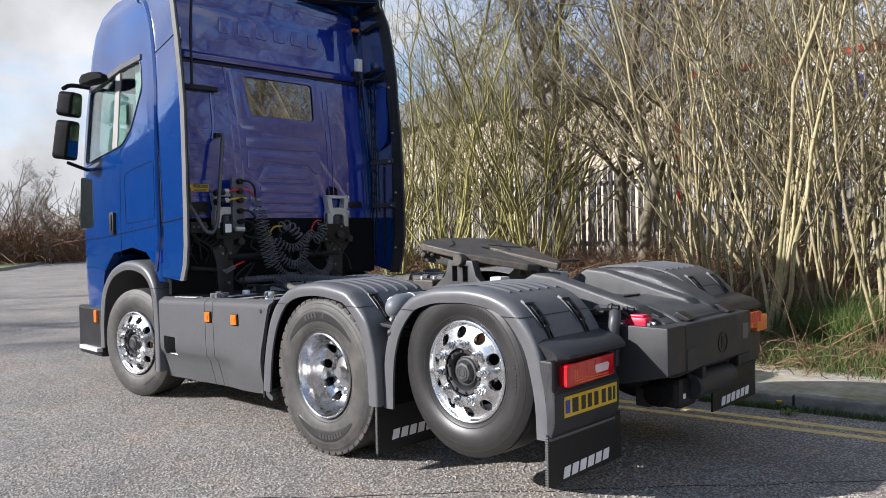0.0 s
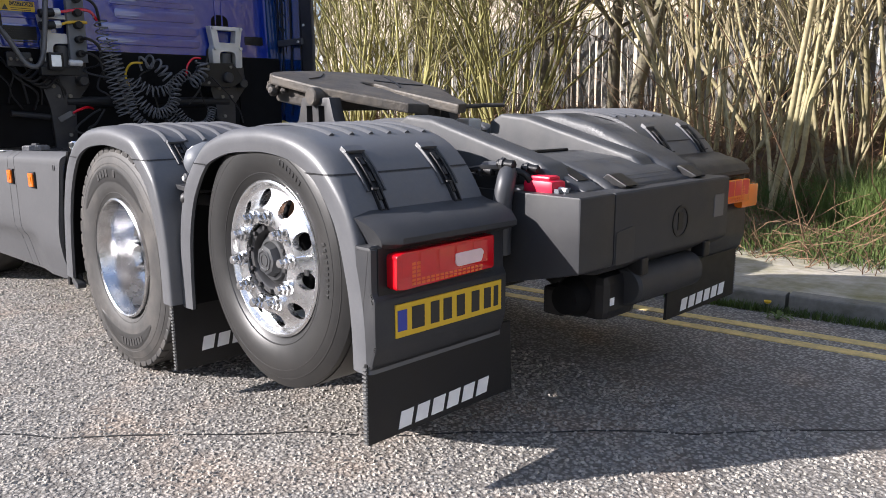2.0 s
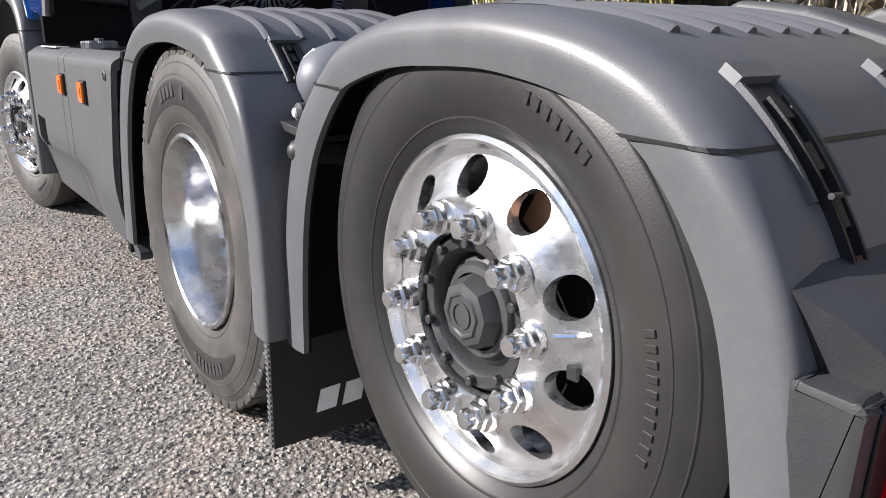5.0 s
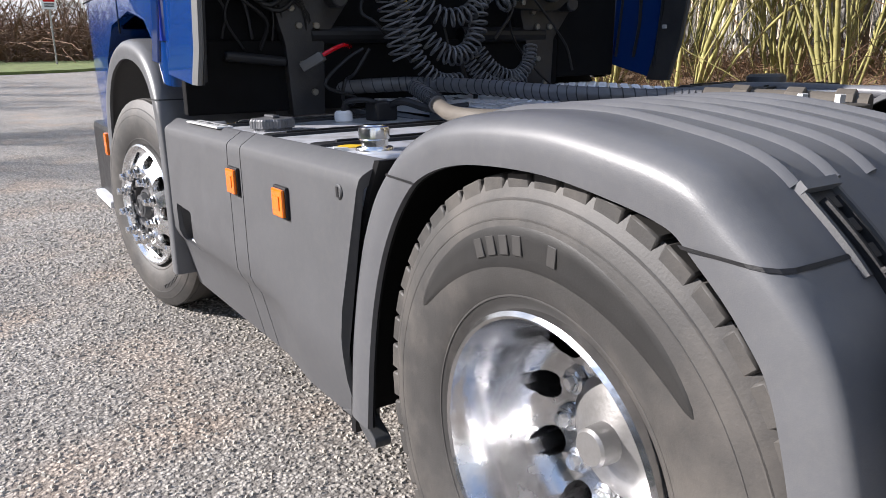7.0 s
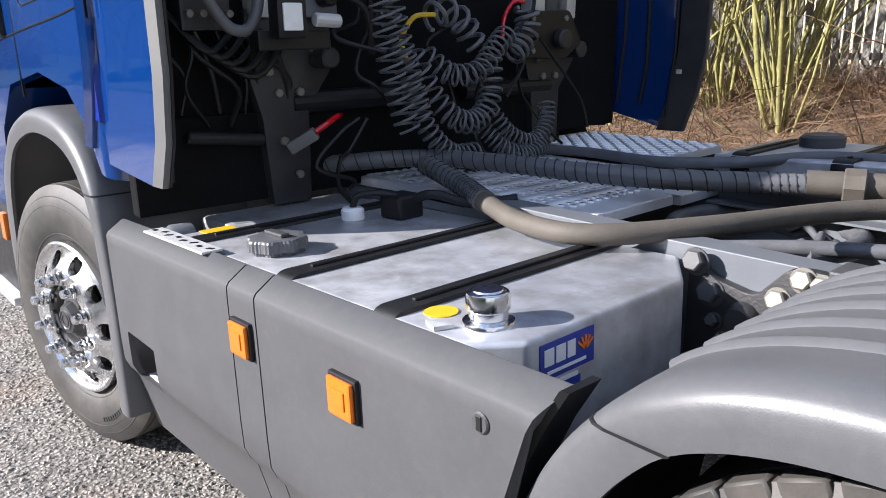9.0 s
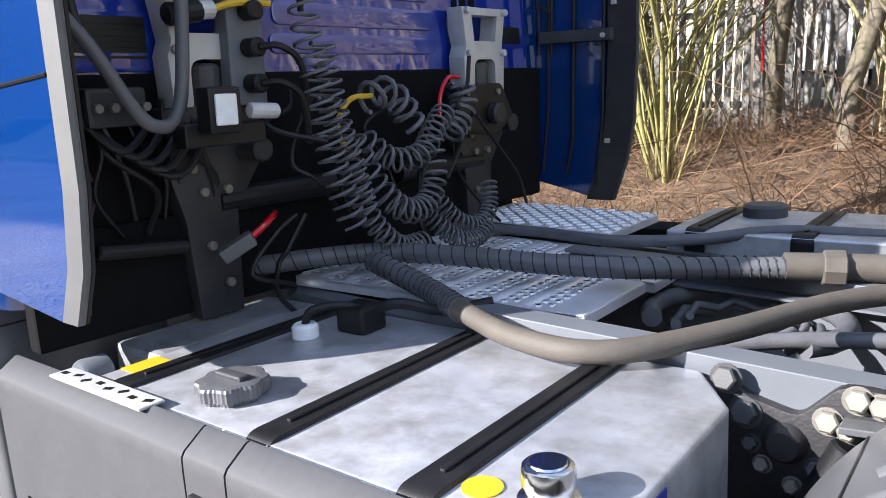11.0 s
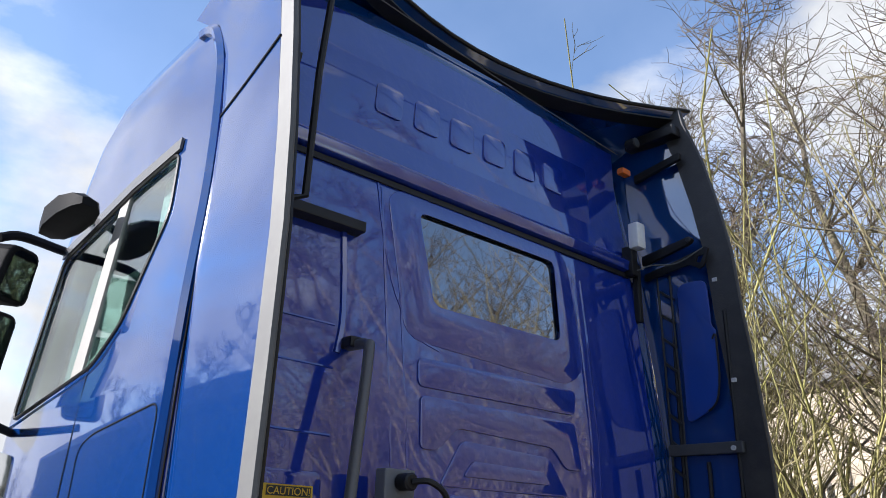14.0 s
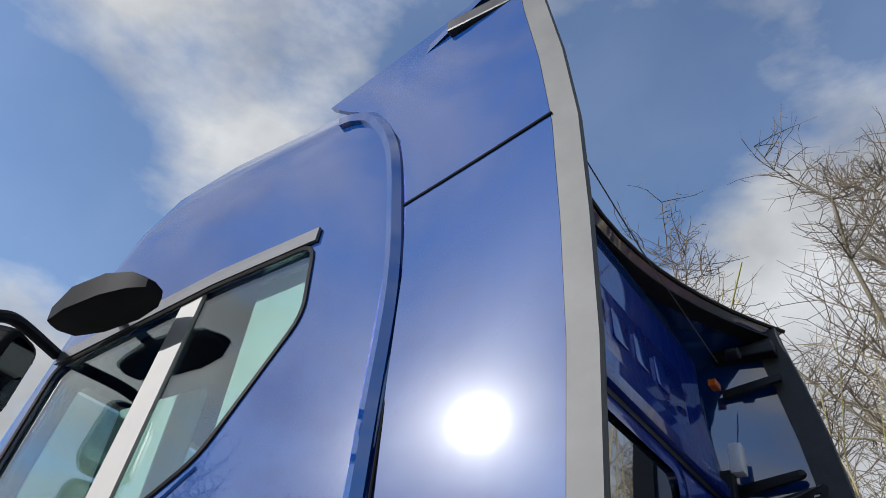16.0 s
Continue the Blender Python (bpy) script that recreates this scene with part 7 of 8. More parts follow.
def fairing(side, edge):
    """A curved side deflector, from the cab's edge back to a rubber-lipped trailing edge."""
    tip = 1.212 if side < 0 else 1.245
    def yy(u, z):
        w = min(level(min(z, 3.75))[2] + 0.010, 1.222)
        e = tip + 0.025 * min(max((z - 2.8) / 0.5, 0), 1) * (1 if side < 0 else 0) - (0.05 if z > 3.95 else 0)
        return (w + (e - w) * u) * side
    cols = 8
    n = len(edge)
    outer = [[(FRONT[i][0] + (edge[i][0] - 0.07 - FRONT[i][0]) * u / cols, yy(u / cols, edge[i][1]), FRONT[i][1] + (edge[i][1] - FRONT[i][1]) * u / cols) for u in range(cols + 1)] for i in range(n)]
    rings = [row + [(x, y - side * 0.022, z) for x, y, z in reversed(row)] for row in outer]
    f = part("side_deflector", loft(rings), BLUE, truck, "blue side air deflector with a grey rubber lip", True)
    lip = []
    for i in range(n):
        x, z = edge[i]
        y = yy(0.98, z)
        lip.append([(x - 0.068, y + side * 0.001, z), (x - 0.004, y - side * 0.002, z), (x, y - side * 0.012, z), (x - 0.004, y - side * 0.020, z), (x - 0.10, y - side * 0.032, z), (x - 0.10, y - side * 0.026, z)])
    # Far lip: same rubber, darker grey put in for its shade.
    part("rubber_lip", loft(lip), STRIP if side < 0 else GREY_DARK, f, "light grey rubber lip" if side < 0 else "rubber lip coloured darker for the far side's shade", True)
    inner_lip = [[(x - 0.13, yy(0.9, z) - side * 0.034, z), (x - 0.005, yy(1, z) - side * 0.022, z), (x - 0.006, yy(1, z) - side * 0.030, z), (x - 0.13, yy(0.9, z) - side * 0.044, z)] for x, z in edge]
    part("lip_backing", loft(inner_lip), BLACK if side < 0 else BLACK_DUSTY, f, "dark backing strip", True)
    # joints
    for (x0, z0), (x1, z1) in (((-2.34, 1.655), (-1.96, 1.69)), ((-2.47, 3.215), (-2.0, 3.28))):
        line = []
        for i in range(7):
            z = z0 + (z1 - z0) * i / 6
            line.append((x0 + (x1 - x0) * i / 6, yy(i / 6, z) + side * 0.0005, z))
        part("deflector_gap", tube(line, 0.005, 6), VOID, f)
    # inner ribs and bars
    for z in (1.80, 2.28):
        xe = float(np.interp(z, [p[1] for p in edge], [p[0] for p in edge]))
        part("inner_bar", box(wall_x(min(z, 3.4)) + 0.02, xe - 0.10, side * (tip - 0.075), side * (tip - 0.05), z, z + 0.052, 0.005), GREY_DARK, f, "dark support bar")
        part("bar_bolt", cyl((xe - 0.14, side * (tip - 0.073), z + 0.022), (xe - 0.14, side * (tip - 0.087), z + 0.022), 0.011, 8), CAST, f)
    for x, za, zb in ((-2.27, 1.2, 3.1), (-2.14, 1.2, 2.25), (-1.99, 1.15, 2.95)):
        part("inner_rib", tube([(x + (0.0 if za + (zb - za) * i / 6 > 1.35 else -0.03), side * (tip - 0.042), za + (zb - za) * i / 6) for i in range(7)], 0.009, 6), BLACK, f)
    # a raised panel with a rounded lower corner
    part("inner_panel", prism(rounded_poly([(-2.22, 2.42), (-2.06, 2.50), (-2.035, 2.62), (-2.035, 2.86), (-2.055, 2.88), (-2.06, 3.12), (-2.22, 3.12)], 0.05, 5), side * (tip - 0.062), side * (tip - 0.052), "y", 0.004), BLUE_IN, f, "blue stiffening panel", True)
    part("panel_rim", tube([(x, side * (tip - 0.062), z) for x, z in rounded_poly([(-2.22, 2.42), (-2.06, 2.50), (-2.035, 2.62), (-2.035, 2.86)], 0.05, 5)[6:]], 0.005, 6), BLACK, f)
    # a slotted strip beside the wall
    for x in (-2.315, -2.245):
        part("strip_edge", tube([(x, side * (tip - 0.058), 1.75), (x, side * (tip - 0.058), 2.5), (x - 0.01, side * (tip - 0.062), 3.18)], 0.006, 5), BLACK, f)
    for i in range(11):
        z = 1.80 + 0.125 * i
        part("strip_slot", tube([(-2.315, side * (tip - 0.058), z + 0.055), (-2.285, side * (tip - 0.060), z + 0.03), (-2.245, side * (tip - 0.058), z)], 0.0075, 5), BLACK, f)
    return f


fairing(-1, EDGE)
fairing(1, EDGE_FAR)
# Added black panel that hides the cab's blue behind this corner.
part("corner_lining", prism([(-2.60, 1.30), (-2.44, 1.08), (-2.33, 1.09), (-2.305, 1.69), (-2.60, 1.69)], 1.150, 1.162, "y", 0.003), BLACK, truck, "added black panel behind the cab corner")
# roof deflector: hollow behind, its trailing edge swept forward in the middle
rows = []
for k in range(17):
    y = -1.235 + 2.47 * k / 16
    t = 1 - (y / 1.235) ** 2
    xr, zr = -2.10 - 0.38 * t, 4.115 - 0.02 * t
    w = 1 - abs(y) / 1.235
    zf = 3.75 + 0.22 * min(1, w * 3.2)
    xf = -2.95 - 0.5 * min(1, w * 2.5)
    top = [(xf + (xr - xf) * u / 6, y * (1 - 0.11 * (1 - u / 6)), zf + (zr - zf) * (u / 6) ** 0.85) for u in range(7)]
    rows.append(top + [(xr + 0.004, y, zr - 0.018), (xr - 0.03, y * 0.985, zr - 0.05)] + [(x, yy, z - 0.04) for x, yy, z in reversed(top[1:-1])] + [(xf, y * 0.89, zf - 0.10)])
roof = part("roof_deflector", loft(rows), BLUE, truck, "blue roof air deflector with a black edge", True)
lip = [tube([(r[6][0] + 0.012, r[6][1], r[6][2] - 0.010) for r in rows], 0.011, 8)]
part("edge_seal", lip[0], BLACK, roof, "black edge seal", True)
under = [[(r[6][0] - 0.01, r[6][1] * 0.985, r[6][2] - 0.06), (r[6][0] - 0.09, r[6][1] * 0.98, r[6][2] - 0.082), (r[6][0] - 0.09, r[6][1] * 0.98, r[6][2] - 0.092), (r[6][0] - 0.01, r[6][1] * 0.985, r[6][2] - 0.068)] for r in rows]
part("underside", loft(under), BLACK, roof, "black underside lining", True)
for s in (-1, 1):
    part("roof_bracket", box(-2.42, -2.12, s * 1.10, s * 1.20, 3.93, 3.99, 0.008), BLACK, roof)
    part("strut_knob", cyl((-2.30, s * 0.95, 3.86), (-2.24, s * 0.95, 3.86), 0.03, 10, 0.005), BLACK, roof)
part("support_strut", tube([(-2.24, -0.93, 3.85), (-2.25, -0.95, 3.4), (-2.27, -0.94, 2.93), (-2.28, -0.99, 2.91)], 0.013, 8), BLACK, roof, "black support strut")
part("guy_wire", tube([(-2.24, -0.9, 3.86), (-2.30, 0.0, 3.83), (-2.33, 0.9, 3.80)], 0.003, 4), STRIP, roof)


# rear wall of the sleeper: a slightly wavy pressed sheet over the cab's back
rows_ = [[(level(z)[1] + 0.003, y, z) for y in np.linspace(-1.08, 1.08, 9)] for z in np.linspace(1.69, 3.93, 12)]
wall_sheet = part("rear_wall", loft([r_ + [(x - 0.006, y, z) for x, y, z in reversed(r_)] for r_ in rows_]), BLUE_SHADE_LIFT, cab, "wavy pressed rear wall of the sleeper", True)
cut(wall_sheet, prism(rounded_poly([(-0.345, 3.10), (0.465, 3.10), (0.465, 2.715), (-0.275, 2.715)], 0.045, 5), -2.6, -2.2, "x"))

def wall_strip(points, r, material, name, label="", out=0.0, n=4):
    return part(name, tube(smooth_line([(wall_x(z, out), y, z) for y, z in points], n), r, 6), material, cab, label, True)


def wall_panel(poly, t, material, name, label="", bevel=0.004, rad=0.04):
    """A plate standing proud of the rear wall."""
    pts = rounded_poly(poly, rad, 4)
    zs_ = [p[1] for p in pts]
    zc = (min(zs_) + max(zs_)) / 2
    bm = prism([(y, z - zc) for y, z in pts], -0.01, t, "x", bevel)
    slope = math.atan2(wall_x(max(zs_)) - wall_x(min(zs_)), max(zs_) - min(zs_))
    return part(name, moved(bm, Matrix.Translation((wall_x(zc), 0, zc)) @ Matrix.Rotation(slope, 4, "Y")), material, cab, label, True)


cut(wall_panel([(-0.42, 2.56), (-0.50, 3.12), (-0.44, 3.17), (0.55, 3.17), (0.62, 2.62), (0.50, 2.52)], 0.006, BLUE_SHADE_LIFT, "window_surround", "", 0.005, 0.09), prism(rounded_poly([(-0.345, 3.10), (0.465, 3.10), (0.465, 2.715), (-0.275, 2.715)], 0.045, 5), -2.6, -2.2, "x"))
wall_strip([(-0.55, 3.17), (-0.52, 2.95), (-0.46, 2.72), (-0.36, 2.58), (-0.25, 2.54)], 0.007, BLUE_SHADE_LIFT, "window_crease")
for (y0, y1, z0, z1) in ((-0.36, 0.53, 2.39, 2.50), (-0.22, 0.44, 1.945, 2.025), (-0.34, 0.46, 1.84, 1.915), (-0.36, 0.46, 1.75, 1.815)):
    wall_panel([(y0, z0), (y0, z1), (y1, z1), (y1 - 0.02, z0)], 0.011, BLUE_SHADE_LIFT, "pressed_panel", "", 0.006, 0.03)
wall_panel([(-0.35, 2.17), (-0.35, 2.36), (0.50, 2.36), (0.53, 2.16), (0.43, 2.16), (0.35, 2.24), (-0.17, 2.26), (-0.27, 2.17)], 0.011, BLUE_SHADE_LIFT, "pressed_panel", "", 0.006, 0.025)
wall_panel([(-0.26, 2.05), (-0.15, 2.22), (0.33, 2.20), (0.44, 2.05)], 0.009, BLUE_SHADE_LIFT, "pressed_panel", "", 0.006, 0.03)
wall_panel([(-0.15, 2.09), (-0.10, 2.15), (0.29, 2.14), (0.33, 2.09)], 0.015, BLUE_SHADE_LIFT, "pressed_panel", "", 0.005, 0.02)
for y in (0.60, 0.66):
    wall_strip([(y, 1.9), (y + 0.01, 2.4), (y - 0.01, 3.05)], 0.010, BLUE_SHADE_LIFT, "wall_rib")
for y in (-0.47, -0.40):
    wall_strip([(y - 0.06, 3.15), (y - 0.03, 2.6), (y, 2.1)], 0.007, BLUE_SHADE_LIFT, "wall_rib")
part("wall_ledge", prism([(wall_x(3.20), 3.19), (wall_x(3.20, 0.035), 3.20), (wall_x(3.25, 0.05), 3.245), (wall_x(3.25, 0.02), 3.275), (wall_x(3.3), 3.28)], -1.06, 1.06, "y", 0.004), BLUE_SHADE_LIFT, cab, "pressed ledge across the rear wall", True)
# Black strip draws the thin shadow below the ledge.
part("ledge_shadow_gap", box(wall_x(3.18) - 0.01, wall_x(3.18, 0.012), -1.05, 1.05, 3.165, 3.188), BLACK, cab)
wall_panel([(-0.80, 3.33), (-0.84, 3.80), (0.84, 3.80), (0.80, 3.33)], 0.008, BLUE_SHADE_LIFT, "upper_panel", "upper pressed panel", 0.006, 0.08)
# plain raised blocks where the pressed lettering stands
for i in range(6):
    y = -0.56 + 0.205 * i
    wall_panel([(y, 3.50), (y + 0.02, 3.66), (y + 0.16, 3.66), (y + 0.14, 3.50)], 0.016, BLUE_SHADE_LIFT, "raised_block", "", 0.004, 0.03)
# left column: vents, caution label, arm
wall_panel([(-1.03, 1.90), (-1.03, 2.06), (-0.745, 2.06), (-0.745, 1.90)], 0.012, BLUE_SHADE_LIFT, "label_recess", "", 0.006, 0.03)
lab = wall_panel([(-0.995, 1.945), (-0.995, 2.015), (-0.775, 2.015), (-0.775, 1.945)], 0.0145, YELLOW, "caution_label", "yellow caution label", 0.0, 0.002)
part("label_triangle", prism([(-0.985, 1.952), (-0.945, 1.952), (-0.965, 1.99)], wall_x(1.97, 0.0150), wall_x(1.97, 0.0165), "x"), BLACKPRINT, cab)
part("label_block", box(wall_x(1.97, 0.0150), wall_x(1.97, 0.0160), -0.935, -0.783, 1.982, 2.011), BLACKPRINT, cab)
for z in (1.952, 1.964):
    part("label_bar", box(wall_x(1.97, 0.0150), wall_x(1.97, 0.0162), -0.93, -0.80, z, z + 0.004), BLACKPRINT, cab)
txt = bpy.data.curves.new("caution_text", "FONT")
txt.body, txt.size, txt.extrude, txt.align_x = "CAUTION!", 0.031, 0.0004, "CENTER"
to = new("caution_text", txt)
me = bpy.data.meshes.new_from_object(to.evaluated_get(bpy.context.evaluated_depsgraph_get()))
bpy.data.objects.remove(to)
me.materials.append(YELLOW)
to = new("caution_text", me)
to.parent = cab
to.matrix_basis = Matrix(((0, 0, 1, wall_x(1.97, 0.0168)), (1, 0, 0, -0.859), (0, 1, 0, 1.986), (0, 0, 0, 1)))
wall_panel([(-1.02, 1.70), (-1.02, 1.86), (-0.75, 1.86), (-0.75, 1.70)], 0.014, BLUE_SHADE_LIFT, "vent_frame", "", 0.006, 0.03)
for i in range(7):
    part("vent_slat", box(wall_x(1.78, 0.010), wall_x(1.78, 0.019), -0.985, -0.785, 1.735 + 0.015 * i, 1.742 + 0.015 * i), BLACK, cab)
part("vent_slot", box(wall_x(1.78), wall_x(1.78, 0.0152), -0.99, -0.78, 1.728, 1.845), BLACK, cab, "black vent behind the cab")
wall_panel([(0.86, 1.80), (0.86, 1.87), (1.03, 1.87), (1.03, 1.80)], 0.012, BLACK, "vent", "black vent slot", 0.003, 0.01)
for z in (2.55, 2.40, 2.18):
    wall_strip([(-1.0, z), (-0.72, z - 0.004)], 0.006, BLUE_SHADE_LIFT, "wall_crease")
wall_strip([(-0.70, 2.93), (-0.69, 2.6), (-0.71, 2.45)], 0.016, BLUE_SHADE_LIFT, "wall_rib")
arm = part("wall_arm", prism([(wall_x(2.93), 2.90), (wall_x(2.93, 0.06), 2.905), (wall_x(2.93, 0.06), 2.945), (wall_x(2.93), 2.955)], -1.02, -0.64, "y", 0.004), BLACK, cab, "black bracket arm on the rear wall")
part("grab_rail", tube(smooth_line([(-2.20, -1.06, 3.05), (-2.18, -1.06, 2.5), (-2.16, -1.05, 1.9), (-2.15, -1.04, 1.80)], 8), 0.013, 10), BLACK, truck, "black upright tube behind the cab", True)
part("intake_hoop", tube(smooth_line([(-2.17, -1.09, 1.86), (-2.14, -1.02, 1.75), (-2.12, -0.94, 1.60), (-2.11, -0.89, 1.56), (-2.11, -0.84, 1.58), (-2.12, -0.80, 1.70), (-2.16, -0.74, 2.1), (-2.20, -0.69, 2.42), (-2.24, -0.67, 2.47), (-2.34, -0.67, 2.48)], 8), 0.018, 12), GREY, truck, "bent grey steel tube behind the cab", True)
part("tube_clip", box(-2.35, -2.29, -0.70, -0.65, 2.465, 2.505, 0.008), BLACK, truck)
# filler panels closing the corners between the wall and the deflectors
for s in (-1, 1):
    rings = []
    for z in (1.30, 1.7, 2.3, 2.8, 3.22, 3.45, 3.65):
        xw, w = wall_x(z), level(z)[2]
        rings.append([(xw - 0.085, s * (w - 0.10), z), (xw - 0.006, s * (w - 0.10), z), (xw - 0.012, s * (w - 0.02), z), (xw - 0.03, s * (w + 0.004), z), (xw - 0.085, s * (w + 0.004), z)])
    part("corner_panel", loft(rings), BLUE_SHADE_LIFT, cab, "", True)
# Near-black plate takes the place of a shaded opening above the mount.
wall_panel([(0.565, 1.90), (0.565, 2.0), (0.60, 2.03), (0.68, 2.03), (0.715, 2.0), (0.715, 1.90)], 0.006, VOID, "wall_hole", "dark patch for the shaded opening over the cab mount", 0.0, 0.02)
# amber and white marker lamps on the rear corners
for z in (1.35, 1.95, 2.6, 3.1):
    xe = float(np.interp(z, [p[1] for p in EDGE_FAR], [p[0] for p in EDGE_FAR]))
    part("lip_clip", box(xe - 0.115, xe - 0.09, 1.195, 1.212, z, z + 0.02, 0.003), CAST, truck, "small clip on the deflector")
for s in (-1, 1):
    part("amber_lamp", box(-2.43, -2.39, s * 1.03, s * 1.10, 3.765, 3.80, 0.005), ORANGE, cab, "small amber marker lamp")
    part("white_lamp", box(-2.37, -2.31, s * 1.01, s * 1.08, 3.31, 3.45, 0.010), LAMPGLASS, cab, "white work lamp", True)
    part("lamp_bracket", box(-2.42, -2.36, s * 1.02, s * 1.07, 3.17, 3.33, 0.006), BLACK, cab)
    pb = part("deflector_bracket", prism(rounded_poly([(-2.38, 3.165), (-2.12, 3.20), (-2.07, 3.165), (-2.045, 3.175), (-2.01, 3.265), (-2.03, 3.275), (-2.20, 3.235), (-2.38, 3.205)], 0.010, 3), s * 1.150, s * 1.162, "y", 0.002), BLACK, cab, "black deflector bracket with a hole", True)
    cut(pb, prism(rounded_poly([(-2.085, 3.205), (-2.06, 3.195), (-2.04, 3.235), (-2.075, 3.235)], 0.006, 2), s * 1.0, s * 1.3, "y"))
    part("bracket_bar", prism(rounded_poly([(-2.38, 3.245), (-2.10, 3.305), (-2.085, 3.325), (-2.10, 3.345), (-2.38, 3.30)], 0.012, 3), s * 1.135, s * 1.160, "y", 0.004), BLACK, cab, "black strut to the deflector", True)
    part("bracket_knob", cyl((-2.105, s * 1.128, 3.324), (-2.105, s * 1.165, 3.324), 0.014, 12, 0.003), BLACK_DUSTY, cab)
    part("bracket_post", box(-2.40, -2.365, s * 1.07, s * 1.10, 2.93, 3.24, 0.008), BLACK, cab, "black upright under the lamp")
    part("lamp_cable", tube(smooth_line([(-2.36, s * 1.06, 3.20), (-2.30, s * 1.10, 3.225), (-2.18, s * 1.13, 3.215), (-2.04, s * 1.15, 3.27)], 5), 0.0035, 5), STRIP, cab)
    part("deflector_arm", prism([(-2.40, 3.74), (-2.12, 3.79), (-2.12, 3.83), (-2.40, 3.785)], s * 1.14, s * 1.165, "y", 0.003), BLACK, cab, "black deflector arm")

# mirrors
def mirror(side):
    s = side
    arm = part("mirror_arm", tube(smooth_line([(-4.05, s * 1.18, 3.12), (-3.92, s * 1.40, 3.10), (-3.86, s * 1.50, 3.05)], 6), 0.022, 8), HOUSING, truck, "black mirror arm and housings", True)
    part("lower_arm", tube([(-4.05, s * 1.2, 2.24), (-3.88, s * 1.47, 2.30)], 0.018, 8), HOUSING, arm)
    TURN_IN = pose(-3.88, s * 1.45, 2.7, 0, 8, -34 * s) @ pose(0, 0, -2.7)
    for z0, z1, lab in ((2.33, 2.73, "black main mirror housing"), (2.77, 3.02, "black wide-angle mirror housing")):
        hs = part("mirror_housing", moved(prism(rounded_poly([(-0.10, z0), (-0.085, z1), (0.085, z1), (0.10, z0)], 0.05, 4), -0.09, 0.07, "x", 0.022, 3), TURN_IN), HOUSING, arm, lab, True)
        part("mirror_glass", moved(prism(rounded_poly([(-0.078, z0 + 0.02), (-0.066, z1 - 0.02), (0.066, z1 - 0.02), (0.078, z0 + 0.02)], 0.035, 4), 0.069, 0.073, "x"), TURN_IN), MIRROR, hs, "mirror glass")
    kerb_m = loft([[(x, -0.07 * u, -0.12 * v), (x, -0.085 * u, -0.03 * v), (x, -0.05 * u, 0.09 * v), (x, 0.012 * u, 0.11 * v), (x, 0.03 * u, 0.0), (x, 0.012 * u, -0.11 * v)] for x, u, v in ((-0.155, 0.25, 0.35), (-0.14, 0.62, 0.7), (-0.06, 1.0, 1.0), (0.05, 0.95, 1.0), (0.12, 0.7, 0.75), (0.15, 0.35, 0.4))])
    part("kerb_mirror", moved(kerb_m, Matrix.Translation((-3.56, s * 1.31, 3.10)) @ Matrix.Rotation(radians(-90), 4, "X") @ Matrix.Diagonal((1.7, 1, 0.7, 1))), HOUSING, arm, "rounded kerb mirror over the door", True)
    part("kerb_mirror_arm", tube([(-3.72, s * 1.18, 3.20), (-3.66, s * 1.28, 3.15)], 0.02, 8), HOUSING, arm)
    return arm


mirror(-1)
mirror(1)

# equipment behind the cab
man = part("air_manifold", box(-2.23, -2.18, -0.61, -0.49, 1.60, 2.08, 0.006), RESERVOIR, truck, "grey coupling panel with air and electric lines")
for z, m_, l in ((2.04, BLACK, "black electric plug"), (1.945, RED, "red air coupling"), (1.86, YELLOW, "yellow air coupling"), (1.76, BLACK, "black electric plug"), (1.66, BLACK, "black electric plug")):
    base = part("coupling", cyl((-2.18, -0.55, z), (-2.12, -0.55, z), 0.027, 16, 0.006), BLACK, man, l, True)
    if m_ is not BLACK:
        part("coupling_ring", cyl((-2.17, -0.72, z - 0.005), (-2.17, -0.66, z), 0.026, 14, 0.004), CAST, base)
        part("coupling_grip", tube(smooth_line([(-2.17, -0.67, z - 0.004), (-2.15, -0.60, z + 0.012), (-2.13, -0.53, z + 0.022), (-2.11, -0.47, z + 0.008), (-2.10, -0.435, z - 0.05)] if m_ is RED else [(-2.17, -0.67, z - 0.004), (-2.16, -0.61, z + 0.016), (-2.15, -0.55, z + 0.022), (-2.14, -0.49, z + 0.020)], 5), 0.010, 8), m_, base)
        part("coupling_body", cyl((-2.17, -0.80, z - 0.02), (-2.17, -0.70, z - 0.005), 0.03, 12, 0.005), BLACK, base)
    else:
        part("plug_lever", tube(smooth_line([(-2.12, -0.55, z), (-2.08, -0.51, z), (-2.07, -0.45, z - 0.05), (-2.09, -0.42, z - 0.18)], 5), 0.010, 7), BLACK, base)


def coiled(points, turns, radius, wire, label, per=12):
    """A coiled line hung along a curve."""
    line = smooth_line(points, 12)
    n = int(turns * per)
    seq = []
    for i in range(n + 1):
        q = i / n * (len(line) - 1)
        k = min(int(q), len(line) - 2)
        c = line[k].lerp(line[k + 1], q - k)
        d = (line[k + 1] - line[k]).normalized()
        a = d.cross(Vector((0.95, 0.1, 0.25))).normalized()
        b = d.cross(a)
        w = 2 * math.pi * turns * i / n
        seq.append(c + radius * (a * math.cos(w) + b * math.sin(w)))
    return part("coiled_line", tube(seq, wire * 0.8, 6), HOSE, truck, label, True)


air, ele = "black coiled air line hanging behind the cab", "black coiled electric line hanging behind the cab"
coiled([(-2.09, -0.42, 1.92), (-2.07, -0.40, 1.65), (-2.05, -0.37, 1.42), (-2.02, -0.33, 1.22)], 17, 0.0418, 0.0064, air)
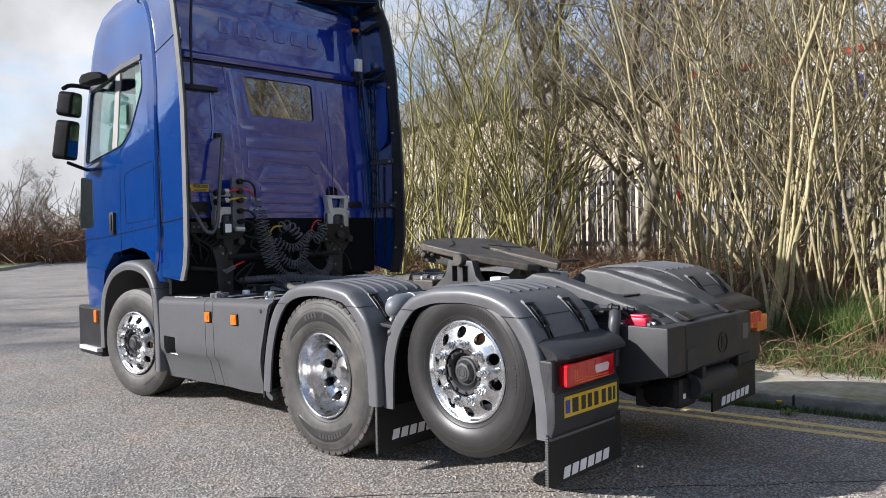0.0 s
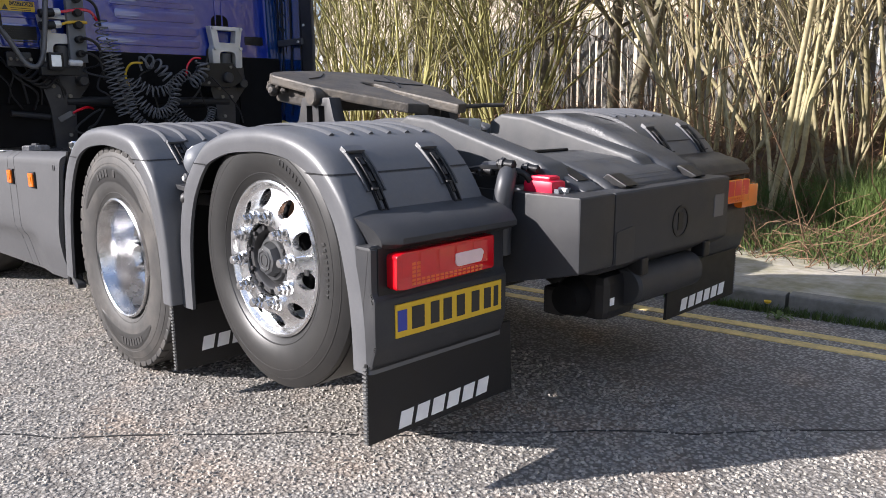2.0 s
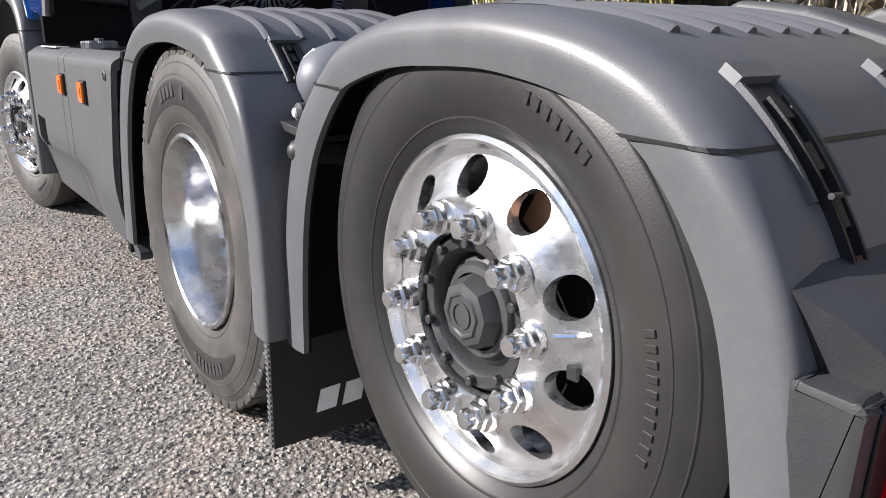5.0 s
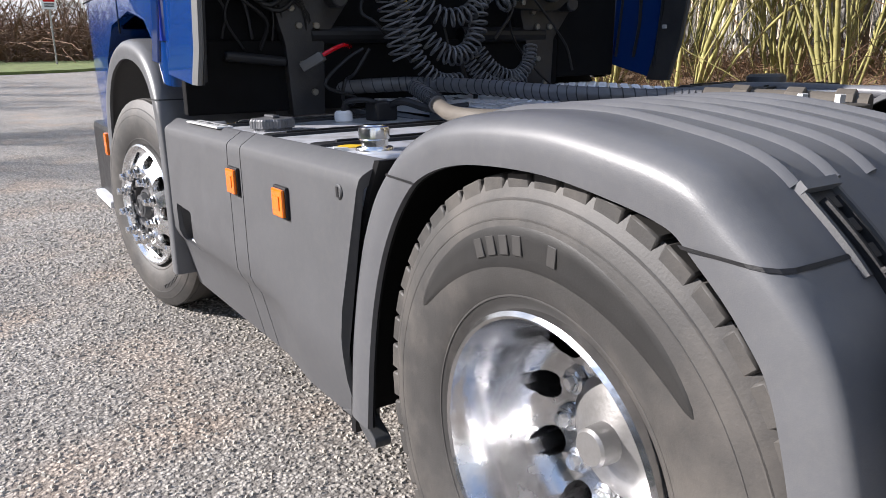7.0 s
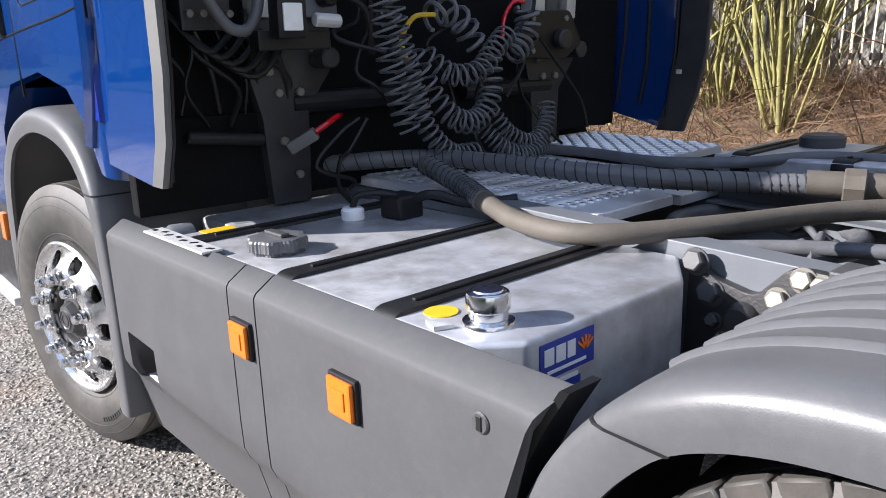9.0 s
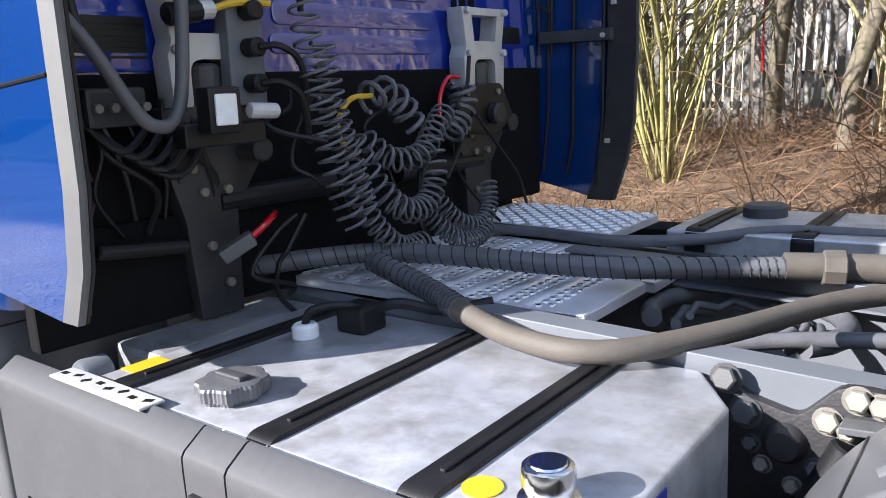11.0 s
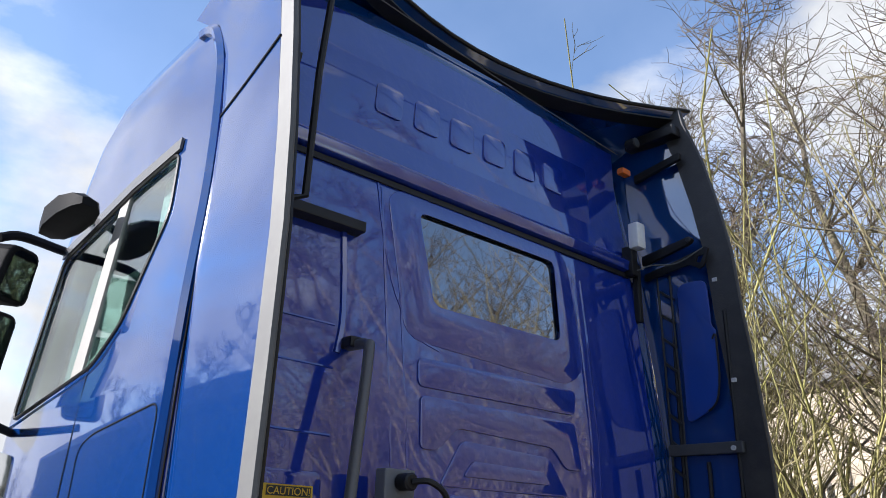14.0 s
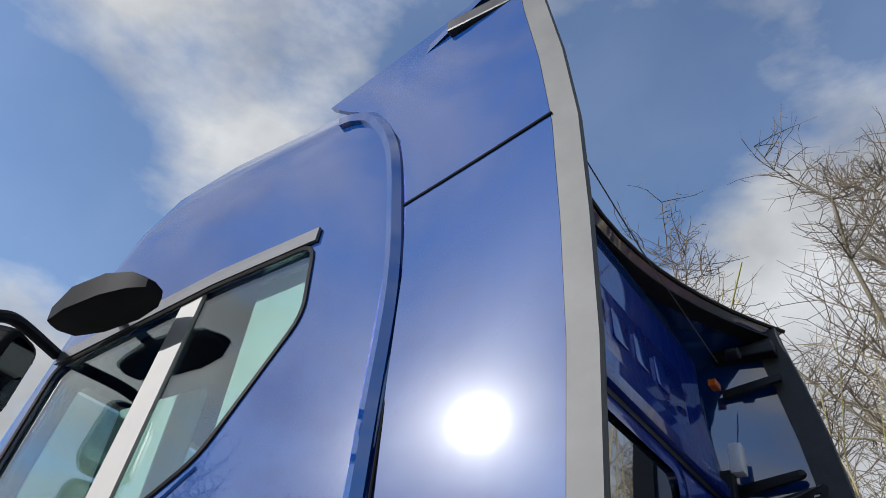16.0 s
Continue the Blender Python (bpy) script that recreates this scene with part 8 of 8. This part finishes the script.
coiled([(-2.07, -0.36, 1.62), (-2.05, -0.31, 1.42), (-2.02, -0.26, 1.24), (-1.99, -0.17, 1.13), (-1.98, -0.05, 1.12)], 21, 0.0348, 0.0061, ele)
coiled([(-2.08, -0.27, 1.50), (-2.04, -0.20, 1.33), (-2.0, -0.12, 1.24), (-2.0, -0.02, 1.24), (-2.02, 0.06, 1.32), (-2.06, 0.10, 1.45)], 19, 0.0404, 0.0067, air)
coiled([(-2.10, -0.20, 1.48), (-2.06, -0.10, 1.40), (-2.04, 0.02, 1.41), (-2.07, 0.12, 1.48), (-2.10, 0.22, 1.54)], 14, 0.0390, 0.0067, ele)
coiled([(-2.04, 0.08, 1.26), (-2.0, 0.14, 1.17), (-1.98, 0.24, 1.13), (-1.99, 0.33, 1.18), (-2.02, 0.37, 1.27)], 20, 0.0307, 0.0054, ele)
coiled([(-2.02, 0.02, 1.20), (-1.97, 0.08, 1.12), (-1.95, 0.18, 1.09), (-1.96, 0.28, 1.12)], 16, 0.0307, 0.0054, air)
coiled([(-2.13, -0.14, 1.60), (-2.12, -0.06, 1.62), (-2.12, 0.02, 1.57), (-2.11, 0.06, 1.50)], 5, 0.046, 0.011, "black coiled line with a yellow end")
coiled([(-2.13, 0.36, 1.64), (-2.12, 0.36, 1.56), (-2.11, 0.31, 1.50), (-2.10, 0.25, 1.46)], 6, 0.046, 0.011, "black coiled line with a red end")
part("line_end", tube(smooth_line([(-2.14, -0.22, 1.42), (-2.16, -0.24, 1.52), (-2.14, -0.20, 1.60), (-2.12, -0.12, 1.61)], 6), 0.009, 8), YELLOW, truck, "yellow air line end")
part("line_end", tube(smooth_line([(-2.12, 0.22, 1.52), (-2.13, 0.24, 1.60), (-2.14, 0.30, 1.66), (-2.14, 0.36, 1.66)], 6), 0.008, 8), RED, truck, "red air line end")
coiled([(-2.10, -0.34, 1.78), (-2.08, -0.32, 1.58), (-2.06, -0.28, 1.40), (-2.03, -0.26, 1.26)], 18, 0.036, 0.0062, ele)
rnd = random.Random(31)
for i in range(9):
    y0, z0 = -1.10 + 0.05 * i + rnd.uniform(-0.02, 0.02), 1.66 - rnd.uniform(0, 0.1)
    part("air_pipe", tube(smooth_line([(-2.26, y0, z0), (-2.23, y0 + rnd.uniform(-0.03, 0.08), z0 - 0.10), (-2.24, y0 + rnd.uniform(0.0, 0.16), z0 - 0.22), (-2.27, y0 + 0.1, z0 - 0.34)], 5), rnd.choice((0.006, 0.009)), 6), BLACK, truck, "thin black air pipe", True)
vb = part("valve_block", box(-2.27, -2.20, -1.02, -0.86, 1.56, 1.66, 0.012), BLACK_DUSTY, truck, "black valve block behind the cab")
for k in range(4):
    part("valve_fitting", cyl((-2.20, -1.0 + 0.042 * k, 1.61), (-2.175, -1.0 + 0.042 * k, 1.61), 0.012, 10, 0.002), ZINC, vb)
rnd = random.Random(12)
for i in range(10):
    y0 = rnd.uniform(-0.45, 0.45)
    z0 = rnd.uniform(1.25, 1.75)
    pts = [(-2.2 + rnd.uniform(0, 0.1), y0, z0)]
    for k in range(4):
        pts.append((pts[-1][0] + rnd.uniform(-0.02, 0.05), pts[-1][1] + rnd.uniform(-0.12, 0.14), pts[-1][2] - rnd.uniform(0.02, 0.16)))
    part("cable", tube(smooth_line(pts, 5), rnd.choice((0.006, 0.008, 0.011)), 6), BLACK, truck, "loose black cable", True)
bp = part("mount_plate", prism(rounded_poly([(0.36, 1.625), (0.65, 1.635), (0.735, 1.50), (0.625, 1.43), (0.35, 1.445)], 0.025, 3), -2.185, -2.150, "x", 0.005), BLACK, truck, "black steel plate under the cab mount")
part("plate_bush", cyl((-2.150, 0.585, 1.515), (-2.105, 0.585, 1.515), 0.042, 20, 0.008), BLACK_DUSTY, bp, "rubber bush", True)
for y_, z_ in ((0.42, 1.60), (0.62, 1.60), (0.42, 1.47)):
    part("plate_bolt", cyl((-2.150, y_, z_), (-2.138, y_, z_), 0.013, 6, 0.002), ZINC, bp)
# cab mounts: grey cast towers on black brackets
for s in (-1, 1):
    y = 0.64 * s
    tw_ = join(prism([(y - 0.145, 1.93), (y + 0.145, 1.93), (y + 0.12, 1.78), (y + 0.135, 1.74), (y + 0.13, 1.60), (y - 0.13, 1.60), (y - 0.135, 1.74), (y - 0.12, 1.78)], -2.30, -2.22, "x", 0.008))
    tower = part("cab_mount", tw_, CAST, truck, "grey cast cab mount tower", True)
    cut(tower, prism([(y - 0.085, 1.90), (y + 0.085, 1.90), (y + 0.07, 1.80), (y - 0.07, 1.80)], -2.4, -2.1, "x"), prism(rounded_poly([(y - 0.07, 1.73), (y + 0.07, 1.73), (y + 0.07, 1.55), (y - 0.07, 1.55)], 0.04, 4), -2.4, -2.1, "x"))
    for dy, dz in ((-0.125, 1.915), (0.125, 1.915), (-0.115, 1.755), (0.115, 1.755)):
        part("mount_bolt", cyl((-2.22, y + dy, dz), (-2.20, y + dy, dz), 0.014, 8, 0.003), CAST, tower)
    part("mount_damper", cyl((-2.27, y, 1.55), (-2.27, y, 1.72), 0.05, 16, 0.01), GREY_DARK, tower)
    br_ = part("mount_bracket", prism([(y - 0.15, 1.60), (y + 0.15, 1.62), (y + 0.17, 1.45), (y + 0.06, 1.30), (y + 0.05, 0.98), (y - 0.10, 0.98), (y - 0.12, 1.28), (y - 0.16, 1.42)], -2.32, -2.24, "x", 0.012), BLACK_DUSTY, truck, "black cab mount bracket", True)
    for dy, dz in ((-0.06, 1.36), (0.02, 1.36), (-0.05, 1.20), (0.0, 1.08), (-0.09, 1.43), (0.08, 1.50)):
        part("bracket_bolt", cyl((-2.24, y + dy, dz), (-2.222, y + dy, dz), 0.015, 8, 0.003), ZINC, br_)
    part("bracket_pin", cyl((-2.25, y + 0.10, 1.47), (-2.15, y + 0.10, 1.47), 0.036, 16, 0.006), BLACK_DUSTY, br_)
    part("cross_tube", cyl((-2.27, y - 0.5 * s, 1.32), (-2.27, y, 1.32), 0.04, 14), BLACK, br_)
# Near-black panels added in place of the deep shade below the sleeper.
part("under_panel", box(-2.34, -2.28, -1.18, 0.76, 1.0, 1.30, 0.01), VOID, truck, "added near-black panel for the shade under the cab")
part("dark_liner", box(-2.36, -2.305, 0.78, 1.185, 1.10, 1.695, 0.01), VOID, truck, "added near-black panel for the shade below the sleeper wall")
part("dark_liner", box(-2.36, -2.305, -1.12, 0.775, 1.05, 1.695, 0.01), VOID, truck, "added near-black panel for the shade below the sleeper wall")
part("engine_cover", box(-2.75, -2.40, -0.5, 0.5, 1.0, 1.5, 0.04), VOID, truck, "engine cover coloured near-black for the shade behind the cab")
wl_ = part("work_lamp", box(-2.06, -2.0, -0.815, -0.715, 1.535, 1.655, 0.012), BLACK, truck, "square white work lamp behind the cab", True)
part("lamp_lens", box(-2.0, -1.992, -0.799, -0.735, 1.557, 1.637, 0.006), LAMPGLASS, wl_, "white lens")
part("lamp_plug", cyl((-2.02, -0.68, 1.59), (-2.02, -0.59, 1.585), 0.021, 12, 0.004), CAST, wl_, "pale connector")
part("lamp_bar", box(-2.12, -2.06, -0.85, -0.60, 1.50, 1.56, 0.006), BLACK, wl_)
pg = part("trailer_plug", moved(box(-0.07, 0.03, -0.03, 0.03, -0.02, 0.02, 0.006), pose(-2.08, -0.69, 1.225, 0, -30, 55)), STRIP, truck, "pale plug on a red cable", True)
part("plug_cable", tube(smooth_line([(-2.07, -0.67, 1.24), (-2.08, -0.62, 1.262), (-2.12, -0.55, 1.28), (-2.2, -0.48, 1.27)], 5), 0.010, 7), RED, pg)
for i in range(5):
    part("pipe_run", tube(smooth_line([(-2.25, -1.05 + 0.03 * i, 1.62 - 0.03 * i), (-2.2, -0.95 + 0.04 * i, 1.50 - 0.02 * i), (-2.22, -0.85 + 0.05 * i, 1.56)], 5), 0.011, 7), BLACK, truck, "black pipe bend")
part("tilt_cylinder", cyl((-2.25, -1.02, 1.24), (-2.25, -0.76, 1.21), 0.022, 14, 0.006), BLACK, truck, "black cab tilt cylinder")
part("filter_housing", moved(lathe([(0, -0.02), (0.045, -0.02), (0.05, -0.01), (0.05, 0.05), (0, 0.05)], 20), pose(-2.22, -1.10, 0.93)), RESERVOIR, truck, "grey filter housing", True)

# the cab's parts are sheared along x to fit the camera's view
skew = Matrix(((1, 0.035, 0, 0), (0, 1, 0, 0), (0, 0, 1, 0), (0, 0, 0, 1)))
for o in set(scene.collection.objects) - built_before:
    if o.type == "MESH" and o.data.users == 1 and not o.name.startswith(("bumper", "entry_step", "mudguard", "joint")):
        m = o.matrix_basis.copy()
        o.data.transform(m.inverted() @ skew @ m)
